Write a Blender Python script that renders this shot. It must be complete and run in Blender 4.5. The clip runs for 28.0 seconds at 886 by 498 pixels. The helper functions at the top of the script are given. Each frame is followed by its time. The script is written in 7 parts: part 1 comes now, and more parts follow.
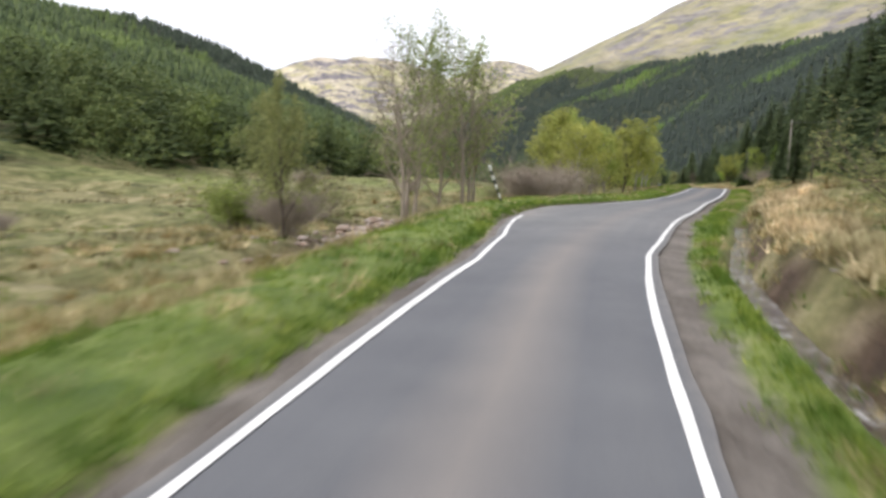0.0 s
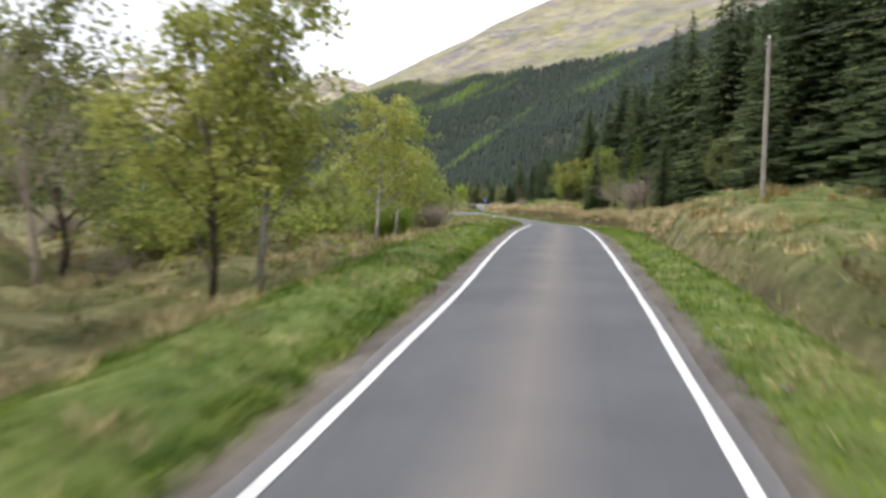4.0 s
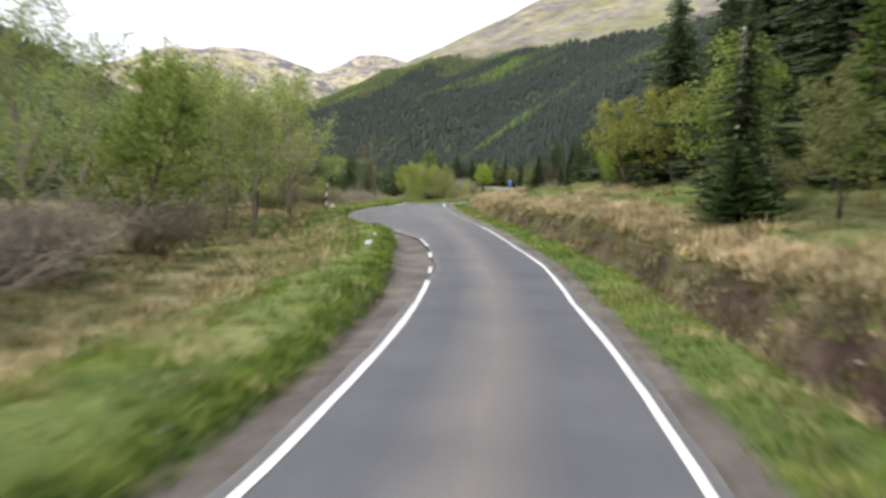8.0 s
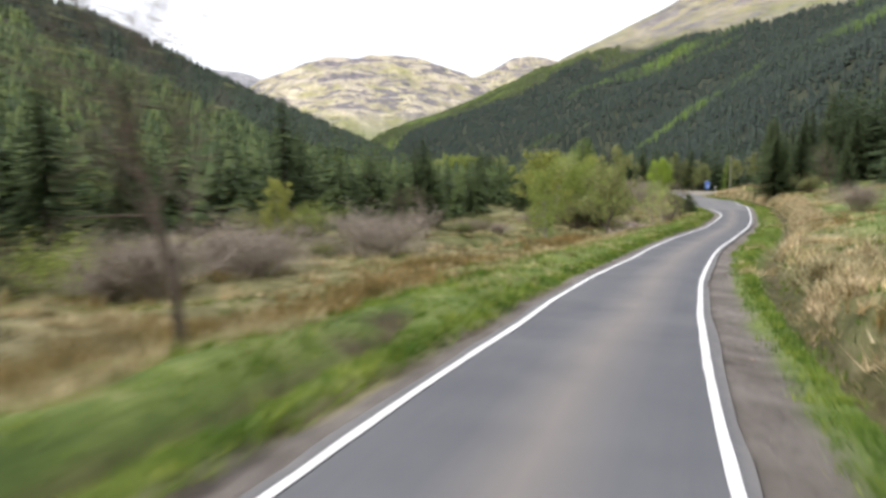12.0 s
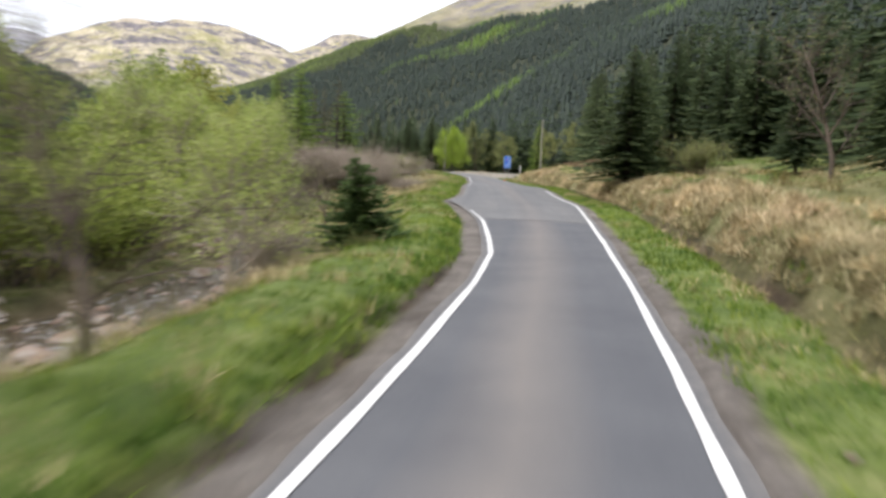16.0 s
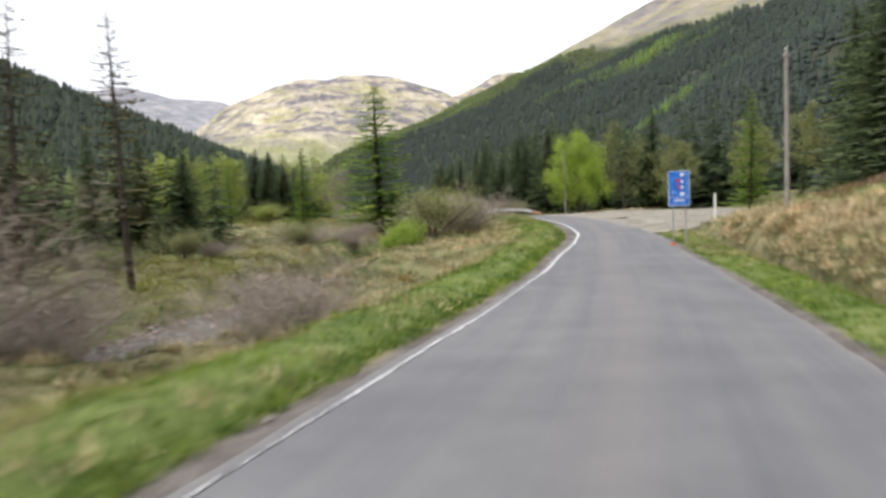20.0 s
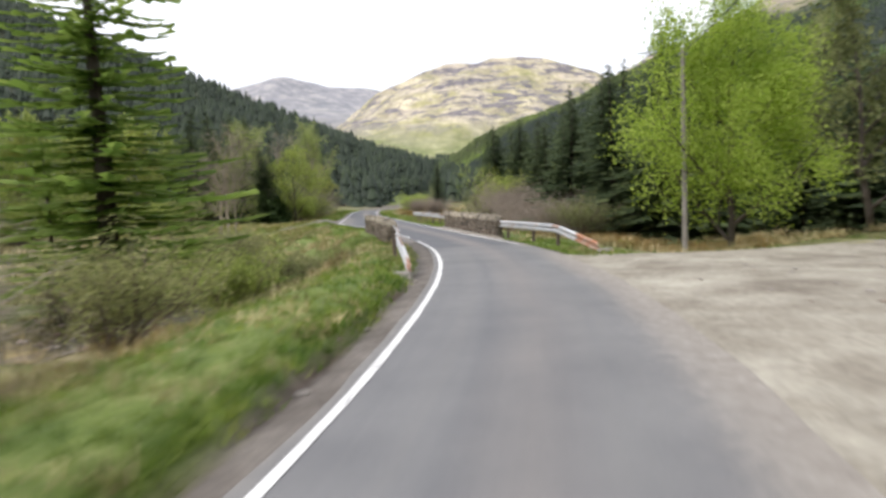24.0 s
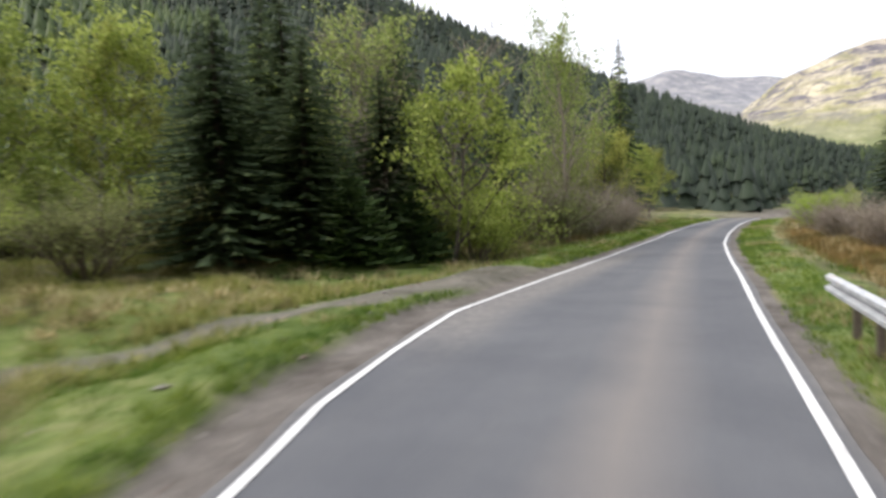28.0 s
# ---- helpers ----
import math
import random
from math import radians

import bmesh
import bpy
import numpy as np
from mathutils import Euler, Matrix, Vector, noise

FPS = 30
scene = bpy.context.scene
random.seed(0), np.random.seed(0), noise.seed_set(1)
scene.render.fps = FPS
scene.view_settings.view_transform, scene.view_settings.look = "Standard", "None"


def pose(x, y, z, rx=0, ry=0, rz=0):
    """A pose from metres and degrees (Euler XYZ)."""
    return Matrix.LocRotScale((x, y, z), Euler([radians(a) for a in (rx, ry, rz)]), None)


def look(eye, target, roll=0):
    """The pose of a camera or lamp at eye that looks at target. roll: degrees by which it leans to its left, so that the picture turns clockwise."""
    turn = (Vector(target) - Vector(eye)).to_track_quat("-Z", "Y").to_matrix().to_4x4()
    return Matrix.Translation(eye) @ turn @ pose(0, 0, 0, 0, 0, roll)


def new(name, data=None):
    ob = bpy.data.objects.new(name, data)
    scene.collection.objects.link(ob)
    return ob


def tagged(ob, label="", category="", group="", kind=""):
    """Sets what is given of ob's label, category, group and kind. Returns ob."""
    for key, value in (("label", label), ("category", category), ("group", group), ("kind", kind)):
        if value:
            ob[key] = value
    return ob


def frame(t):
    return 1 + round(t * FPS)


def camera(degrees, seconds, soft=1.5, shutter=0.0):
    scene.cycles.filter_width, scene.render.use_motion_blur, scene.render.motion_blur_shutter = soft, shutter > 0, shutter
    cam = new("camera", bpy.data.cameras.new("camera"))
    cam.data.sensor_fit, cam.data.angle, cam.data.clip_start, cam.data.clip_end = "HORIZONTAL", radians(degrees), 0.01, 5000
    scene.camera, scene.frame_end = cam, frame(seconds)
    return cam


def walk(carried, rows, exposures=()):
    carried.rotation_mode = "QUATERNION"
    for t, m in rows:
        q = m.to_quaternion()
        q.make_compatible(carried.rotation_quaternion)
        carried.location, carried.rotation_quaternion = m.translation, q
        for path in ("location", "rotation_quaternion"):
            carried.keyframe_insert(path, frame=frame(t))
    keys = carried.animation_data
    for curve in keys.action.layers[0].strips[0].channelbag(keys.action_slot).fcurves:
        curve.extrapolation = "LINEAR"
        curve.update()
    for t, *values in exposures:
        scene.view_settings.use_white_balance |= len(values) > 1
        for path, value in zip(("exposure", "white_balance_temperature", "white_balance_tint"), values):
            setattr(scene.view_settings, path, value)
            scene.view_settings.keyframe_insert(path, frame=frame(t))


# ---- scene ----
cam = camera(61.0, 28.0, soft=3.0, shutter=0.5)
PATH = [
    (0, (-0.000, -0.000, 2.100), (0.475, 1.933, 1.905), 2.1),
    (0.5, (3.112, 6.812, 2.351), (3.635, 8.738, 2.220), 1.7),
    (1, (6.581, 13.567, 2.602), (7.193, 15.470, 2.532), 2.8),
    (1.5, (10.267, 20.208, 2.723), (10.985, 22.072, 2.627), 4.5),
    (2, (14.229, 26.690, 2.801), (15.050, 28.509, 2.677), 6.1),
    (2.5, (18.666, 32.912, 2.880), (19.587, 34.683, 2.758), 3.7),
    (3, (23.350, 38.997, 3.001), (24.258, 40.772, 2.850), 1.1),
    (3.5, (28.083, 45.101, 3.135), (28.961, 46.891, 2.973), 0.2),
    (4, (32.771, 51.313, 3.266), (33.641, 53.108, 3.125), 0.8),
    (4.5, (37.408, 57.640, 3.418), (38.299, 59.427, 3.317), 2.6),
    (5, (41.964, 64.093, 3.650), (42.844, 65.887, 3.555), 3.5),
    (5.5, (46.538, 70.565, 3.803), (47.419, 72.358, 3.715), 2.3),
    (6, (51.083, 77.057, 3.857), (51.965, 78.849, 3.748), 0.6),
    (6.5, (55.576, 83.587, 3.744), (56.437, 85.385, 3.575), -1.1),
    (7, (60.059, 90.169, 3.542), (60.884, 91.980, 3.345), 0.2),
    (7.5, (64.535, 96.839, 3.330), (65.338, 98.660, 3.139), 0.0),
    (8, (68.776, 103.749, 3.044), (69.540, 105.587, 2.853), 1.5),
    (8.5, (72.794, 110.961, 2.774), (73.468, 112.831, 2.557), 0.1),
    (9, (76.554, 118.538, 2.647), (77.121, 120.447, 2.458), -1.8),
    (9.5, (79.832, 126.460, 2.593), (80.278, 128.404, 2.445), -0.5),
    (10, (82.778, 134.711, 2.612), (83.109, 136.679, 2.484), -0.2),
    (10.5, (85.500, 143.264, 2.623), (85.738, 145.246, 2.502), 1.6),
    (11, (88.250, 151.943, 2.616), (88.462, 153.927, 2.487), 2.2),
    (11.5, (91.112, 160.539, 2.671), (91.375, 162.513, 2.485), 3.4),
    (12, (94.646, 168.655, 2.614), (95.017, 170.612, 2.427), 0.4),
    (12.5, (98.563, 176.272, 2.324), (99.022, 178.206, 2.104), -1.0),
    (13, (102.540, 183.517, 2.081), (103.130, 185.413, 1.842), -0.7),
    (13.5, (106.598, 190.399, 1.884), (107.269, 192.266, 1.637), 0.0),
    (14, (110.708, 196.973, 1.717), (111.406, 198.831, 1.470), 0.7),
    (14.5, (114.876, 203.298, 1.551), (115.573, 205.157, 1.312), 1.1),
    (15, (119.103, 209.454, 1.370), (119.851, 211.296, 1.146), -0.3),
    (15.5, (123.364, 215.580, 1.247), (124.144, 217.409, 1.023), 2.1),
    (16, (127.665, 221.833, 1.182), (128.481, 223.645, 0.957), 2.2),
    (16.5, (132.017, 228.348, 1.242), (132.832, 230.160, 1.014), 0.6),
    (17, (136.335, 235.192, 1.378), (137.062, 237.045, 1.182), 1.6),
    (17.5, (140.456, 242.311, 1.491), (141.091, 244.198, 1.303), 2.5),
    (18, (144.453, 249.593, 1.500), (145.018, 251.501, 1.305), 0.9),
    (18.5, (148.382, 256.961, 1.456), (148.905, 258.885, 1.291), -1.5),
    (19, (152.115, 264.419, 1.445), (152.576, 266.359, 1.293), -1.3),
    (19.5, (155.708, 271.651, 1.578), (156.128, 273.601, 1.441), -2.5),
    (20, (159.120, 278.555, 1.581), (159.501, 280.514, 1.452), -2.1),
    (20.5, (162.289, 285.201, 1.481), (162.624, 287.164, 1.299), 0.7),
    (21, (165.482, 291.690, 1.341), (165.761, 293.652, 1.076), -0.7),
    (21.5, (168.284, 298.396, 1.306), (168.528, 300.360, 1.020), -2.0),
    (22, (170.982, 305.037, 1.371), (171.314, 306.991, 1.097), -1.1),
    (22.5, (173.683, 311.507, 1.465), (174.040, 313.459, 1.218), -0.5),
    (23, (176.218, 317.862, 1.565), (176.480, 319.833, 1.352), -0.8),
    (23.5, (178.363, 324.207, 1.675), (178.442, 326.197, 1.498), -1.8),
    (24, (180.005, 330.621, 1.791), (179.985, 332.615, 1.638), -2.1),
    (24.5, (181.138, 337.195, 1.873), (181.003, 339.186, 1.743), -2.5),
    (25, (181.817, 343.964, 1.901), (181.539, 345.939, 1.754), -0.4),
    (25.5, (182.066, 350.705, 1.837), (181.634, 352.651, 1.675), -0.7),
    (26, (181.783, 357.419, 1.734), (181.220, 359.331, 1.561), -0.4),
    (26.5, (181.174, 364.172, 1.634), (180.482, 366.042, 1.469), -3.0),
    (27, (180.131, 370.895, 1.523), (179.323, 372.718, 1.364), -3.0),
    (27.5, (178.765, 377.647, 1.489), (177.845, 379.418, 1.355), -2.2),
    (28, (177.321, 384.289, 1.463), (176.343, 386.029, 1.335), -1.5),
]
walk(cam, [(t, look(eye, target, roll)) for t, eye, target, roll in PATH], [(0, 0.36, 6400, 14), (28, 0.36, 6400, 14)])

# ---- daylight: bright thin overcast with a weak wide sun ----
world = bpy.data.worlds.new("world")
scene.world = world
world.use_nodes = True
wn, wl = world.node_tree.nodes, world.node_tree.links
wn.clear()
w_out = wn.new("ShaderNodeOutputWorld")
w_bg = wn.new("ShaderNodeBackground")
w_sky = wn.new("ShaderNodeTexSky")
w_sky.sky_type = "NISHITA"
w_sky.sun_disc = False
w_sky.sun_elevation, w_sky.sun_rotation = radians(48), radians(250)
w_sky.air_density, w_sky.dust_density = 1.0, 3.0
w_geo = wn.new("ShaderNodeTexCoord")
w_noise = wn.new("ShaderNodeTexNoise")
w_noise.inputs["Scale"].default_value, w_noise.inputs["Detail"].default_value = 2.2, 5.0
w_ramp = wn.new("ShaderNodeValToRGB")
w_ramp.color_ramp.elements[0].position, w_ramp.color_ramp.elements[1].position = 0.3, 0.7
w_ramp.color_ramp.elements[0].color, w_ramp.color_ramp.elements[1].color = (8.2, 8.5, 9.0, 1), (11.5, 11.6, 11.8, 1)
w_mix = wn.new("ShaderNodeMixRGB")
w_mix.inputs["Fac"].default_value = 0.85
wl.new(w_geo.outputs["Generated"], w_noise.inputs["Vector"])
wl.new(w_noise.outputs["Fac"], w_ramp.inputs["Fac"])
wl.new(w_sky.outputs["Color"], w_mix.inputs["Color1"])
wl.new(w_ramp.outputs["Color"], w_mix.inputs["Color2"])
wl.new(w_mix.outputs["Color"], w_bg.inputs["Color"])
w_bg.inputs["Strength"].default_value = 0.12
wl.new(w_bg.outputs["Background"], w_out.inputs["Surface"])

sun = new("sun", bpy.data.lights.new("sun", "SUN"))
sun.data.energy, sun.data.angle, sun.data.color = 1.5, radians(12), (1.0, 0.95, 0.86)
sun.rotation_euler = (radians(42), 0, radians(-70))


# ---- materials ----
def mat(name, rough=0.8, metal=0.0):
    m = bpy.data.materials.new(name)
    m.use_nodes = True
    b = m.node_tree.nodes["Principled BSDF"]
    b.inputs["Roughness"].default_value, b.inputs["Metallic"].default_value = rough, metal
    b.inputs["Specular IOR Level"].default_value = 0.3
    return m, m.node_tree.nodes, m.node_tree.links, b


def rgba(c):
    return (c[0], c[1], c[2], 1.0)


def coords(nd, kind="Object"):
    return nd.new("ShaderNodeTexCoord").outputs[kind]


def noise_tex(nd, lk, vec, scale, detail=4.0, rough=0.6):
    n = nd.new("ShaderNodeTexNoise")
    n.inputs["Scale"].default_value, n.inputs["Detail"].default_value, n.inputs["Roughness"].default_value = scale, detail, rough
    lk.new(vec, n.inputs["Vector"])
    return n.outputs["Fac"]


def ramp(nd, lk, fac, stops):
    r = nd.new("ShaderNodeValToRGB")
    while len(r.color_ramp.elements) < len(stops):
        r.color_ramp.elements.new(0.5)
    for e, (p, c) in zip(r.color_ramp.elements, stops):
        e.position, e.color = p, rgba(c)
    lk.new(fac, r.inputs["Fac"])
    return r.outputs["Color"]


def mix(nd, lk, fac, a, b, mode="MIX"):
    n = nd.new("ShaderNodeMixRGB")
    n.blend_type = mode
    for sock, v in (("Fac", fac), ("Color1", a), ("Color2", b)):
        if isinstance(v, (int, float)):
            n.inputs[sock].default_value = v
        elif isinstance(v, tuple):
            n.inputs[sock].default_value = rgba(v)
        else:
            lk.new(v, n.inputs[sock])
    return n.outputs["Color"]


def maths(nd, lk, op, a, b=0.5, clamp=False):
    n = nd.new("ShaderNodeMath")
    n.operation, n.use_clamp = op, clamp
    for i, v in enumerate((a, b)):
        if isinstance(v, (int, float)):
            n.inputs[i].default_value = v
        else:
            lk.new(v, n.inputs[i])
    return n.outputs[0]


def bump(nd, lk, b, height, strength, dist=0.02):
    n = nd.new("ShaderNodeBump")
    n.inputs["Strength"].default_value, n.inputs["Distance"].default_value = strength, dist
    lk.new(height, n.inputs["Height"])
    lk.new(n.outputs["Normal"], b.inputs["Normal"])


def speckled(name, stops, scale, rough=0.85, metal=0.0, fine=None, bump_s=0.3, bump_d=0.02, island=0.0, island_col=(0.5, 0.5, 0.5)):
    """A surface of two noises: large stains through a colour ramp and a fine grain."""
    m, nd, lk, b = mat(name, rough, metal)
    v = coords(nd)
    col = ramp(nd, lk, noise_tex(nd, lk, v, scale, 6.0, 0.65), stops)
    f = noise_tex(nd, lk, v, fine or scale * 12, 3.0)
    col = mix(nd, lk, 0.55, col, ramp(nd, lk, f, [(0.25, (0.45, 0.45, 0.45)), (0.75, (1.5, 1.5, 1.5))]), "MULTIPLY")
    if island:
        g = nd.new("ShaderNodeNewGeometry")
        col = mix(nd, lk, maths(nd, lk, "MULTIPLY", g.outputs["Random Per Island"], island), col, island_col)
    lk.new(col, b.inputs["Base Color"])
    bump(nd, lk, b, f, bump_s, bump_d)
    return m


def foliage(name, dark, light, other, patch=0.0, patch_scale=0.02, patch_col=(0.1, 0.2, 0.03), translucent=0.35, stretch=None, clump=None):
    """Leaves: colour by piece, some light through them; patch mixes in a second kind over wide areas."""
    m, nd, lk, b = mat(name, 0.6)
    g = nd.new("ShaderNodeNewGeometry")
    o = nd.new("ShaderNodeObjectInfo")
    col = ramp(nd, lk, g.outputs["Random Per Island"], [(0.0, dark), (0.55, light), (1.0, other)])
    tint = ramp(nd, lk, o.outputs["Random"], [(0.0, (0.78, 0.8, 0.75)), (1.0, (1.2, 1.15, 1.05))])
    col = mix(nd, lk, 1.0, col, tint, "MULTIPLY")
    if patch:
        pv = coords(nd)
        if stretch:
            mp = nd.new("ShaderNodeMapping")
            mp.inputs["Scale"].default_value = stretch
            mp.inputs["Rotation"].default_value = (0, 0, 0.5)
            lk.new(pv, mp.inputs["Vector"])
            pv = mp.outputs["Vector"]
        n = noise_tex(nd, lk, pv, patch_scale, 6.0, 0.65)
        k = ramp(nd, lk, n, [(0.5 + patch, (0, 0, 0)), (0.58 + patch, (1, 1, 1))])
        col = mix(nd, lk, k, col, mix(nd, lk, 0.6, col, patch_col))
    if clump:
        # living and withered clumps differ from tuft to tuft and from patch to patch
        cv = coords(nd)
        size, low, high = clump
        col = mix(nd, lk, 1.0, col, ramp(nd, lk, noise_tex(nd, lk, cv, size, 3.0, 0.6), [(0.38, low), (0.62, high)]), "MULTIPLY")
        col = mix(nd, lk, 1.0, col, ramp(nd, lk, noise_tex(nd, lk, cv, size * 0.23, 2.0, 0.5), [(0.36, (0.75, 0.8, 0.72)), (0.64, (1.22, 1.17, 1.18))]), "MULTIPLY")
    lk.new(col, b.inputs["Base Color"])
    b.inputs["Specular IOR Level"].default_value = 0.15
    if translucent:
        t = nd.new("ShaderNodeBsdfTranslucent")
        lk.new(col, t.inputs["Color"])
        ms = nd.new("ShaderNodeMixShader")
        ms.inputs["Fac"].default_value = translucent
        out = nd["Material Output"]
        lk.new(b.outputs["BSDF"], ms.inputs[1])
        lk.new(t.outputs["BSDF"], ms.inputs[2])
        lk.new(ms.outputs["Shader"], out.inputs["Surface"])
    return m


def ground_material():
    m, nd, lk, b = mat("ground", 0.95)
    v = coords(nd)
    at = nd.new("ShaderNodeAttribute")
    at.attribute_name = "cover"
    sep = nd.new("ShaderNodeSeparateColor")
    lk.new(at.outputs["Color"], sep.inputs["Color"])
    at2 = nd.new("ShaderNodeAttribute")
    at2.attribute_name = "upland"
    sep2 = nd.new("ShaderNodeSeparateColor")
    lk.new(at2.outputs["Color"], sep2.inputs["Color"])
    big, mid, fine = noise_tex(nd, lk, v, 0.09, 5), noise_tex(nd, lk, v, 0.7, 6, 0.7), noise_tex(nd, lk, v, 9.0, 5, 0.75)
    moor = ramp(nd, lk, mid, [(0.3, (0.075, 0.064, 0.038)), (0.43, (0.165, 0.158, 0.066)), (0.54, (0.285, 0.255, 0.125)), (0.68, (0.48, 0.41, 0.25))])
    moor = mix(nd, lk, ramp(nd, lk, big, [(0.42, (0, 0, 0)), (0.62, (0.75, 0.75, 0.75))]), moor, ramp(nd, lk, mid, [(0.32, (0.06, 0.075, 0.025)), (0.7, (0.19, 0.215, 0.07))]))
    lush = ramp(nd, lk, mid, [(0.28, (0.065, 0.11, 0.025)), (0.44, (0.13, 0.185, 0.042)), (0.55, (0.195, 0.252, 0.066)), (0.7, (0.33, 0.335, 0.14))])
    bare = ramp(nd, lk, mid, [(0.25, (0.09, 0.075, 0.062)), (0.5, (0.2, 0.178, 0.157)), (0.8, (0.33, 0.3, 0.27))])
    # woodland floor lightened so that the far woods look hazed
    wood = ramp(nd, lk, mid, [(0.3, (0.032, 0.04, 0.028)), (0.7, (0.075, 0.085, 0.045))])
    soil = ramp(nd, lk, mid, [(0.3, (0.032, 0.021, 0.017)), (0.52, (0.09, 0.056, 0.042)), (0.72, (0.21, 0.155, 0.12))])
    edge = maths(nd, lk, "SUBTRACT", mid, 0.5)

    def rough_edge(sock):
        return maths(nd, lk, "ADD", sock, maths(nd, lk, "MULTIPLY", maths(nd, lk, "MULTIPLY", edge, 1.6), maths(nd, lk, "MULTIPLY", sock, maths(nd, lk, "SUBTRACT", 1.0, sock))), True)

    col = mix(nd, lk, rough_edge(sep.outputs["Red"]), moor, lush)
    col = mix(nd, lk, rough_edge(sep.outputs["Green"]), col, bare)
    col = mix(nd, lk, rough_edge(at.outputs["Alpha"]), col, soil)
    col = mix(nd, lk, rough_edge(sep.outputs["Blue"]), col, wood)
    ledge = nd.new("ShaderNodeMapping")
    ledge.inputs["Scale"].default_value = (0.8, 0.9, 1.7)
    ledge.inputs["Rotation"].default_value = (0.15, 0.3, 0.5)
    lk.new(v, ledge.inputs["Vector"])
    n1, n2 = noise_tex(nd, lk, v, 0.011, 8, 0.68), noise_tex(nd, lk, ledge.outputs["Vector"], 0.022, 9, 0.7)
    hill = ramp(nd, lk, n1, [(0.3, (0.2, 0.225, 0.085)), (0.44, (0.38, 0.35, 0.19)), (0.52, (0.5, 0.45, 0.3)), (0.65, (0.64, 0.565, 0.43))])
    fell = nd.new("ShaderNodeAttribute")
    fell.attribute_name = "fell"
    hill = mix(nd, lk, maths(nd, lk, "MULTIPLY", fell.outputs["Fac"], 0.85), hill, ramp(nd, lk, n1, [(0.3, (0.125, 0.138, 0.05)), (0.48, (0.215, 0.205, 0.092)), (0.66, (0.345, 0.315, 0.175))]))
    fold = noise_tex(nd, lk, v, 0.0045, 9, 0.72)
    hill = mix(nd, lk, ramp(nd, lk, fold, [(0.42, (0, 0, 0)), (0.5, (1, 1, 1)), (0.56, (0, 0, 0))]), hill, mix(nd, lk, 0.55, hill, (0.3, 0.26, 0.24)))
    gully = nd.new("ShaderNodeMapping")
    gully.inputs["Scale"].default_value = (2.2, 0.7, 1.0)
    gully.inputs["Rotation"].default_value = (0.0, 0.5, -0.5)
    lk.new(v, gully.inputs["Vector"])
    n3 = noise_tex(nd, lk, gully.outputs["Vector"], 0.03, 8, 0.75)
    hill = mix(nd, lk, 0.75, hill, ramp(nd, lk, n3, [(0.32, (0.55, 0.53, 0.55)), (0.47, (0.95, 0.95, 0.95)), (0.65, (1.3, 1.28, 1.24))]), "MULTIPLY")
    crag = ramp(nd, lk, maths(nd, lk, "ADD", n2, maths(nd, lk, "MULTIPLY", maths(nd, lk, "SUBTRACT", fold, 0.5), 0.5)), [(0.49, (0, 0, 0)), (0.56, (1, 1, 1))])
    hill = mix(nd, lk, mix(nd, lk, 1.0, crag, sep2.outputs["Green"], "MULTIPLY"), hill, ramp(nd, lk, n3, [(0.35, (0.1, 0.095, 0.115)), (0.6, (0.23, 0.21, 0.215))]))
    hill = mix(nd, lk, sep2.outputs["Blue"], hill, ramp(nd, lk, n2, [(0.35, (0.1, 0.13, 0.055)), (0.5, (0.2, 0.235, 0.1)), (0.65, (0.36, 0.36, 0.2))]))
    # blue-grey tint of the farthest left ridge: haze put into the colour
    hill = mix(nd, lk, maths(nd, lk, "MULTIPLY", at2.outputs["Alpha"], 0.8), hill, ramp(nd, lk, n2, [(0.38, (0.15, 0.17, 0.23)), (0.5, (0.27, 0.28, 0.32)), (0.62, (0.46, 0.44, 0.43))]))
    col = mix(nd, lk, sep2.outputs["Red"], col, hill)
    col = mix(nd, lk, 0.5, col, ramp(nd, lk, fine, [(0.3, (0.5, 0.5, 0.5)), (0.7, (1.5, 1.5, 1.45))]), "MULTIPLY")
    lk.new(col, b.inputs["Base Color"])
    bump(nd, lk, b, maths(nd, lk, "ADD", fine, maths(nd, lk, "MULTIPLY", mid, 3.0)), 0.8, 0.15)
    return m


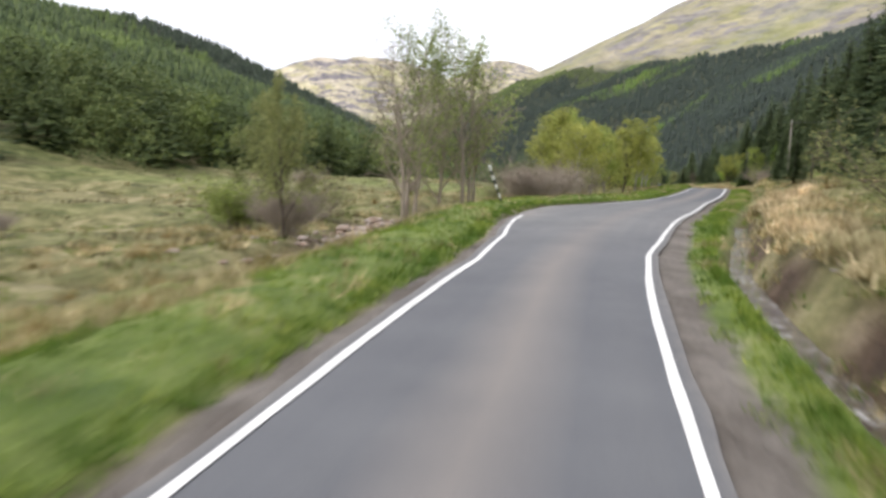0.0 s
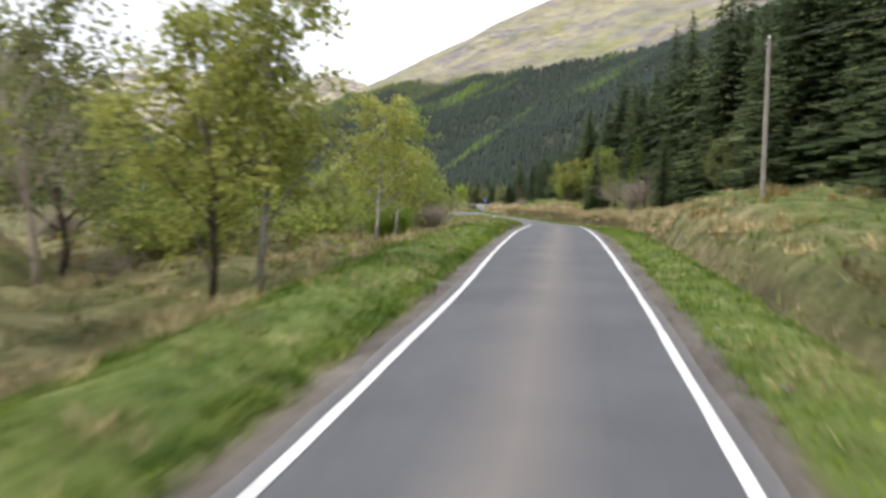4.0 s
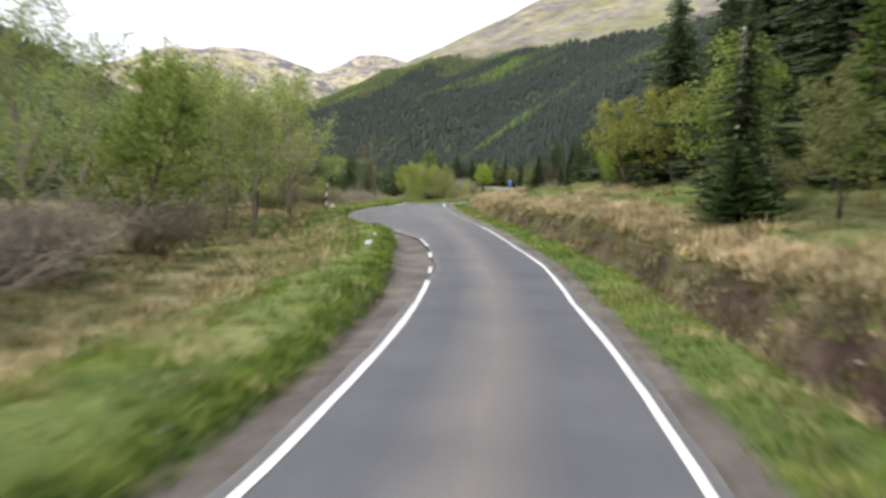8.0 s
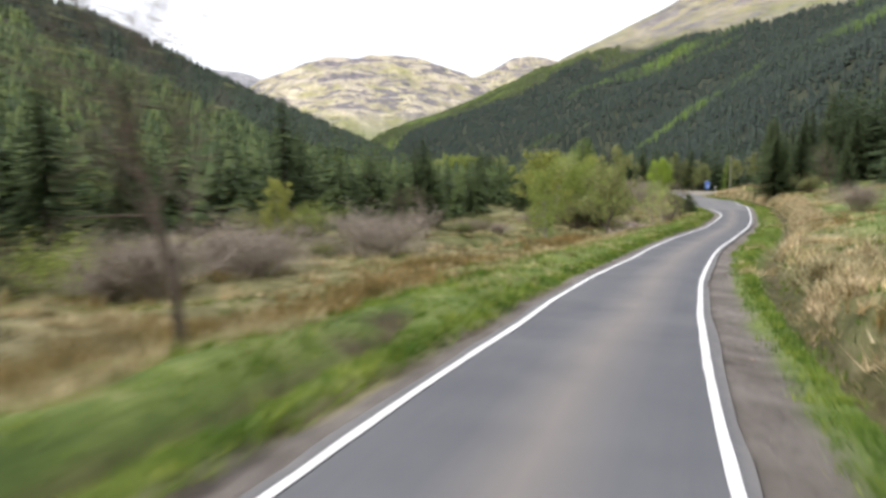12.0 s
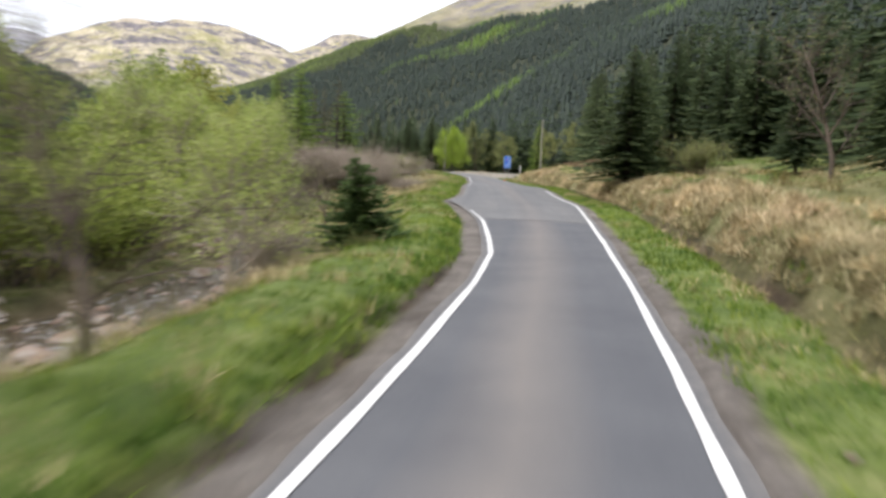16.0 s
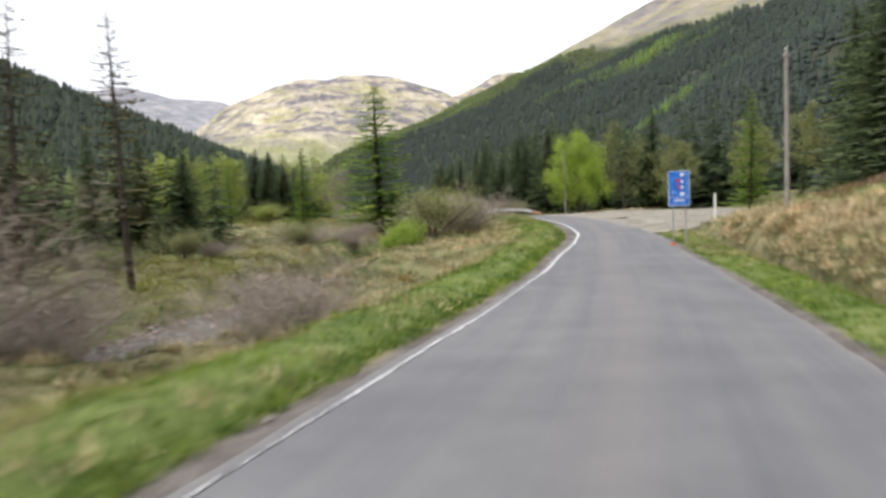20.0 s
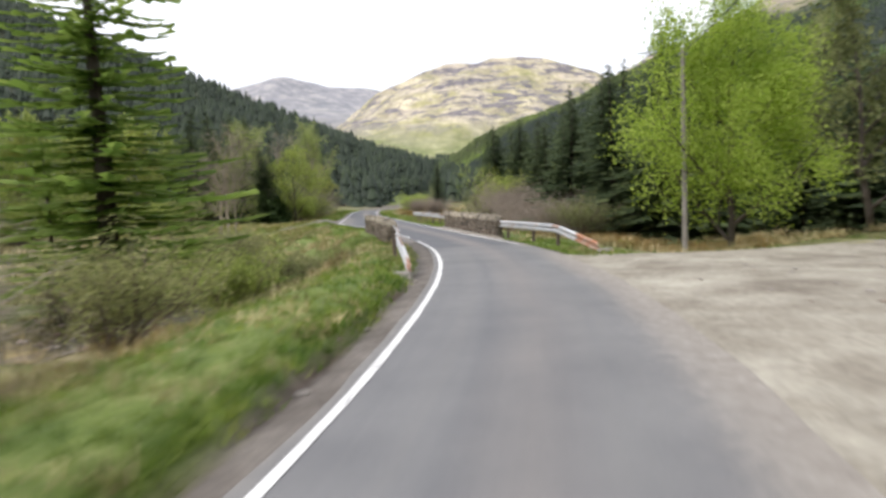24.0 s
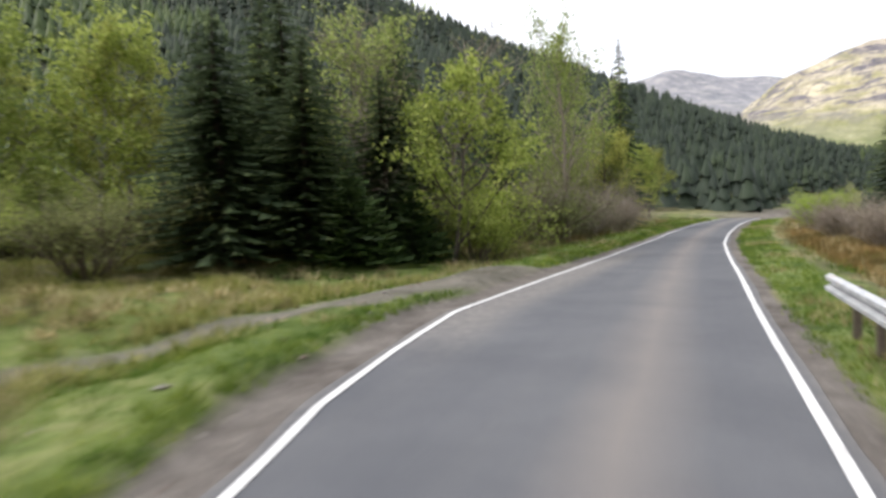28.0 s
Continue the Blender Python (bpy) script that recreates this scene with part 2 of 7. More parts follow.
def asphalt_material():
    """Dark newer and pale older asphalt by the attribute age, dust and gravel by the attribute dust, streaks along the way."""
    m, nd, lk, b = mat("asphalt", 0.88)
    v = coords(nd)
    uv = nd.new("ShaderNodeUVMap")
    sx = nd.new("ShaderNodeSeparateXYZ")
    lk.new(uv.outputs["UV"], sx.inputs["Vector"])
    age = nd.new("ShaderNodeAttribute")
    age.attribute_name = "age"
    dust = nd.new("ShaderNodeAttribute")
    dust.attribute_name = "dust"
    stain, grain, speck = noise_tex(nd, lk, v, 0.5, 5), noise_tex(nd, lk, v, 110.0, 2), noise_tex(nd, lk, v, 5.0, 6, 0.75)
    long_ = nd.new("ShaderNodeMapping")
    long_.inputs["Scale"].default_value = (1.3, 0.03, 1.0)
    lk.new(uv.outputs["UV"], long_.inputs["Vector"])
    streak = noise_tex(nd, lk, long_.outputs["Vector"], 1.0, 4, 0.6)
    col = mix(nd, lk, age.outputs["Fac"], (0.118, 0.123, 0.132), (0.164, 0.166, 0.168))
    col = mix(nd, lk, 1.0, col, ramp(nd, lk, stain, [(0.3, (0.87, 0.87, 0.88)), (0.7, (1.15, 1.14, 1.12))]), "MULTIPLY")
    strength = maths(nd, lk, "ADD", maths(nd, lk, "MULTIPLY", age.outputs["Fac"], 0.25), 0.25)
    col = mix(nd, lk, strength, col, mix(nd, lk, 1.0, col, ramp(nd, lk, streak, [(0.34, (0.74, 0.76, 0.8)), (0.5, (1.0, 1.0, 1.0)), (0.68, (1.2, 1.17, 1.1))]), "MULTIPLY"))
    # dusty strip between the wheel tracks
    wob = maths(nd, lk, "MULTIPLY", maths(nd, lk, "SUBTRACT", noise_tex(nd, lk, v, 0.25, 3), 0.5), 0.5)
    off = maths(nd, lk, "ABSOLUTE", maths(nd, lk, "ADD", sx.outputs["X"], wob))
    band = maths(nd, lk, "SUBTRACT", 1.0, maths(nd, lk, "DIVIDE", off, 0.75), True)
    band = maths(nd, lk, "MULTIPLY", band, maths(nd, lk, "ADD", maths(nd, lk, "MULTIPLY", stain, 0.8), maths(nd, lk, "SUBTRACT", 0.38, maths(nd, lk, "MULTIPLY", age.outputs["Fac"], 0.32))), True)
    col = mix(nd, lk, band, col, (0.22, 0.201, 0.184))
    # dust and fine gravel lying towards the edges and on the turning places
    lie = maths(nd, lk, "MULTIPLY", maths(nd, lk, "SUBTRACT", maths(nd, lk, "ADD", dust.outputs["Fac"], speck), 0.5), 1.5, True)
    lie = maths(nd, lk, "MULTIPLY", lie, dust.outputs["Fac"], True)
    col = mix(nd, lk, lie, col, ramp(nd, lk, speck, [(0.3, (0.2, 0.178, 0.155)), (0.55, (0.29, 0.265, 0.23)), (0.75, (0.4, 0.37, 0.325))]))
    col = mix(nd, lk, 0.5, col, ramp(nd, lk, grain, [(0.3, (0.6, 0.6, 0.6)), (0.7, (1.4, 1.4, 1.4))]), "MULTIPLY")
    lk.new(col, b.inputs["Base Color"])
    bump(nd, lk, b, grain, 0.25, 0.006)
    return m


def paint_material():
    m, nd, lk, b = mat("road_paint", 0.7)
    v = coords(nd)
    g = nd.new("ShaderNodeAttribute")
    g.attribute_name = "wear"
    n = maths(nd, lk, "ADD", noise_tex(nd, lk, v, 14.0, 6, 0.7), maths(nd, lk, "MULTIPLY", g.outputs["Fac"], 0.26))
    k = ramp(nd, lk, n, [(0.62, (0, 0, 0)), (0.70, (1, 1, 1))])
    col = mix(nd, lk, k, ramp(nd, lk, noise_tex(nd, lk, v, 1.3, 4), [(0.3, (0.6, 0.6, 0.58)), (0.7, (0.82, 0.82, 0.8))]), (0.13, 0.13, 0.13))
    lk.new(col, b.inputs["Base Color"])
    return m


def tinted_stone(name, stops, scale, **kw):
    """Rubble: each stone its own tone."""
    m = speckled(name, stops, scale, **kw)
    nd, lk = m.node_tree.nodes, m.node_tree.links
    b = nd["Principled BSDF"]
    src = b.inputs["Base Color"].links[0].from_socket
    o = nd.new("ShaderNodeObjectInfo")
    tone = ramp(nd, lk, o.outputs["Random"], [(0.0, (0.5, 0.48, 0.47)), (0.4, (0.95, 0.92, 0.88)), (0.75, (1.15, 1.08, 0.98)), (1.0, (1.6, 1.55, 1.45))])
    lk.new(mix(nd, lk, 1.0, src, tone, "MULTIPLY"), b.inputs["Base Color"])
    return m


M_GROUND = ground_material()
M_ASPHALT = asphalt_material()
M_TAR = speckled("tar_joint", [(0.3, (0.075, 0.075, 0.08)), (0.7, (0.11, 0.11, 0.115))], 3.0)
M_PAINT = paint_material()
M_LAYBY = speckled("layby_gravel", [(0.3, (0.16, 0.135, 0.105)), (0.47, (0.27, 0.245, 0.195)), (0.7, (0.41, 0.385, 0.315))], 0.55, fine=9, bump_s=0.7, bump_d=0.03)
M_STONE = tinted_stone("wall_stone", [(0.25, (0.24, 0.22, 0.185)), (0.5, (0.41, 0.38, 0.32)), (0.78, (0.6, 0.57, 0.49))], 3.0, fine=40, bump_s=0.9, bump_d=0.03)
M_STONE_DARK = tinted_stone("wall_stone_dark", [(0.25, (0.1, 0.085, 0.07)), (0.5, (0.205, 0.182, 0.15)), (0.78, (0.37, 0.34, 0.29))], 3.0, fine=40, bump_s=0.9, bump_d=0.03)
M_ROCK = speckled("river_rock", [(0.25, (0.11, 0.078, 0.058)), (0.42, (0.27, 0.19, 0.14)), (0.55, (0.36, 0.3, 0.255)), (0.78, (0.56, 0.53, 0.49))], 1.6, fine=22, bump_s=0.8, bump_d=0.03)
M_WATER, _n, _l, _b = mat("water", 0.08)
_b.inputs["Base Color"].default_value = (0.06, 0.05, 0.035, 1)
_b.inputs["Specular IOR Level"].default_value = 0.6
_v = coords(_n)
_w = noise_tex(_n, _l, _v, 3.0, 5, 0.7)
_l.new(ramp(_n, _l, _w, [(0.42, (0.05, 0.036, 0.024)), (0.55, (0.12, 0.1, 0.08)), (0.62, (0.34, 0.33, 0.32)), (0.7, (0.75, 0.77, 0.79))]), _b.inputs["Base Color"])
bump(_n, _l, _b, _w, 0.9, 0.1)
M_BARK = speckled("bark", [(0.3, (0.05, 0.04, 0.032)), (0.7, (0.14, 0.115, 0.095))], 2.0, fine=30)
M_BARK_PALE = speckled("birch_bark", [(0.35, (0.12, 0.1, 0.09)), (0.5, (0.36, 0.34, 0.31)), (0.75, (0.55, 0.53, 0.5))], 1.5, fine=14)
M_TWIG = speckled("twig", [(0.3, (0.085, 0.066, 0.052)), (0.7, (0.19, 0.15, 0.12))], 1.2)
M_TWIG_PALE = speckled("pale_twig", [(0.3, (0.25, 0.205, 0.165)), (0.7, (0.4, 0.345, 0.28))], 1.2)
M_SPRUCE = foliage("spruce_needles", (0.066, 0.096, 0.056), (0.11, 0.155, 0.08), (0.175, 0.222, 0.108), translucent=0.4)
# needles of the far hillside shifted bluish and even: painted haze
M_SPRUCE_HAZE = foliage("hazed_spruce_needles", (0.036, 0.05, 0.047), (0.043, 0.06, 0.053), (0.053, 0.073, 0.056), patch=0.07, patch_scale=0.006, patch_col=(0.19, 0.3, 0.05), translucent=0.1, stretch=(0.55, 1.6, 1.0))
M_LARCH_FAR = foliage("far_larch_needles", (0.078, 0.1, 0.05), (0.105, 0.138, 0.058), (0.15, 0.19, 0.073), patch=0.05, patch_scale=0.012, patch_col=(0.24, 0.34, 0.07), translucent=0.15, stretch=(0.55, 1.6, 1.0))
M_SPRUCE_LEFT = foliage("left_wood_needles", (0.056, 0.084, 0.04), (0.09, 0.128, 0.053), (0.14, 0.182, 0.068), patch=0.05, patch_scale=0.02, patch_col=(0.19, 0.26, 0.07), translucent=0.1)
# darker needles that hold the cloud shadow on the hill beyond the bridge
M_SPRUCE_SHADOW = foliage("shadowed_spruce_needles", (0.038, 0.053, 0.042), (0.047, 0.066, 0.048), (0.06, 0.083, 0.053), patch=0.05, patch_scale=0.006, patch_col=(0.16, 0.22, 0.06), translucent=0.1)
M_FIR = foliage("young_spruce_needles", (0.05, 0.085, 0.035), (0.085, 0.14, 0.05), (0.14, 0.2, 0.075), translucent=0.25)
M_LARCH = foliage("larch_needles", (0.135, 0.225, 0.045), (0.24, 0.355, 0.073), (0.37, 0.48, 0.135), translucent=0.5)
M_LEAF = foliage("spring_leaves", (0.19, 0.25, 0.06), (0.34, 0.42, 0.11), (0.5, 0.56, 0.19), translucent=0.55)
# paler, brighter copy of the spring leaves for the airy alders
M_LEAF_PALE = foliage("pale_leaves", (0.23, 0.3, 0.09), (0.39, 0.48, 0.15), (0.56, 0.62, 0.26), translucent=0.5)
M_LEAF_YEL = foliage("birch_leaves", (0.22, 0.25, 0.065), (0.4, 0.43, 0.12), (0.55, 0.56, 0.2), translucent=0.55)
M_LEAF_LIME = foliage("willow_leaves", (0.22, 0.33, 0.05), (0.33, 0.45, 0.08), (0.44, 0.55, 0.14), translucent=0.55)
M_MOSS = foliage("moss_grass", (0.12, 0.135, 0.032), (0.26, 0.285, 0.065), (0.46, 0.43, 0.17), translucent=0.25, patch=0.02, patch_scale=0.5, patch_col=(0.42, 0.36, 0.2))
# darker copy of the spring leaves: shade put into the colour
M_LEAF_SHADE = foliage("shaded_leaves", (0.085, 0.12, 0.05), (0.15, 0.195, 0.075), (0.24, 0.285, 0.115), translucent=0.2, patch=0.02, patch_scale=0.06, patch_col=(0.2, 0.26, 0.07))
M_LEAF_DULL = foliage("dull_leaves", (0.17, 0.195, 0.08), (0.28, 0.31, 0.135), (0.4, 0.42, 0.2), translucent=0.5)
M_GRASS = foliage("verge_grass", (0.068, 0.128, 0.022), (0.14, 0.232, 0.038), (0.25, 0.325, 0.09), translucent=0.3, patch=0.0, patch_scale=0.4, patch_col=(0.42, 0.37, 0.19), clump=(1.3, (0.6, 0.72, 0.6), (1.45, 1.25, 1.2)))
M_STRAW = foliage("moor_grass", (0.19, 0.175, 0.085), (0.42, 0.365, 0.22), (0.66, 0.58, 0.41), translucent=0.3, patch=0.02, patch_scale=0.3, patch_col=(0.16, 0.22, 0.05), clump=(1.1, (0.5, 0.5, 0.42), (1.35, 1.3, 1.3)))
M_TUSSOCK = foliage("tussock_grass", (0.23, 0.195, 0.1), (0.48, 0.415, 0.25), (0.7, 0.63, 0.46), translucent=0.3, patch=0.12, patch_scale=0.5, patch_col=(0.2, 0.24, 0.06), clump=(1.4, (0.6, 0.58, 0.5), (1.3, 1.28, 1.28)))
M_BANK = foliage("bank_straw", (0.34, 0.3, 0.19), (0.55, 0.49, 0.35), (0.76, 0.69, 0.54), translucent=0.3, clump=(1.2, (0.5, 0.46, 0.38), (1.25, 1.23, 1.2)))
M_RUSH = foliage("rushes", (0.14, 0.12, 0.045), (0.3, 0.21, 0.09), (0.45, 0.32, 0.15), translucent=0.25, clump=(1.0, (0.65, 0.68, 0.6), (1.3, 1.2, 1.15)))
M_BRACKEN = foliage("dead_bracken", (0.16, 0.1, 0.065), (0.3, 0.2, 0.135), (0.46, 0.34, 0.24), translucent=0.2)
M_GALV = speckled("galvanised_steel", [(0.3, (0.4, 0.42, 0.44)), (0.55, (0.62, 0.63, 0.64)), (0.63, (0.5, 0.42, 0.36)), (0.7, (0.34, 0.2, 0.13))], 1.6, rough=0.5, metal=0.35, bump_s=0.1)
M_RUST = speckled("rusted_paint", [(0.32, (0.42, 0.15, 0.06)), (0.47, (0.36, 0.19, 0.12)), (0.6, (0.4, 0.3, 0.24)), (0.72, (0.6, 0.57, 0.53))], 3.0, rough=0.8)
M_RUST_BROWN = speckled("brown_rust", [(0.3, (0.2, 0.12, 0.08)), (0.5, (0.3, 0.2, 0.15)), (0.62, (0.42, 0.36, 0.32)), (0.75, (0.6, 0.58, 0.56))], 2.2, rough=0.8)
M_WHITE = speckled("white_paint", [(0.3, (0.68, 0.68, 0.67)), (0.7, (0.84, 0.84, 0.83))], 3.0, rough=0.6, bump_s=0.1)
M_BLACK = speckled("black_paint", [(0.3, (0.015, 0.015, 0.017)), (0.7, (0.04, 0.04, 0.042))], 3.0, rough=0.6, bump_s=0.1)
M_BLUE = speckled("blue_sign", [(0.3, (0.012, 0.12, 0.5)), (0.7, (0.02, 0.16, 0.6))], 2.0, rough=0.45, bump_s=0.05)
M_PALEBLUE = speckled("pale_blue_sign", [(0.3, (0.1, 0.27, 0.62)), (0.7, (0.14, 0.33, 0.7))], 2.0, rough=0.45, bump_s=0.05)
M_RED = speckled("red_sign", [(0.3, (0.5, 0.02, 0.03)), (0.7, (0.62, 0.04, 0.05))], 3.0, rough=0.5, bump_s=0.05)
M_GREY = speckled("grey_post", [(0.3, (0.27, 0.275, 0.28)), (0.7, (0.42, 0.425, 0.43))], 4.0, rough=0.5, metal=0.3, bump_s=0.1)
M_ORANGE = speckled("orange_plastic", [(0.3, (0.75, 0.12, 0.02)), (0.7, (0.85, 0.2, 0.05))], 4.0, rough=0.5)
M_POLE = speckled("pole_wood", [(0.3, (0.2, 0.18, 0.16)), (0.7, (0.38, 0.35, 0.31))], 1.2, fine=30)
M_WIRE = speckled("wire", [(0.3, (0.1, 0.1, 0.1)), (0.7, (0.2, 0.2, 0.2))], 3.0)
M_CONCRETE = speckled("concrete", [(0.3, (0.24, 0.215, 0.19)), (0.7, (0.39, 0.36, 0.325))], 0.9, fine=30)
M_SAND = speckled("sandy_grit", [(0.28, (0.18, 0.155, 0.125)), (0.5, (0.29, 0.262, 0.222)), (0.72, (0.39, 0.36, 0.315))], 1.6, fine=35, bump_s=0.6)
M_EARTH = speckled("bank_earth", [(0.3, (0.05, 0.035, 0.028)), (0.6, (0.11, 0.08, 0.062)), (0.8, (0.2, 0.165, 0.14))], 1.3, fine=18, bump_s=0.9, bump_d=0.05)
M_HEATH = foliage("heather", (0.075, 0.062, 0.042), (0.15, 0.128, 0.07), (0.25, 0.215, 0.115), translucent=0.2)
M_BAG = speckled("white_plastic", [(0.3, (0.7, 0.7, 0.7)), (0.7, (0.85, 0.85, 0.85))], 5.0, rough=0.4, bump_s=0.6, bump_d=0.03)
M_ASPHALT_PATCH = speckled("scuffed_asphalt", [(0.35, (0.13, 0.132, 0.14)), (0.65, (0.17, 0.172, 0.176))], 4.0, fine=60, bump_s=0.2)
M_LARCH_BARE = foliage("bare_larch_twigs", (0.045, 0.04, 0.03), (0.09, 0.085, 0.045), (0.16, 0.16, 0.07), translucent=0.15)
M_DAMP = speckled("damp_gravel", [(0.3, (0.09, 0.08, 0.072)), (0.7, (0.19, 0.17, 0.15))], 1.5, rough=0.6, fine=30)
M_PUDDLE = speckled("puddle_water", [(0.3, (0.045, 0.04, 0.033)), (0.7, (0.08, 0.07, 0.058))], 1.0, rough=0.06, bump_s=0.02)


# ---- mesh helpers ----
class Build:
    """Collects vertices and faces of one mesh."""

    def __init__(self):
        self.v, self.f, self.m = [], [], []

    def add(self, verts, faces, mi=0):
        n = len(self.v)
        self.v.extend(verts)
        self.f.extend([tuple(i + n for i in f) for f in faces])
        self.m.extend([mi] * len(faces))

    def box(self, c, size, rz=0.0, mi=0, taper=1.0):
        hx, hy, hz = size[0] / 2, size[1] / 2, size[2] / 2
        ca, sa = math.cos(rz), math.sin(rz)
        vs = []
        for z, k in ((-hz, 1.0), (hz, taper)):
            for x, y in ((-hx, -hy), (hx, -hy), (hx, hy), (-hx, hy)):
                vs.append((c[0] + (x * ca - y * sa) * k, c[1] + (x * sa + y * ca) * k, c[2] + z))
        self.add(vs, [(0, 3, 2, 1), (4, 5, 6, 7), (0, 1, 5, 4), (1, 2, 6, 5), (2, 3, 7, 6), (3, 0, 4, 7)], mi)

    def tube(self, pts, radii, sides=6, mi=0, cap=True):
        n0, rings = len(self.v), len(pts)
        for i, (p, r) in enumerate(zip(pts, radii)):
            a, b = Vector(pts[max(i - 1, 0)]), Vector(pts[min(i + 1, rings - 1)])
            d = (b - a).normalized() if (b - a).length > 1e-6 else Vector((0, 0, 1))
            x = d.orthogonal().normalized() if abs(d.z) < 0.95 else (Vector((1, 0, 0)) - d * d.x).normalized()
            y = d.cross(x)
            for k in range(sides):
                w = 2 * math.pi * k / sides
                q = Vector(p) + (x * math.cos(w) + y * math.sin(w)) * r
                self.v.append((q.x, q.y, q.z))
        for i in range(rings - 1):
            for k in range(sides):
                k2 = (k + 1) % sides
                self.f.append((n0 + i * sides + k, n0 + i * sides + k2, n0 + (i + 1) * sides + k2, n0 + (i + 1) * sides + k))
                self.m.append(mi)
        if cap:
            self.f.append(tuple(n0 + (rings - 1) * sides + k for k in range(sides)))
            self.f.append(tuple(n0 + k for k in reversed(range(sides))))
            self.m.extend([mi, mi])

    def mesh(self, name, mats, smooth=False):
        me = bpy.data.meshes.new(name)
        me.from_pydata(self.v, [], self.f)
        for m in mats if isinstance(mats, (list, tuple)) else [mats]:
            me.materials.append(m)
        if any(self.m):
            me.polygons.foreach_set("material_index", self.m)
        if smooth:
            me.polygons.foreach_set("use_smooth", [True] * len(me.polygons))
        me.update()
        return me


def fast_mesh(name, verts, faces, mats, smooth=False):
    """A mesh from arrays: verts (n, 3), faces (m, 3 or 4)."""
    me = bpy.data.meshes.new(name)
    verts, faces = np.asarray(verts, np.float32), np.asarray(faces, np.int32)
    k = faces.shape[1]
    me.vertices.add(len(verts))
    me.vertices.foreach_set("co", verts.ravel())
    me.loops.add(faces.size)
    me.loops.foreach_set("vertex_index", faces.ravel())
    me.polygons.add(len(faces))
    me.polygons.foreach_set("loop_start", np.arange(len(faces), dtype=np.int32) * k)
    me.polygons.foreach_set("loop_total", np.full(len(faces), k, np.int32))
    for m in mats if isinstance(mats, (list, tuple)) else [mats]:
        me.materials.append(m)
    if smooth:
        me.polygons.foreach_set("use_smooth", np.ones(len(faces), bool))
    me.update(calc_edges=True)
    me.validate()
    return me


def part(name, me, parent, label=""):
    ob = new(name, me)
    ob.parent = parent
    return tagged(ob, label) if label else ob


def thing(name, label, category, group="", m=None, me=None, kind=""):
    ob = new(name, me)
    if m is not None:
        ob.matrix_basis = m
    return tagged(ob, label, category, group, kind)


# ---- the plan: the road's middle line, metres ----
def catmull(p, n=12):
    q = np.vstack([2 * p[0] - p[1], p, 2 * p[-1] - p[-2]])
    out = []
    t = np.linspace(0, 1, n, endpoint=False)[:, None]
    for i in range(1, len(q) - 2):
        out.append(0.5 * (2 * q[i] + (q[i + 1] - q[i - 1]) * t + (2 * q[i - 1] - 5 * q[i] + 4 * q[i + 1] - q[i + 2]) * t**2 + (3 * q[i] - q[i - 1] - 3 * q[i + 1] + q[i + 2]) * t**3))
    return np.vstack(out + [p[-1:]])


SX = [-12.5, -5.0, 0.0, 6.6, 14.2, 23.3, 32.8, 42.0, 51.1, 60.1, 68.8, 76.6, 82.8, 88.2, 94.6, 102.5, 110.7, 119.1, 127.7, 136.3, 144.5, 152.1, 159.1, 165.5, 171.0, 176.2, 180.0, 181.8, 181.8, 180.1, 177.3, 174.5, 172.0, 169.9, 168.3, 167.2, 167.0]
SY = [-27.3, -10.9, -0.0, 13.6, 26.7, 39.0, 51.3, 64.1, 77.1, 90.2, 103.7, 118.5, 134.7, 151.9, 168.7, 183.5, 197.0, 209.5, 221.8, 235.2, 249.6, 264.4, 278.6, 291.7, 305.0, 317.9, 330.6, 344.0, 357.4, 370.9, 384.3, 398.4, 412.6, 426.8, 441.1, 455.5, 469.9]
SZ = [-0.2, -0.12, -0.0, 0.5, 0.7, 0.9, 1.17, 1.55, 1.76, 1.44, 0.94, 0.55, 0.51, 0.52, 0.51, -0.02, -0.38, -0.73, -0.92, -0.72, -0.6, -0.66, -0.52, -0.76, -0.73, -0.53, -0.31, -0.2, -0.37, -0.58, -0.64, -0.72, -0.81, -0.9, -0.98, -1.07, -1.15]
SP = catmull(np.stack([SX, SY, SZ], 1).astype(float))
SS = np.r_[0, np.cumsum(np.hypot(*np.diff(SP[:, :2], axis=0).T))] - 30.0
TG = np.gradient(SP[:, :2], axis=0)
TG /= np.linalg.norm(TG, axis=1)[:, None]
SMAX = float(SS[-1])
ZS = np.convolve(np.pad(SP[:, 2], 40, mode="edge"), np.ones(81) / 81, "valid")


def plan(x, y):
    """Along the road, across it (to the right) and the road's height, for arrays of places."""
    x, y = np.atleast_1d(np.asarray(x, float)), np.atleast_1d(np.asarray(y, float))
    s, u, z = np.empty(len(x)), np.empty(len(x)), np.empty(len(x))
    for a in range(0, len(x), 20000):
        b = slice(a, a + 20000)
        k = np.argmin((SP[None, :, 0] - x[b, None]) ** 2 + (SP[None, :, 1] - y[b, None]) ** 2, 1)
        ox, oy = x[b] - SP[k, 0], y[b] - SP[k, 1]
        al = ox * TG[k, 0] + oy * TG[k, 1]
        s[b], u[b], z[b] = SS[k] + al, ox * TG[k, 1] - oy * TG[k, 0], SP[k, 2]
    return s, u, z


def spot(s, u):
    """The place of a point along and across the road."""
    x, y = np.interp(s, SS, SP[:, 0]), np.interp(s, SS, SP[:, 1])
    tx, ty = np.interp(s, SS, TG[:, 0]), np.interp(s, SS, TG[:, 1])
    n = np.hypot(tx, ty)
    return x + u * ty / n, y - u * tx / n


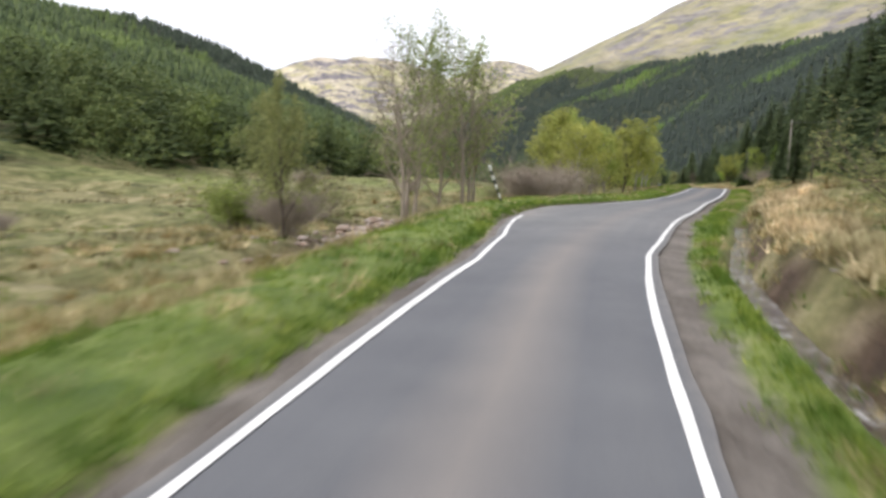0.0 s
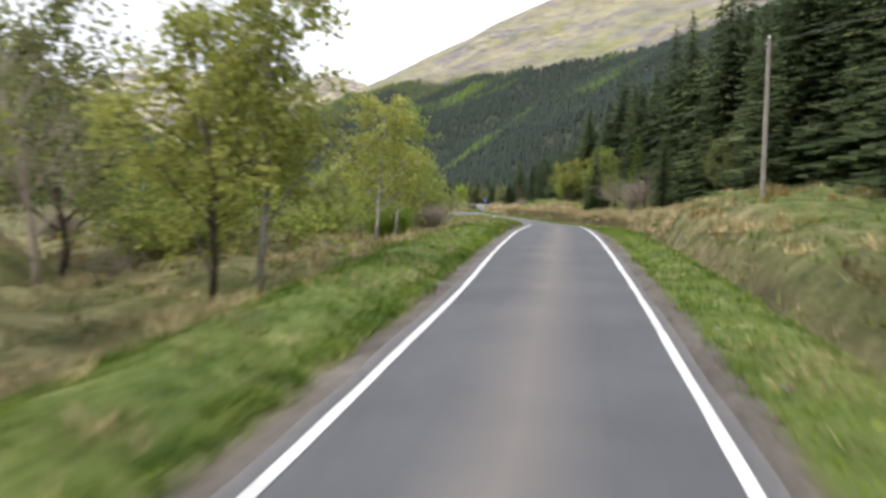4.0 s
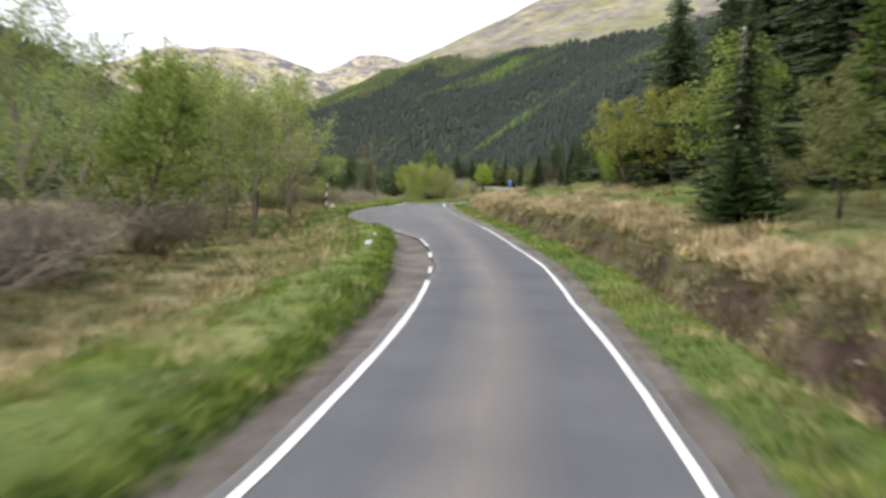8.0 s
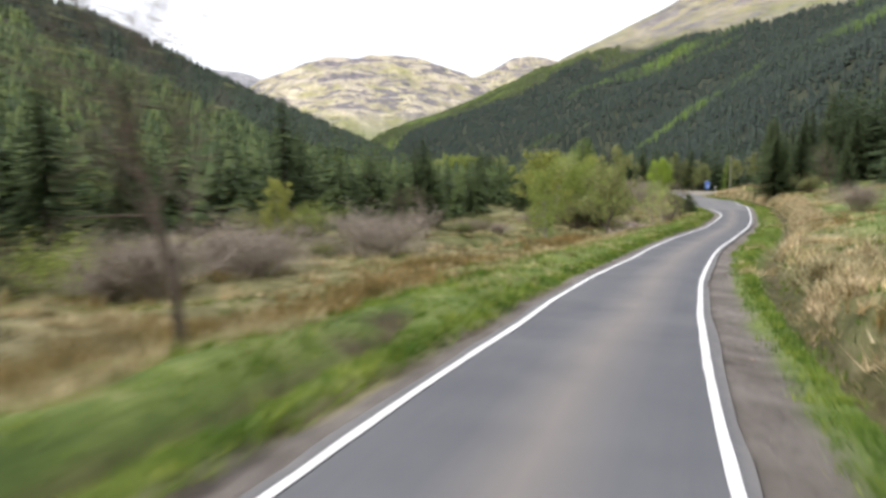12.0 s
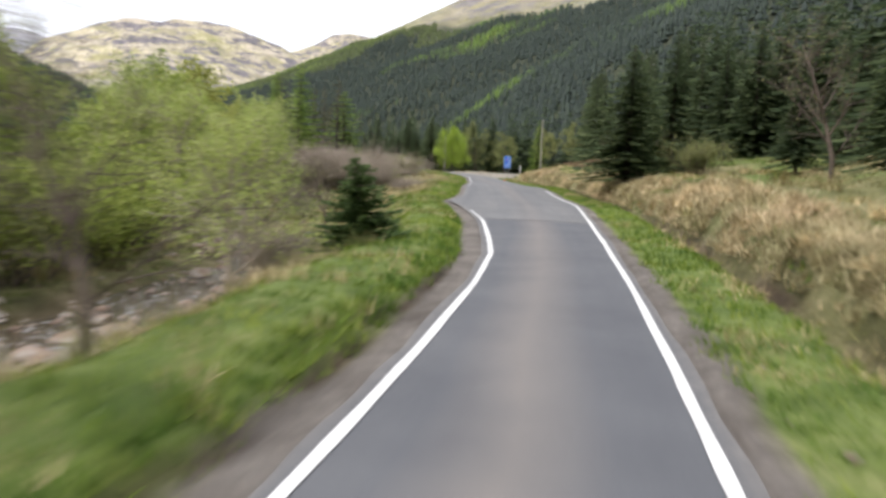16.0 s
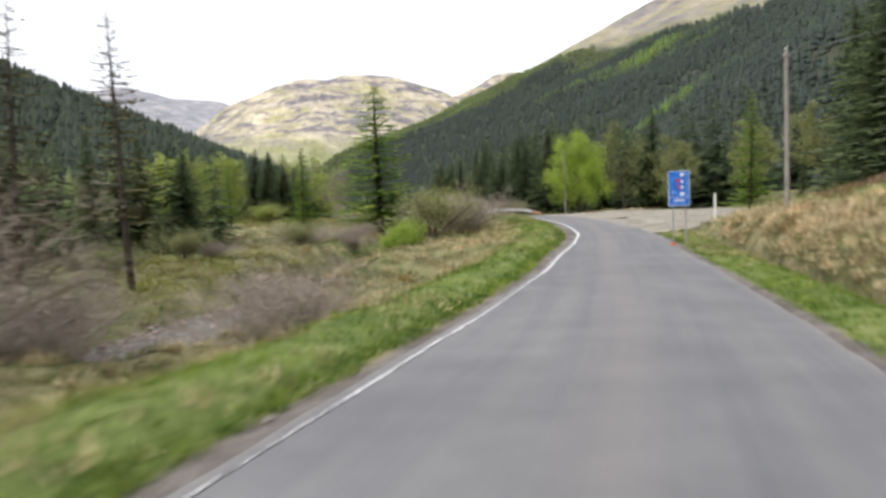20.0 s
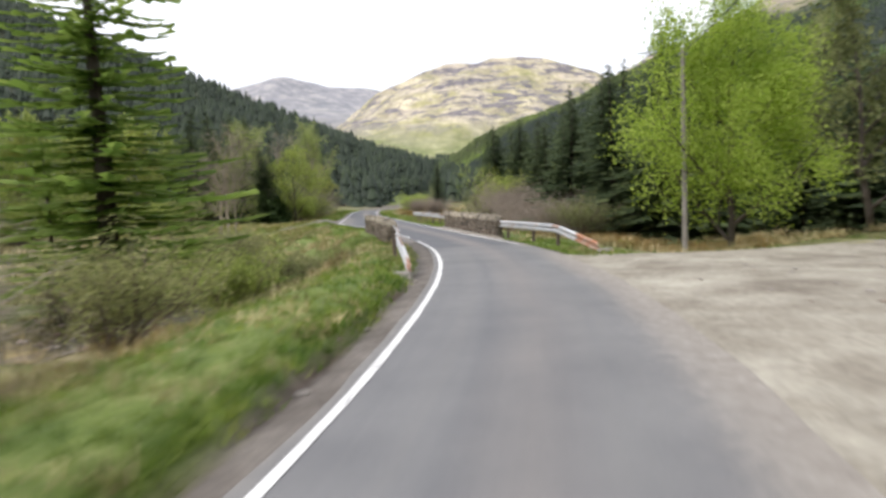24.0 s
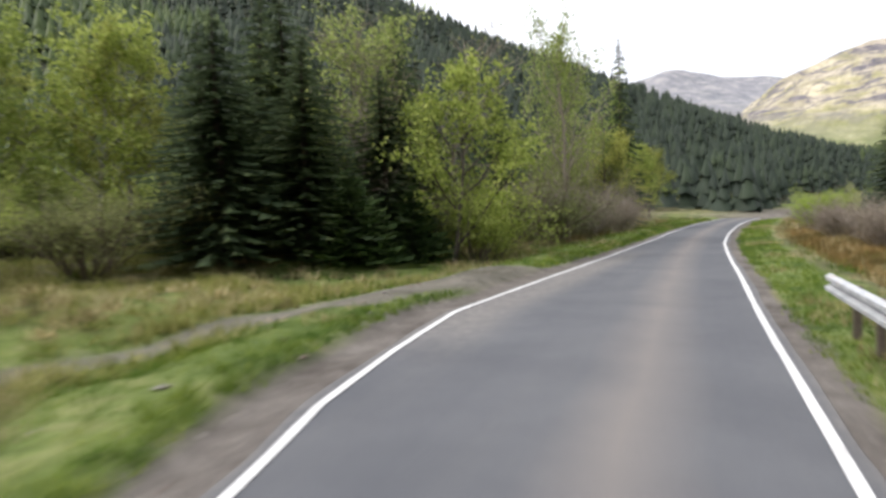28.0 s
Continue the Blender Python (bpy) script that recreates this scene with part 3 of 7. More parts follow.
def heading(s):
    """The road's direction as a turn about z; 0 runs along +y."""
    return math.atan2(-float(np.interp(s, SS, TG[:, 0])), float(np.interp(s, SS, TG[:, 1])))


# edge lines, across the road, along the way
LINE_L = (
    [-30, 0, 9, 14.5, 20, 26, 29, 33, 38, 42, 46.5, 51.5, 60, 75, 82, 98, 110, 116, 123, 130, 144, 152, 156, 160, 164, 168, 173, 178, 182, 185, 188.6, 193, 200, 207, 211, 216, 224, 240, 248, 256, 260, 264, 270, 274, 277.3, 280, 282.6, 284.3, 287, 291.5, 295, 298, 301, 307, 314, 334, 341, 343.5, 347, 353, 357.5, 365.5, 376, 383, 398, 415, 428, 433, 437.5, 440, 443, 447, 455, 462, 475, 525],
    [-2.45, -2.5, -2.45, -2.4, -2.85, -3.8, -4.15, -4.6, -4.7, -3.65, -2.97, -2.4, -2.2, -2.1, -2.25, -2.3, -2.33, -2.44, -2.32, -2.05, -1.94, -1.95, -2.2, -3.0, -4.0, -5.0, -5.3, -5.1, -4.6, -4.05, -3.1, -2.6, -2.42, -2.4, -2.48, -2.4, -2.1, -2.2, -2.09, -1.85, -1.8, -1.62, -1.4, -1.4, -1.65, -1.86, -2.06, -2.26, -2.62, -3.2, -3.95, -3.8, -3.6, -3.4, -3.42, -3.4, -2.98, -2.78, -2.44, -2.2, -1.88, -1.66, -2.1, -2.3, -2.3, -2.32, -2.38, -2.6, -3.22, -3.74, -4.1, -4.4, -3.75, -3.2, -2.6, -2.4],
)
LINE_R = (
    [-30, 0, 11, 17, 21, 26, 34, 38, 44, 52, 75, 87, 98, 110, 114, 126, 133, 140, 147, 153, 167, 184, 190, 195, 200, 210, 217, 232, 240, 252, 262, 274, 280, 287, 296, 306, 316, 325, 332, 345, 358, 365, 377, 390, 402, 411, 419, 429, 440, 455, 470, 525],
    [0.85, 0.83, 0.82, 0.9, 1.22, 1.45, 1.64, 1.68, 1.5, 1.2, 1.16, 1.07, 0.96, 1.0, 1.2, 1.33, 1.27, 1.15, 1.38, 1.3, 1.38, 1.24, 1.15, 1.04, 0.76, 0.58, 0.55, 0.7, 0.88, 0.95, 1.13, 1.26, 1.42, 1.72, 2.26, 2.4, 2.6, 2.62, 2.58, 2.5, 2.28, 1.95, 1.72, 1.6, 1.4, 1.16, 0.98, 1.05, 1.25, 1.25, 0.95, 1.0],
)
TRACK = ([-30, 20, 40, 60, 160, 175, 195, 280, 300, 340, 370, 525], [-0.8, -0.8, -0.7, -0.55, -0.4, -0.4, -0.8, -0.3, -0.35, -0.35, -0.4, -0.6])
PAVE_L = ([-30, 30, 36, 43, 50, 140, 146, 155, 160, 178, 186, 194, 525], [0.2, 0.25, 0.5, 0.75, 0.25, 0.2, -0.15, 0.1, 0.45, 0.6, 0.5, 0.2, 0.2])
PAVE_R = ([-30, 525], [0.2, 0.2])
# surfaces: from, to; and how worn they are along the way
SURFACES = [(-30, 51.4), (51.4, 189), (189, 283.5), (283.5, 408.7), (408.7, SMAX - 2)]
WORN = ([-30, 14, 26, 51.39, 51.41, 152, 172, 188.99, 189.01, 283.49, 283.51, 408.69, 408.71, 525], [0, 0, 0.9, 0.9, 0, 0, 1, 1, 0, 0, 1, 1, 0, 0])
LINES_L = [(-28, 29, 0.15), (42, 58, 0.5), (58, 143, 0.1), (144.6, 146, 0.3), (148.6, 150.2, 0.4), (152.6, 155.8, 0.45), (160, 168, 0.85), (181, 189, 0.88), (189, 283.5, 0.05), (283.5, 288, 0.55), (294, 308, 1.05), (308, 318, 0.95), (318, 330, 0.85), (330, 346, 0.66), (346, 362, 0.5), (362, 376, 0.3), (376, 398, 0.3), (398, 415.1, 0.12), (418.4, 426.9, 0.3), (427.3, 431.6, 0.4), (432, SMAX - 3, 0.08)]
LINES_R = [(-28, 150, 0.1), (150, 164, 0.4), (164, 189, 0.72), (189, 284, 0.05), (284, 316, 0.2), (409, SMAX - 3, 0.08)]
# the land beside it: bank and ditch on one side, fall to the moor and the burn on the other
BANK = ([-30, 10, 30, 45, 60, 80, 95, 110, 130, 150, 165, 180, 200, 230, 250, 270, 290, 310, 330, 344, 352, 359, 364, 370, 400, 408, 430, 450, 470, 525], [1.1, 1.1, 0.9, 0.5, 0.6, 1.4, 1.4, 1.0, 1.2, 1.5, 1.5, 1.2, 0.9, 0.9, 1.0, 1.3, 1.35, 1.2, 1.2, 1.5, 1.55, 1.5, 1.2, 0.5, 0.0, -0.6, -1.2, -0.6, -0.2, 0.0])
SLOPE_R = ([-30, 235, 262, 325, 342, 364, 372], [0.085, 0.085, 0.14, 0.14, 0.2, 0.2, 0.085])
LAYBY = ([364, 372, 399, 402], [0, 1, 1, 0])
DITCH = ([-30, 358, 364, 525], [0.5, 0.5, 0, 0])
CUT_L = ([-30, 22, 28, 44, 54, 90, 100, 124, 134, 138, 158, 164, 190, 196, 206, 214, 240, 244, 270, 276, 330, 380, 386, 394, 398, 525], [0.15, 0.15, 1, 1, 0.3, 0.3, 1, 1, 0.5, 1, 1, 0.25, 0.25, 0.7, 0.7, 0.2, 0.2, 0.85, 0.85, 0.2, 0.15, 0.2, 0.8, 0.8, 0.1, 0.1])
DROP = ([-30, 20, 40, 60, 90, 120, 150, 175, 200, 230, 260, 272, 282, 292, 328, 337, 343, 354, 364, 390, 400, 406, 415, 430, 440, 460, 525], [1.2, 1.35, 1.35, 0.6, 0.8, 0.5, 0.7, 0.4, 0.6, 0.9, 1.2, 1.3, 1.6, 1.2, 1.1, 1.1, 1.75, 1.75, 0.95, 1.0, 1.2, 1.9, 1.9, 0.9, 0.5, 0.0, -0.2])
MOOR_RISE = ([-30, 60, 150, 300, 400, 525], [0.04, 0.035, 0.01, 0.0, 0.01, 0.05])
LUSH_L = ([-30, 20, 60, 110, 200, 265, 330, 398, 404, 415, 432, 470, 525], [6.0, 5.5, 3.0, 2.0, 5.0, 2.0, 2.6, 3.0, 1.6, 1.6, 8.0, 9.0, 3.0])
BURN = ([-30, 10, 17, 22, 34, 50, 70, 90, 110, 140, 170, 200, 230, 250, 262, 270, 277, 282, 288, 296, 304, 312, 324, 336, 345, 352, 360, 372, 385, 403, 411, 416, 420, 424, 429, 440, 470, 525], [-58, -30, -8.6, -9.2, -13.2, -16, -18, -14, -16, -22, -24, -22, -19, -12, -10.8, -10.2, -10.2, -9.6, -12.4, -16, -18.5, -21, -21.5, -18.5, -15.4, -15.2, -16, -14.4, -13, -13.4, -10.2, -7.2, -4.0, 0, 8, 14, 20, 25])
WATER = ([-30, 14, 22, 44, 60, 260, 275, 290, 310, 336, 356, 370, 525], [-2.1, -1.7, -1.6, -1.5, -2.2, -2.2, -1.9, -2.0, -2.2, -2.05, -2.05, -2.2, -2.4])
BURN_W = ([-30, 50, 80, 270, 290, 297, 304, 330, 338, 346, 362, 400, 525], [2.0, 2.0, 2.8, 2.6, 2.0, 1.8, 1.2, 1.2, 2.2, 2.8, 2.6, 2.8, 3.0])
GRAVEL_L = ([-30, 20, 60, 95, 105, 122, 130, 140, 148, 157, 163, 195, 290, 300, 345, 355, 432, 440, 456, 466, 525], [0.35, 0.3, 0.3, 0.35, 0.7, 0.7, 0.45, 0.6, 1.0, 0.9, 0.3, 0.35, 0.5, 0.35, 0.3, 0.45, 0.5, 0.85, 0.8, 0.6, 0.4])
GRAVEL_R = ([-30, 25, 40, 60, 110, 150, 168, 212, 226, 300, 350, 525], [0.6, 0.6, 0.45, 0.35, 0.42, 0.55, 0.8, 0.75, 0.5, 0.4, 0.35, 0.4])
EARTH = ([-30, 0, 30, 55, 85, 115, 125, 180, 195, 235, 250, 320, 345, 360, 525], [0.95, 0.95, 0.9, 0.5, 0.6, 0.7, 1.0, 0.95, 0.7, 0.6, 0.95, 0.9, 0.5, 0.2, 0.0])
# hills
CREST = ([-394, -287, -71, 6, 66, 96], [-190, 107, 702, 918, 1140, 1500], [100, 62, 112, 50, 40, 20])
CREST_W = 273.0
FOOT = ([-420, 0, 100, 200, 300, 400, 500, 800, 1130, 1376, 1800], [20, 62, 112, 165, 212, 228, 228, 290, 200, 110, 120])
# far mountains: ridge places, heights, distance, depth in front and behind
MOUNTAINS = [
    ([-420, -230, -140, -30, 58, 71, 187, 273, 397, 508, 583, 640, 760, 900], [0, 132, 248, 330, 361, 368, 403, 405, 405, 391, 380, 362, 308, 0], 2700, 900, 900),
    ([-1500, -1000, -888, -733, -580, -505, -380, -257, -111, 60, 300], [0, 440, 486, 492, 522, 525, 490, 465, 451, 380, 0], 3600, 1100, 900),
    ([430, 760, 915, 1076, 1197, 1351, 1431, 1587, 2000], [0, 463, 531, 592, 646, 665, 646, 578, 0], 4000, 1200, 300),
]


def u_left(s):
    return np.interp(s, *LINE_L)


def u_right(s):
    return np.interp(s, *LINE_R)


def road_z(s):
    return np.interp(s, SS, SP[:, 2])


def smooth(a, b, x):
    t = np.clip((x - a) / (b - a), 0, 1)
    return t * t * (3 - 2 * t)


RNG = np.random.default_rng(7)
_perm = RNG.random((64, 64))


def wave(x, y, size):
    """Smooth random height, -1 to 1, with that wavelength."""
    x, y = np.asarray(x, float) / size, np.asarray(y, float) / size
    xi, yi = np.floor(x).astype(int), np.floor(y).astype(int)
    fx, fy = x - xi, y - yi
    fx, fy = fx * fx * (3 - 2 * fx), fy * fy * (3 - 2 * fy)
    g = lambda i, j: _perm[i % 64, j % 64]
    return 2 * ((g(xi, yi) * (1 - fx) + g(xi + 1, yi) * fx) * (1 - fy) + (g(xi, yi + 1) * (1 - fx) + g(xi + 1, yi + 1) * fx) * fy) - 1


def upland(x, y):
    """Height of the hills over the valley floor."""
    x, y = np.asarray(x, float), np.asarray(y, float)
    # wooded hill across the moor: distance from its crest
    cx, cy, ch = CREST
    best, hgt = np.full(x.shape, 1e9), np.zeros(x.shape)
    for i in range(len(cx) - 1):
        dx, dy = cx[i + 1] - cx[i], cy[i + 1] - cy[i]
        t = np.clip(((x - cx[i]) * dx + (y - cy[i]) * dy) / (dx * dx + dy * dy), 0, 1)
        d = np.hypot(x - cx[i] - t * dx, y - cy[i] - t * dy)
        side = np.where((t > 0) & (t < 1), (x - cx[i]) * dy - (y - cy[i]) * dx, 1.0)
        d = np.where(side < 0, d * 0.15, d)
        hit = d < best
        best, hgt = np.where(hit, d, best), np.where(hit, ch[i] + t * (ch[i + 1] - ch[i]), hgt)
    left = hgt * np.clip(1 - best / CREST_W, 0, 1) ** 1.08
    # long hill on the other side, with open grass above its wood
    foot = np.interp(y, *FOOT)
    d = np.maximum(x - foot, 0)
    right = 0.47 * d * smooth(0, 120, d) + 0.05 * np.minimum(d, 60)
    right = np.where(right > 205, 205 + (right - 205) * 1.11, right)
    right = np.where(right > 538, 538 + (right - 538) * 0.2, right)
    right = right * (1 - smooth(1710, 2360, y - 0.25 * (x - 400)))
    bump_ = 6 * wave(x, y, 90) + 3 * wave(x + 31, y, 37)
    near = left + right
    near = near + bump_ * smooth(15, 90, near)
    # far mountains
    far = np.zeros(x.shape)
    for rx, rz, ry, front, back in MOUNTAINS:
        top = np.interp(x, rx, rz)
        dy = y - ry - 0.08 * np.abs(x - rx[len(rx) // 2])
        far = np.maximum(far, top * np.where(dy < 0, np.clip(1 + dy / front, 0, 1) ** 0.9, np.clip(1 - dy / back, 0, 1)))
    far = far + (22 * wave(x, y, 260) + 14 * wave(x + 50, y, 120) + 7 * wave(x, y + 40, 55)) * smooth(10, 160, far)
    return np.maximum(near, far), left, right, far


SIDE_TRACK = ([434, 438, 441.5, 444, 447, 451, 456], [-20, -14, -10.2, -9.2, -7.3, -6.0, -5.1])


def on_track(x, y, s, u):
    """How much a place lies on the stony track that joins the road beyond the bridge, 0 to 1."""
    off = np.abs(u - np.interp(s, *SIDE_TRACK) + 0.35 * wave(x, y, 1.6))
    return (1 - smooth(0.7, 1.7, off)) * smooth(434, 437, s) * (1 - smooth(455, 458, s))


def ditch_in(s):
    """How much nearer to the road the ditch runs than its usual 2.6 m."""
    return np.interp(s, [-30, 20, 29, 38, 60, 188, 198, 226, 240], [0.9, 0.9, 0.4, 0.6, 0.0, 0.0, 0.8, 0.8, 0.0])


def ground_z(x, y, detail=True):
    """Height of the ground at places."""
    x, y = np.atleast_1d(np.asarray(x, float)), np.atleast_1d(np.asarray(y, float))
    s, u, zr = plan(x, y)
    zr = zr + (np.interp(s, SS, ZS) - zr) * smooth(4, 25, np.abs(u))
    hill, lf, rt, fr = upland(x, y)
    a = u - (u_right(s) + 0.28)
    a = a + ditch_in(s) * smooth(0.7, 1.5, a)
    b = (u_left(s) - 0.28) - u
    # right: verge, ditch, bank, rough pasture
    bank, lay = np.interp(s, *BANK), np.interp(s, *LAYBY)
    ditch = np.interp(s, *DITCH)
    pr = -0.05 * smooth(0, 0.6, a) - ditch * smooth(1.7, 2.5, a) * (1 - smooth(2.7, 3.6, a)) + bank * (0.6 * smooth(2.6, 3.4, a) + 0.4 * smooth(3.2, 5.6, a)) + np.interp(s, *SLOPE_R) * np.clip(a - 4.6, 0, 18) * np.clip(bank, 0, 1)
    pr = pr * (1 - lay) + lay * (-0.04 + 0.02 * np.maximum(a - 8, 0) + 1.5 * smooth(19, 27, a))
    pr = pr + (0.2 * wave(x, y, 1.5) + 0.3 * wave(x, y, 3.7) + 0.5 * wave(x, y, 11)) * smooth(2.8, 5, a) * (1 - lay)
    # left: verge, then down to the moor and the burn
    drop = np.interp(s, *DROP)
    pl = -0.05 * smooth(0, 0.5, b) + 0.14 * smooth(0.6, 1.2, b) * (1 - smooth(1.8, 3.5, b)) - drop * smooth(1.9, 6.5, b) + np.interp(s, *MOOR_RISE) * np.clip(b - 14, 0, 70)
    pl = pl + 0.07 * wave(x, y, 1.2) * smooth(0.7, 1.3, b) + (0.17 * wave(x, y, 1.5) + 0.3 * wave(x, y, 3.3) + 0.5 * wave(x, y, 13)) * smooth(1.6, 7, b) + 0.45 * wave(x + 17, y, 5.5) * smooth(9, 14, b) * (1 - smooth(60, 90, b))
    edge_l = np.interp(s, *GRAVEL_L)
    pl = pl + np.interp(s, *CUT_L) * (0.2 + 0.07 * wave(x, y, 1.9)) * smooth(edge_l * 1.0, edge_l * 1.0 + 0.16, b + 0.12 * wave(x, y, 1.1)) * (1 - smooth(2.2, 4.2, b))
    grip = np.exp(-(((u + 4.15 + 0.2 * wave(s, s * 0, 3.0)) / 0.34) ** 2)) * smooth(196.5, 199, s) * (1 - smooth(205.5, 208, s))
    pl = pl - 0.5 * grip
    us = np.interp(s, *BURN)
    bw = np.interp(s, *BURN_W)
    dist = np.abs(u - us + 0.6 * wave(x, y, 9) + 0.55 * wave(x + 9, y, 2.6))
    bed = road_z(s) + np.interp(s, *WATER) - 0.2 + 0.22 * wave(x, y, 1.4)
    deck = 1 - smooth(409, 413, s) * (1 - smooth(433, 437, s))
    pr, pl = pr - 0.075 * deck * (1 - smooth(0.5, 1.4, a)), pl - 0.075 * deck * (1 - smooth(0.3, 1.0, b))
    walk_l, walk_r = (1 - deck) * (1 - smooth(1.3, 1.9, b)), (1 - deck) * (1 - smooth(0.9, 1.5, a))
    pl, pr = pl + (np.minimum(pl, -0.07) - pl) * walk_l, pr + (np.minimum(pr, -0.07) - pr) * walk_r
    z = zr + np.where(a > 0, pr, np.where(b > 0, pl, -0.14))
    z = z + hill
    near_b = (1 - smooth(bw * 0.5 + 1.8, bw * 0.5 + 5.5, dist)) * (np.abs(u) < 60) * (np.abs(u) > 5)
    z = z + near_b * np.maximum(0, road_z(s) + np.interp(s, *WATER) + 0.3 + 0.12 * wave(x, y, 1.5) - z)
    cut = (1 - smooth(bw * 0.5, bw * 0.5 + 1.3, dist)) * (np.abs(u) < 60) * (s > -28) * (s < SMAX - 1)
    z = np.where(cut > 0, np.minimum(z, z * (1 - cut) + bed * cut), z)
    return z


# ---- ground: one sheet, fine along the road and coarse to the horizon ----
def ground_sheet():
    srow = np.arange(-28, SMAX - 1, 0.55)
    off = np.r_[0, 0.15, 0.3, 0.45, 0.6, 0.75, 0.9, 1.05, 1.2, 1.4, 1.6, 1.9, 2.2, 2.5, 2.8, 3.1, 3.5, 3.9, 4.3, 4.8, 5.4, 6.0, 6.7, 7.5, 8.3, 9.2, 10.2, 11.3, 12.5, 14, 15.5, 17, 19, 21, 23, 26, 29, 33, 37, 41, 45]
    n = len(off)
    ul, ur = u_left(srow) - 0.28, u_right(srow) + 0.28
    U = np.concatenate([ul[:, None] - off[None, ::-1], ((ul + ur) / 2)[:, None], ur[:, None] + off[None, :]], 1)
    S = np.repeat(srow[:, None], U.shape[1], 1)
    X, Y = spot(S.ravel(), U.ravel())
    Z = ground_z(X, Y)
    under = (np.abs(U.ravel() - np.repeat(((ul + ur) / 2), U.shape[1])) < np.repeat((ur - ul) / 2, U.shape[1]) - 0.02)
    Z = np.where(under, Z - 0.06, Z)
    r, c = U.shape
    idx = np.arange(r * c).reshape(r, c)
    F1 = np.stack([idx[:-1, :-1], idx[:-1, 1:], idx[1:, 1:], idx[1:, :-1]], -1).reshape(-1, 4)
    gx = np.r_[-2600:-1600:120, -1600:-500:70, -500:-120:24, -120:330:9, 330:900:22, 900:2800:90]
    gy = np.r_[-420:-60:30, -60:520:9, 520:1500:22, 1500:2000:50, 2000:2850:32, 2850:4400:70]
    GX, GY = np.meshgrid(gx.astype(float), gy.astype(float))
    gxr, gyr = GX.ravel(), GY.ravel()
    gs, gu, _ = plan(gxr, gyr)
    GZ = ground_z(gxr, gyr)
    inside = (np.abs(gu) < 41) & (gs > -26) & (gs < SMAX - 3)
    GZ = GZ - np.where(inside, 3.0, 0.0)
    idx2 = np.arange(GX.size).reshape(GX.shape) + len(X)
    F2 = np.stack([idx2[:-1, :-1], idx2[:-1, 1:], idx2[1:, 1:], idx2[1:, :-1]], -1).reshape(-1, 4)
    deep = ((np.abs(gu) < 26) & (gs > -20) & (gs < SMAX - 12))
    keep = ~deep[(F2 - len(X))].all(1)
    F2 = F2[keep]
    V = np.stack([np.r_[X, gxr], np.r_[Y, gyr], np.r_[Z, GZ]], 1)
    me = fast_mesh("ground", V, np.r_[F1, F2], M_GROUND, True)
    x, y = V[:, 0], V[:, 1]
    s, u, _ = plan(x, y)
    a, b = u - u_right(s) - 0.28, u_left(s) - 0.28 - u
    a = a + ditch_in(s) * smooth(0.7, 1.5, a)
    nz = wave(x, y, 2.3)
    lay = np.interp(s, *LAYBY)
    lush = np.where(a > 0, smooth(0.2, 0.5, a) * (1 - smooth(1.9 + 0.4 * nz, 2.6 + 0.4 * nz, a)), smooth(0.3, 0.6, b) * (1 - smooth(np.interp(s, *LUSH_L) + nz, np.interp(s, *LUSH_L) + 2.5 + nz, b)))
    lush = np.maximum(lush, 0.5 * smooth(0.3, 0.7, wave(x, y, 9)) * smooth(5, 9, np.abs(u)) * (np.abs(u) < 60))
    lush = np.maximum(lush, 0.85 * smooth(-0.25, 0.2, wave(x, y, 9) + 0.4 * wave(x, y, 3.1)) * smooth(4.6, 6.2, a) * (a < 40) * smooth(70, 95, s) * (1 - smooth(360, 366, s)))
    gl = np.interp(s, *GRAVEL_L)
    gr_ = np.interp(s, *GRAVEL_R)
    bare = np.where(a > 0, 1 - smooth(gr_ * 0.65, gr_ * 1.15, a + 0.16 * wave(x, y, 1.3)), np.where(b > 0, 1 - smooth(gl * 0.75, gl * 1.25, b + 0.15 * nz), 1.0))
    bare = np.maximum(bare, 0.9 * on_track(x, y, s, u))
    deep = smooth(-40, -30, s) * (1 - smooth(30, 40, s)) + smooth(110, 118, s) * (1 - smooth(184, 192, s))
    earth = np.interp(s, *EARTH) * smooth(2.1, 2.5, a) * (1 - smooth(2.75 + 0.35 * deep, 3.1 + 0.8 * deep, a)) * np.clip(0.75 + 0.8 * nz, 0, 1)
    earth = np.maximum(earth, np.interp(s, *CUT_L) * smooth(gl * 0.85, gl, b + 0.12 * wave(x, y, 1.1)) * (1 - smooth(gl + 0.02, gl + 0.14, b + 0.12 * wave(x, y, 1.1))) * np.clip(1.1 + 0.7 * nz, 0, 1))
    earth = np.maximum(earth, 0.9 * smooth(97, 103, s) * (1 - smooth(122, 128, s)) * smooth(gl * 0.55, gl * 0.9, b) * (1 - smooth(gl + 0.3, gl + 0.75, b + 0.2 * nz)))
    earth = np.maximum(earth, 0.8 * (np.abs(u + 4.15 + 0.2 * wave(s, s * 0, 3.0)) < 0.3) * (s > 197.5) * (s < 207))
    earth = np.maximum(earth, 0.6 * smooth(342, 350, s) * (1 - smooth(368, 374, s)) * smooth(8, 10, a) * (1 - smooth(16, 20, a)) * np.clip(0.7 + nz, 0, 1))
    earth = np.maximum(earth, 0.85 * smooth(402, 406, s) * (1 - smooth(415, 418, s)) * smooth(2.6, 3.6, b) * (1 - smooth(6.5, 9, b)) * np.clip(0.8 + nz, 0, 1))
    us = np.interp(s, *BURN)
    wet = (1 - smooth(1.2, 2.6, np.abs(u - us))) * (np.abs(u) < 60) * (s > -28) * (s < SMAX - 1)
    earth = np.maximum(earth, 0.85 * wet * np.clip(0.65 + nz, 0, 1))
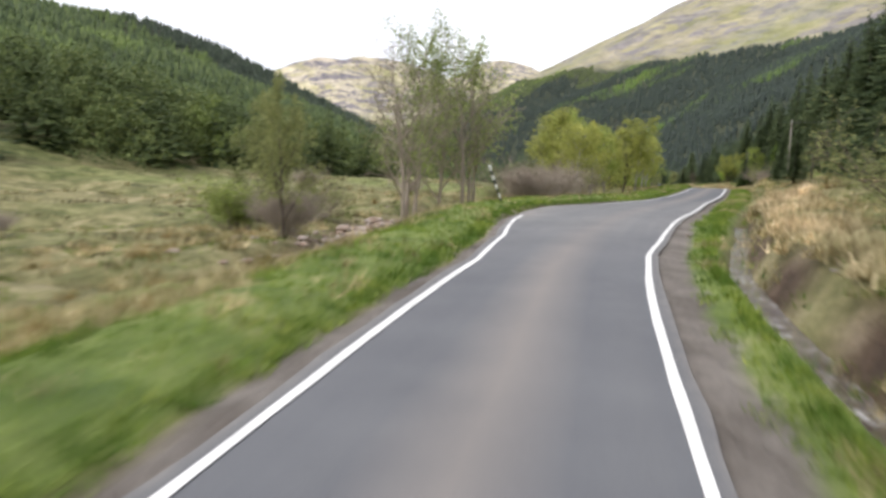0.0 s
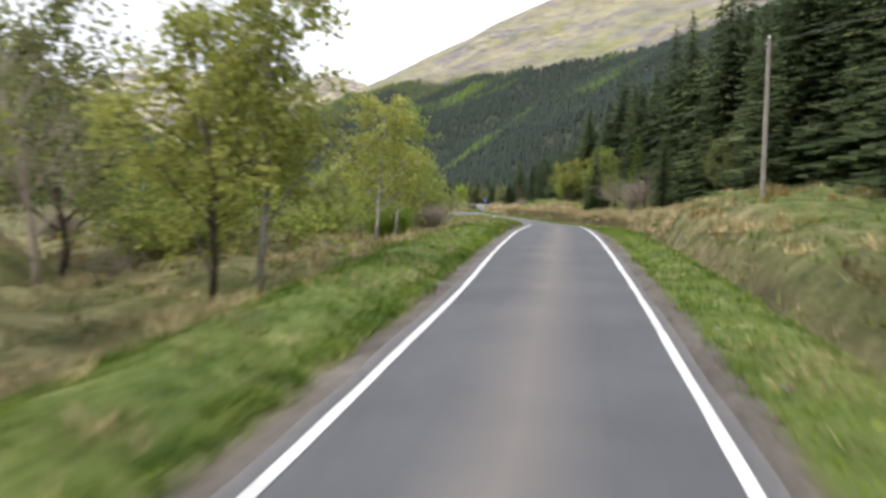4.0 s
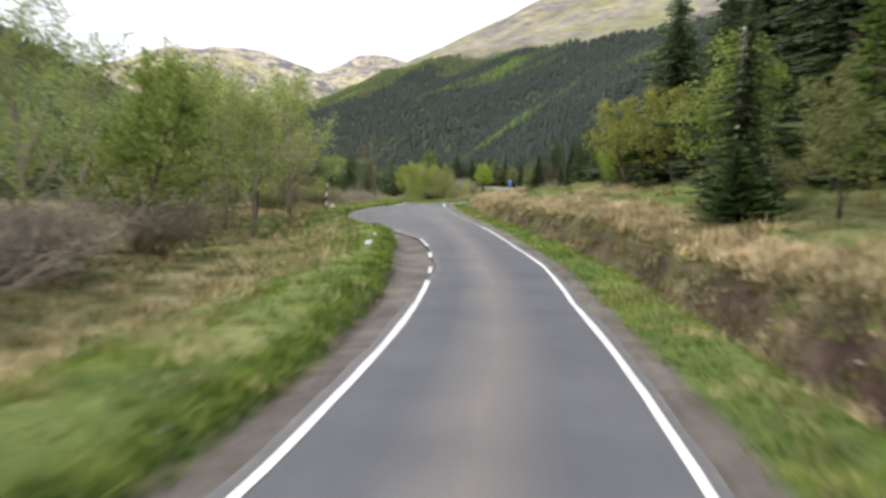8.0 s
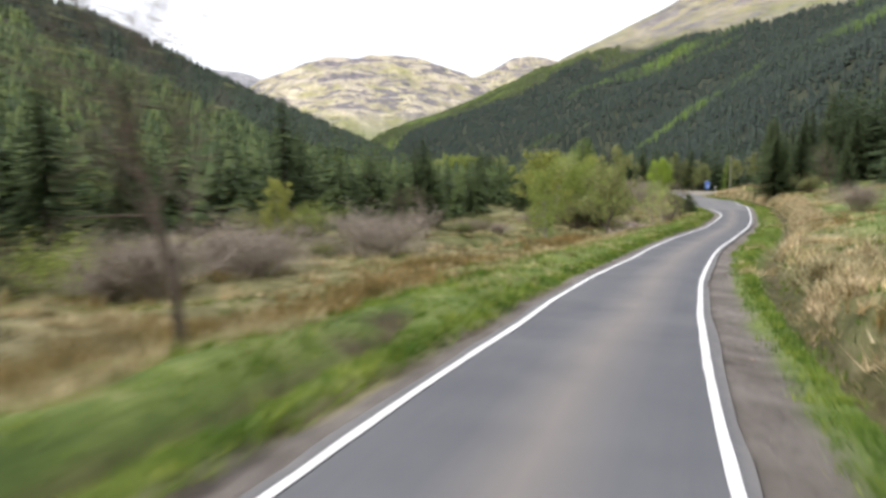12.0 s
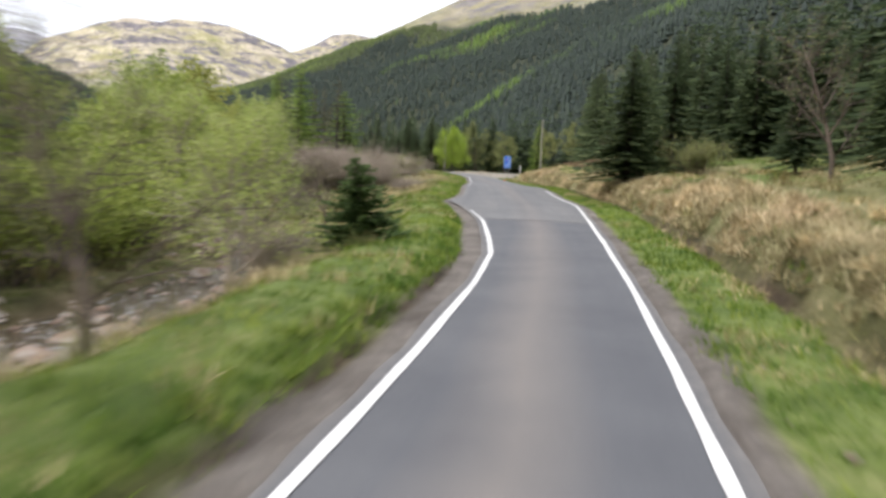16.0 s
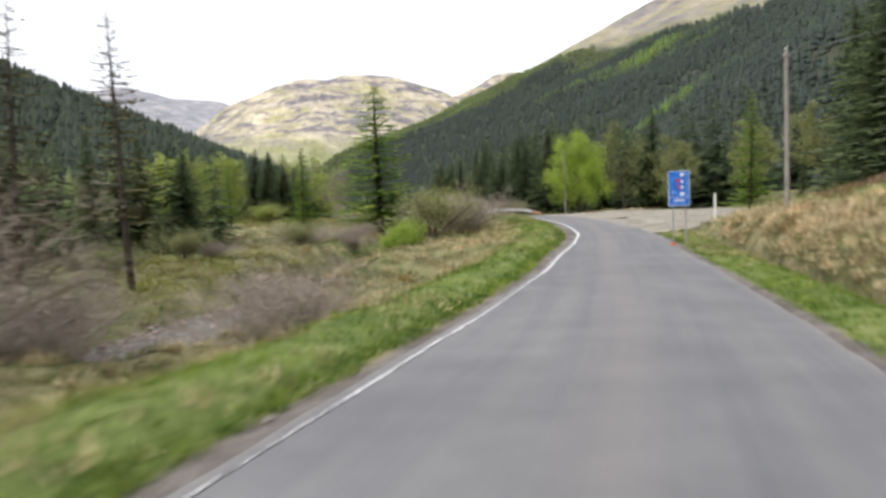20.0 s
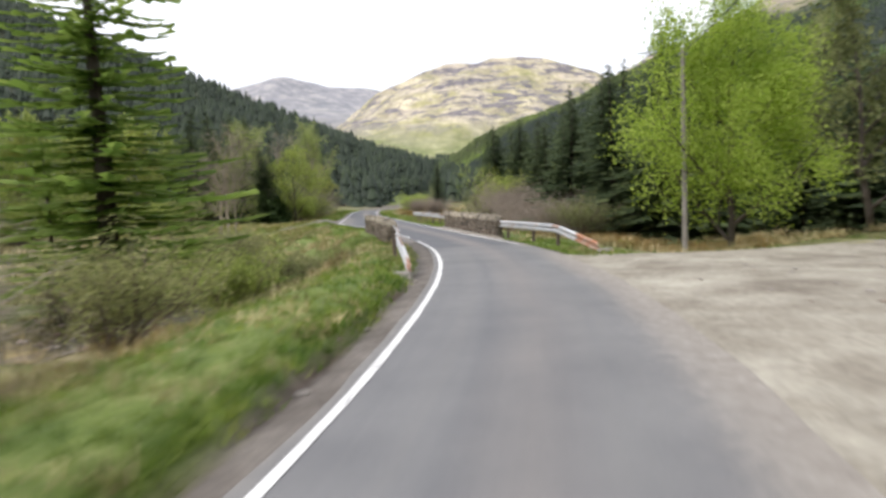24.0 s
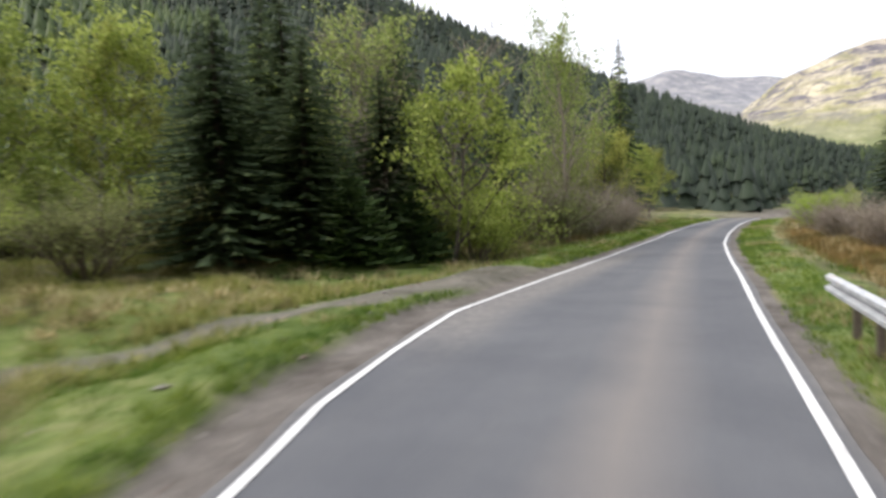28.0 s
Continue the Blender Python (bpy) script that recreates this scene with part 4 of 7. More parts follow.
    h, lf, rt, fr = upland(x, y)
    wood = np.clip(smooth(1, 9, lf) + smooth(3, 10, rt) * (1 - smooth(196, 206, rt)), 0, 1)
    up = np.maximum(smooth(192, 206, rt), smooth(8, 40, fr))
    crag = np.maximum(0.85 * smooth(192, 206, rt), smooth(60, 200, fr))
    greenish = np.maximum((1 - smooth(60, 190, fr)) * smooth(5, 20, fr), 0.3 * smooth(192, 206, rt) * smooth(-0.2, 0.6, wave(x, y, 140)) * (1 - 0.6 * smooth(206, 320, rt)))
    # mask of the haze tint, by distance and on the left ridges only
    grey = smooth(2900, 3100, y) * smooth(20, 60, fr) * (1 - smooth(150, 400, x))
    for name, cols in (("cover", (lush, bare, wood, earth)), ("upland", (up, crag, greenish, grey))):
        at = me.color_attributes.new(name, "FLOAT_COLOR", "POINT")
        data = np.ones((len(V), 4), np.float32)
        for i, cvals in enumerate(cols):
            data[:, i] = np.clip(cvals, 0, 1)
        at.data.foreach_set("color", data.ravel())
    me.attributes.new("fell", "FLOAT", "POINT").data.foreach_set("value", np.clip(smooth(190, 200, rt), 0, 1).astype(np.float32))
    return thing("ground", "rough green and straw moor rising to wooded hills", "ground", me=me, kind="structure")


ground = ground_sheet()


# ---- road ----
def strip(name, s0, s1, ua, ub, dz, material, step=0.8, cols=2, uvs=False, jag=0.0):
    """A ribbon along the road between two offsets, which are functions of the way."""
    sr = np.linspace(s0, s1, max(2, int((s1 - s0) / step) + 1))
    A, B = ua(sr), ub(sr)
    if jag:
        A = A + jag * wave(sr * 1.0, sr * 0 + 3.1, 0.9)
        B = B + jag * wave(sr * 1.0, sr * 0 + 9.7, 1.1)
    k = np.linspace(0, 1, cols)
    U = A[:, None] * (1 - k) + B[:, None] * k
    S = np.repeat(sr[:, None], cols, 1)
    X, Y = spot(S.ravel(), U.ravel())
    mid = ((u_left(sr) + u_right(sr)) / 2)[:, None]
    Z = road_z(S.ravel()) + dz - 0.004 - 0.012 * np.abs(U - mid).ravel()
    r, c = U.shape
    idx = np.arange(r * c).reshape(r, c)
    F = np.stack([idx[:-1, :-1], idx[:-1, 1:], idx[1:, 1:], idx[1:, :-1]], -1).reshape(-1, 4)
    me = fast_mesh(name, np.stack([X, Y, Z], 1), F, material, True)
    if uvs:
        uv = me.uv_layers.new(name="UVMap")
        vi = np.empty(len(me.loops), np.int32)
        me.loops.foreach_get("vertex_index", vi)
        rel = (U - (np.interp(sr, *TRACK))[:, None]).ravel()
        uv.data.foreach_set("uv", np.stack([rel[vi], S.ravel()[vi]], 1).ravel().astype(np.float32))
    return me


road = thing("road", "grey single-track asphalt road with patched sections", "road", kind="structure")


def road_dust(q, u):
    """How much dust and gravel lies on the asphalt."""
    right, left = u_right(q) + 0.2 - u, u - u_left(q) + np.interp(q, *PAVE_L)
    n = 0.25 * wave(q, u, 3.1)
    d = 0.5 * (1 - smooth(0.0, 0.3, right)) + 0.5 * (1 - smooth(0.0, 0.3, left))
    lay_ = smooth(366, 373, q) * (1 - smooth(400, 409, q))
    d = np.maximum(d, lay_ * (1 - smooth(0.0, 1.5 + n, right)))
    place = smooth(440, 446, q) * (1 - smooth(460, 470, q))
    d = np.maximum(d, 0.55 * place * (1 - smooth(0.9, 2.0 + n, left)))
    place = smooth(150, 158, q) * (1 - smooth(178, 188, q)) + smooth(24, 30, q) * (1 - smooth(42, 48, q))
    d = np.maximum(d, 0.55 * place * (1 - smooth(0.2, 1.5 + n, left)))
    place = smooth(402, 409, q) * (1 - smooth(430, 436, q))
    d = np.maximum(d, 0.6 * place * (1 - smooth(0.2, 0.75 + n, right)))
    return np.clip(d, 0, 1)


for i, (s0, s1) in enumerate(SURFACES):
    me_ = strip("road_surface", s0, s1, lambda q: u_left(q) - np.interp(q, *PAVE_L), lambda q: u_right(q) + np.interp(q, *PAVE_R), 0.004 * (i % 2), M_ASPHALT, 0.5, 21, True, 0.05)
    co_ = np.empty(len(me_.vertices) * 3, np.float32)
    me_.vertices.foreach_get("co", co_)
    q_, u_, _ = plan(co_[::3], co_[1::3])
    for nm_, val_ in (("age", np.interp(q_, *WORN)), ("dust", road_dust(q_, u_))):
        me_.attributes.new(nm_, "FLOAT", "POINT").data.foreach_set("value", val_.astype(np.float32))
    part("road_surface", me_, road, "older pale grey asphalt with streaks" if i == 3 else "dark grey asphalt with a dusty middle strip")
for s0, s1 in SURFACES[1:]:
    part("tar_joint", strip("tar_joint", s0 - 0.035, s0 + 0.035, u_left, u_right, 0.009, M_TAR, 0.035, 14), road)


def painted(s0, s1, off, wear, width=0.12):
    me = strip("edge_line", s0, s1, lambda q: off(q) - width / 2, lambda q: off(q) + width / 2, 0.013, M_PAINT, 0.4, 2, False, 0.012)
    at = me.attributes.new("wear", "FLOAT", "POINT")
    at.data.foreach_set("value", np.full(len(me.vertices), wear, np.float32))
    part("edge_line", me, road, "worn broken white edge line" if wear > 0.4 else "white painted edge line")


for s0, s1, wear in LINES_L:
    painted(s0, s1, u_left, wear, 0.08 if wear > 0.6 else 0.115)
for s0, s1, wear in LINES_R:
    painted(s0, s1, u_right, wear, 0.075 if wear > 0.6 else 0.115)


# ---- gravel layby ----
def layby_sheet():
    sr = np.linspace(365, 403, 96)
    k = np.linspace(0, 1, 40)
    width = 19 * smooth(365, 374, sr) * (1 - smooth(398, 403, sr)) + 0.6 * wave(sr, sr * 0, 2.1) + 0.5
    U = (u_right(sr) - 0.1)[:, None] + np.maximum(width + 0.35, 0.05)[:, None] * k**1.6
    S = np.repeat(sr[:, None], 40, 1) + (0.9 * wave(U.ravel(), U.ravel() * 0 + 2, 3.0)).reshape(U.shape) * k
    X, Y = spot(S.ravel(), U.ravel())
    Z = ground_z(X, Y) + 0.035 - 0.06 * np.repeat((np.abs(k - 0.5) > 0.49)[None], 96, 0).ravel() + 0.015 * wave(X, Y, 0.8)
    q_, u_, zr_ = plan(X, Y)
    near_ = 1 - smooth(0.2, 2.2, u_ - u_right(q_))
    Z = Z * (1 - near_) + (zr_ - 0.05 + 0.01 * wave(X, Y, 0.8)) * near_
    idx = np.arange(96 * 40).reshape(96, 40)
    F = np.stack([idx[:-1, :-1], idx[:-1, 1:], idx[1:, 1:], idx[1:, :-1]], -1).reshape(-1, 4)
    return thing("layby", "pale beige gravel layby with wheel-worn tracks", "layby", me=fast_mesh("layby", np.stack([X, Y, Z], 1), F, M_LAYBY, True), kind="structure")


layby_sheet()

# ---- wet ditch below the bank ----
def ditch_water(s0, s1):
    sr = np.linspace(s0, s1, int((s1 - s0) / 0.5))
    k = np.linspace(-0.3, 0.3, 3)
    U = (u_right(sr) + 0.28 + 2.6 - ditch_in(sr) + 0.1 * wave(sr, sr * 0 + 5, 2.3))[:, None] + k
    X, Y = spot(np.repeat(sr[:, None], 3, 1).ravel(), U.ravel())
    Z = np.repeat((road_z(sr) - 0.42)[:, None], 3, 1).ravel()
    idx = np.arange(len(sr) * 3).reshape(-1, 3)
    F = np.stack([idx[:-1, :-1], idx[:-1, 1:], idx[1:, 1:], idx[1:, :-1]], -1).reshape(-1, 4)
    thing("ditch_water", "trickle of water over stones in the roadside ditch", "water", me=fast_mesh("ditch_water", np.stack([X, Y, Z], 1), F, M_WATER, True), kind="structure")


ditch_water(-24, 34)


from mathutils.bvhtree import BVHTree


# ---- plants ----
def grow(bark, leaves, p, d, length, r, depth, spec, rng):
    """One limb and its twigs; leaf places are collected in leaves."""
    n = (5, 3, 2, 2)[depth] if spec.get("low") else (5 if depth == 0 else 3)
    pts, radii, dirs = [Vector(p)], [r], []
    q, w = Vector(p), Vector(d)
    for i in range(n):
        w = (w + Vector((rng.normal(0, spec["wob"]), rng.normal(0, spec["wob"]), rng.normal(0, spec["wob"]) + spec["lift"][min(depth, 3)]))).normalized()
        q = q + w * (length / n)
        pts.append(q.copy())
        dirs.append(w.copy())
        radii.append(r * (1 - 0.8 * (i + 1) / n) + 0.004)
    if depth < 3 or spec["twigs"]:
        bark.tube(pts, radii, 3 if spec.get("low") else (6 if depth == 0 else (4 if depth == 1 else 3)), 0, depth == 0)
    if depth >= spec["depth"]:
        for _ in range(spec["leaves"]):
            k = rng.integers(1, n + 1)
            leaves.append(pts[k] + Vector(rng.normal(0, spec["puff"], 3)))
        return
    kids = spec["kids"][depth]
    for i in range(kids):
        t = spec["from"][depth] + (1 - spec["from"][depth]) * (i + rng.random()) / kids
        k = min(int(t * n), n - 1)
        base = pts[k].lerp(pts[k + 1], t * n - k)
        side = Vector((math.cos(i * 2.4 + rng.random()), math.sin(i * 2.4 + rng.random()), 0))
        if depth:
            side = Vector(rng.normal(0, 1, 3)).normalized()
        nd = (dirs[k] * spec["along"][depth] + side).normalized()
        grow(bark, leaves, base, nd, length * spec["ratio"][depth] * (1.15 - 0.55 * t if depth == 0 else rng.uniform(0.7, 1.1)), max(radii[k] * 0.5, 0.006), depth + 1, spec, rng)


def leaf_mesh(name, places, size, material, rng, long=1.5):
    P = np.array([tuple(p) for p in places])
    n = len(P)
    a, b = rng.normal(0, 1, (n, 3)), rng.normal(0, 1, (n, 3))
    a /= np.linalg.norm(a, axis=1)[:, None]
    b -= (a * b).sum(1)[:, None] * a
    b /= np.linalg.norm(b, axis=1)[:, None]
    k = size * rng.uniform(0.6, 1.3, (n, 1))
    V = np.stack([P - a * k * long / 2, P + b * k / 2, P + a * k * long / 2, P - b * k / 2], 1).reshape(-1, 3)
    return fast_mesh(name, V, np.arange(4 * n).reshape(n, 4), material)


SPECS = {
    "birch": dict(h=9.0, r=0.13, wob=0.07, lift=(0.1, 0.05, -0.03, -0.08), kids=(13, 6, 4), ratio=(0.36, 0.5, 0.5), along=(0.8, 0.7, 0.6), depth=3, leaves=17, puff=0.19, twigs=False, leaf=0.14, **{"from": (0.22, 0.2, 0.2)}),
    "alder": dict(h=7.0, r=0.14, wob=0.12, lift=(0.12, 0.1, 0.03, 0.0), kids=(11, 6, 5), ratio=(0.5, 0.5, 0.5), along=(0.9, 0.8, 0.6), depth=3, leaves=17, puff=0.19, twigs=False, leaf=0.14, **{"from": (0.12, 0.2, 0.15)}),
    "airy": dict(h=7.0, r=0.13, wob=0.1, lift=(0.12, 0.12, 0.05, 0.0), kids=(12, 6, 5), ratio=(0.48, 0.5, 0.5), along=(1.1, 0.9, 0.7), depth=3, leaves=13, puff=0.15, twigs=True, leaf=0.085, **{"from": (0.2, 0.2, 0.15)}),
    "bare": dict(h=8.0, r=0.15, wob=0.1, lift=(0.1, 0.1, 0.05, 0.0), kids=(13, 7, 6), ratio=(0.46, 0.5, 0.5), along=(0.9, 0.9, 0.7), depth=3, leaves=1, puff=0.1, twigs=True, leaf=0.08, **{"from": (0.2, 0.15, 0.1)}),
    "willow": dict(h=6.5, r=0.16, wob=0.12, lift=(0.1, 0.06, 0.0, -0.04), kids=(15, 7, 5), ratio=(0.55, 0.5, 0.5), along=(0.8, 0.7, 0.5), depth=3, leaves=80, puff=0.27, twigs=False, leaf=0.074, **{"from": (0.05, 0.15, 0.1)}),
}


def shrub_meshes(rng, h, spread, stems, leafy, leaf_mat, twig_mat, leaf=0.1, per=16, kids=(5, 4), name="shrub"):
    bark, leaves = Build(), []
    spec = dict(low=True, wob=0.14, lift=(0.06, 0.05, 0.03, 0.0), kids=kids, ratio=(0.5, 0.5), along=(1.1, 0.9), depth=2, leaves=per, puff=0.16, twigs=True, **{"from": (0.25, 0.15)})
    for _ in range(stems):
        a = rng.uniform(0, 2 * math.pi)
        b = abs(rng.normal(0, 0.55))
        d = Vector((math.cos(a) * b * spread / h, math.sin(a) * b * spread / h, 1)).normalized()
        base = (math.cos(a) * spread * 0.22 * rng.random(), math.sin(a) * spread * 0.22 * rng.random(), -0.05)
        grow(bark, leaves, base, d, h * rng.uniform(0.65, 1.0) / max(0.6, d.z), 0.03, 0, spec, rng)
    return bark.mesh(name + "_stems", twig_mat), leaf_mesh(name + "_leaves", leaves, leaf, leaf_mat, rng, 1.5 if leaf > 0.04 else 9.0) if leafy else None


def tree_meshes(kind, seed, bark_mat, leaf_mat):
    rng = np.random.default_rng(seed)
    spec = SPECS[kind]
    bark, leaves = Build(), []
    lean = Vector((rng.normal(0, 0.05), rng.normal(0, 0.05), 1)).normalized()
    grow(bark, leaves, (0, 0, -0.2), lean, spec["h"], spec["r"], 0, spec, rng)
    return bark.mesh(kind + "_trunk", bark_mat, True), leaf_mesh(kind + "_crown", leaves, spec["leaf"], leaf_mat, rng)


def conifer_meshes(seed, h, radius, whorls, per, needle_mat, bark_mat, low=0.06, sparse=1.0, droop=0.35, thin=0.3, segs=0):
    """Spruce or larch: whorls of drooping boughs with side twigs of needles."""
    rng = np.random.default_rng(seed)
    bark = Build()
    bark.tube([(0, 0, -0.2), (0.03, 0, h * 0.35), (0, 0.03, h * 0.7), (0, 0, h)], [h * 0.016, h * 0.012, h * 0.006, 0.008], 6)
    V, F = [], []
    for i in range(whorls):
        t = low + (1 - low) * (i + rng.random() * 0.8) / whorls
        z = t * h
        reach = radius * (1 - t) ** 0.75 * rng.uniform(0.8, 1.15) + 0.12
        for j in range(per):
            a = j * 2 * math.pi / per + i * 1.9 + rng.normal(0, 0.25)
            L = reach * rng.uniform(0.6, 1.2)
            zb = z + rng.normal(0, 0.55 * h / whorls)
            ca, sa = math.cos(a), math.sin(a)
            side = Vector((-sa, ca, 0))
            m = segs or (4 if L > 1 else 3)
            for k in range(m):
                q0, q1 = (k + 0.1) / m, (k + 1.25) / m
                zz = lambda q: zb - droop * L * q**1.5 + 0.12 * L * q**4
                p0 = Vector((ca * L * q0, sa * L * q0, zz(q0)))
                p1 = Vector((ca * L * q1, sa * L * q1, zz(min(q1, 1.1))))
                for sg in (1, -1):
                    if rng.random() > sparse:
                        continue
                    wdt = L * thin * (1 - q0 * 0.6) * rng.uniform(0.6, 1.2)
                    p2 = p1 * 0.8 + p0 * 0.2 + side * sg * wdt + Vector((0, 0, -0.25 * wdt + rng.normal(0, 0.04)))
                    n0 = len(V)
                    V.extend([tuple(p0 + Vector((0, 0, 0.03))), tuple(p0 - Vector((0, 0, 0.27 * thin * L))), tuple(p2), tuple(p1)])
                    F.append((n0, n0 + 1, n0 + 2, n0 + 3))
    return bark.mesh("conifer_trunk", bark_mat, True), fast_mesh("conifer_boughs", V, F, needle_mat)


PROTOS = {
    "birch_a": (9.0, *tree_meshes("birch", 11, M_BARK_PALE, M_LEAF_YEL)),
    "birch_b": (9.0, *tree_meshes("birch", 12, M_BARK_PALE, M_LEAF)),
    "alder_a": (7.0, *tree_meshes("alder", 21, M_BARK, M_LEAF)),
    "alder_b": (7.0, *tree_meshes("alder", 22, M_BARK, M_LEAF_YEL)),
    "alder_c": (7.0, *tree_meshes("alder", 23, M_BARK, M_LEAF_DULL)),
    "alder_s": (7.0, *tree_meshes("airy", 24, M_TWIG_PALE, M_LEAF_PALE)),
    "bare_a": (8.0, *tree_meshes("bare", 31, M_TWIG_PALE, M_LEAF_DULL)),
    "bare_b": (8.0, *tree_meshes("bare", 32, M_TWIG, M_LEAF_DULL)),
    "willow": (6.5, *tree_meshes("willow", 41, M_BARK, M_LEAF_LIME)),
    "spruce_a": (12.0, *conifer_meshes(51, 12.0, 2.7, 50, 9, M_SPRUCE, M_BARK, thin=0.19, segs=6)),
    "spruce_b": (14.0, *conifer_meshes(52, 14.0, 2.7, 54, 9, M_SPRUCE, M_BARK, thin=0.19, segs=6)),
    "fir_small": (2.6, *conifer_meshes(53, 2.6, 1.15, 26, 11, M_FIR, M_BARK, 0.03, droop=0.05, thin=0.2, segs=6)),
    "larch_a": (12.0, *conifer_meshes(54, 12.0, 2.8, 46, 7, M_LARCH, M_BARK, 0.1, 0.85, 0.12, 0.14, segs=6)),
    "larch_thin": (13.0, *conifer_meshes(55, 13.0, 2.6, 36, 6, M_LARCH_BARE, M_BARK, 0.25, 0.55, 0.1, 0.1)),
}
_r = np.random.default_rng(61)
for _k, _h, _sp, _st, _leaf, _lm, _tm, _per in (
    ("shrub_brown", 2.6, 3.2, 46, True, M_TWIG_PALE, M_TWIG_PALE, 9),
    ("shrub_green", 2.4, 2.6, 22, True, M_LEAF, M_TWIG, 30),
    ("shrub_lime", 2.2, 2.2, 20, True, M_LEAF_LIME, M_TWIG, 30),
    ("shrub_dull", 2.6, 2.8, 26, True, M_LEAF_DULL, M_TWIG, 16),
):
    PROTOS[_k] = (_h, *shrub_meshes(_r, _h, _sp, _st, _leaf, _lm, _tm, 0.016 if _k == "shrub_brown" else 0.065, _per, (7, 5) if _k == "shrub_brown" else (5, 4)))

KINDS = {
    "birch": ("birch_tree", "slender birch with pale bark and thin yellow-green spring leaves", "tree"),
    "alder": ("alder_tree", "spreading alder with fresh green spring leaves on the moor", "tree"),
    "bare": ("bare_tree", "bare grey-brown tree with fine twigs beside the burn", "tree"),
    "willow": ("willow_tree", "rounded willow dense with bright lime-green leaves", "tree"),
    "spruce": ("spruce_tree", "tall dark green spruce with drooping boughs", "tree"),
    "fir": ("young_spruce", "small young dark green spruce in the verge grass", "tree"),
    "larch": ("larch_tree", "larch with light airy green needles", "tree"),
    "shrub": ("shrub", "low bushy shrub among rough grass", "shrub"),
}
SHRUB_LABEL = {"shrub_brown": "leafless purple-brown thicket of fine twigs", "shrub_green": "leafy fresh green bush among rough grass", "shrub_lime": "bright lime-green leafy bush", "shrub_dull": "half-leafed grey-green willow scrub"}
plant_rng = np.random.default_rng(99)


def plant(kind, x, y, h, wide=1.0, sink=0.0):
    ph, trunk, crown = PROTOS[kind]
    base = kind.split("_")[0]
    nm, label, cat = KINDS[base]
    if kind in SHRUB_LABEL:
        label = SHRUB_LABEL[kind]
    if kind == "larch_thin":
        label = "thin tall larch with mostly bare twigs"
    k = h / ph
    z = float(ground_z([x], [y])[0]) - sink
    m = Matrix.LocRotScale((x, y, z), Euler((plant_rng.normal(0, 0.03), plant_rng.normal(0, 0.03), plant_rng.uniform(0, 6.28))), (k * wide, k * wide, k))
    ob = thing(nm, label, cat, {"spruce": "spruces beside the road", "shrub": "shrubs on the moor"}.get(base, ""), m)
    part("trunk" if base != "shrub" else "bushy_stem", trunk, ob)
    if crown:
        part("crown", crown, ob)
    return ob


def plant_su(kind, s, u, h, wide=1.0):
    x, y = spot(s, u)
    return plant(kind, float(x), float(y), h, wide)


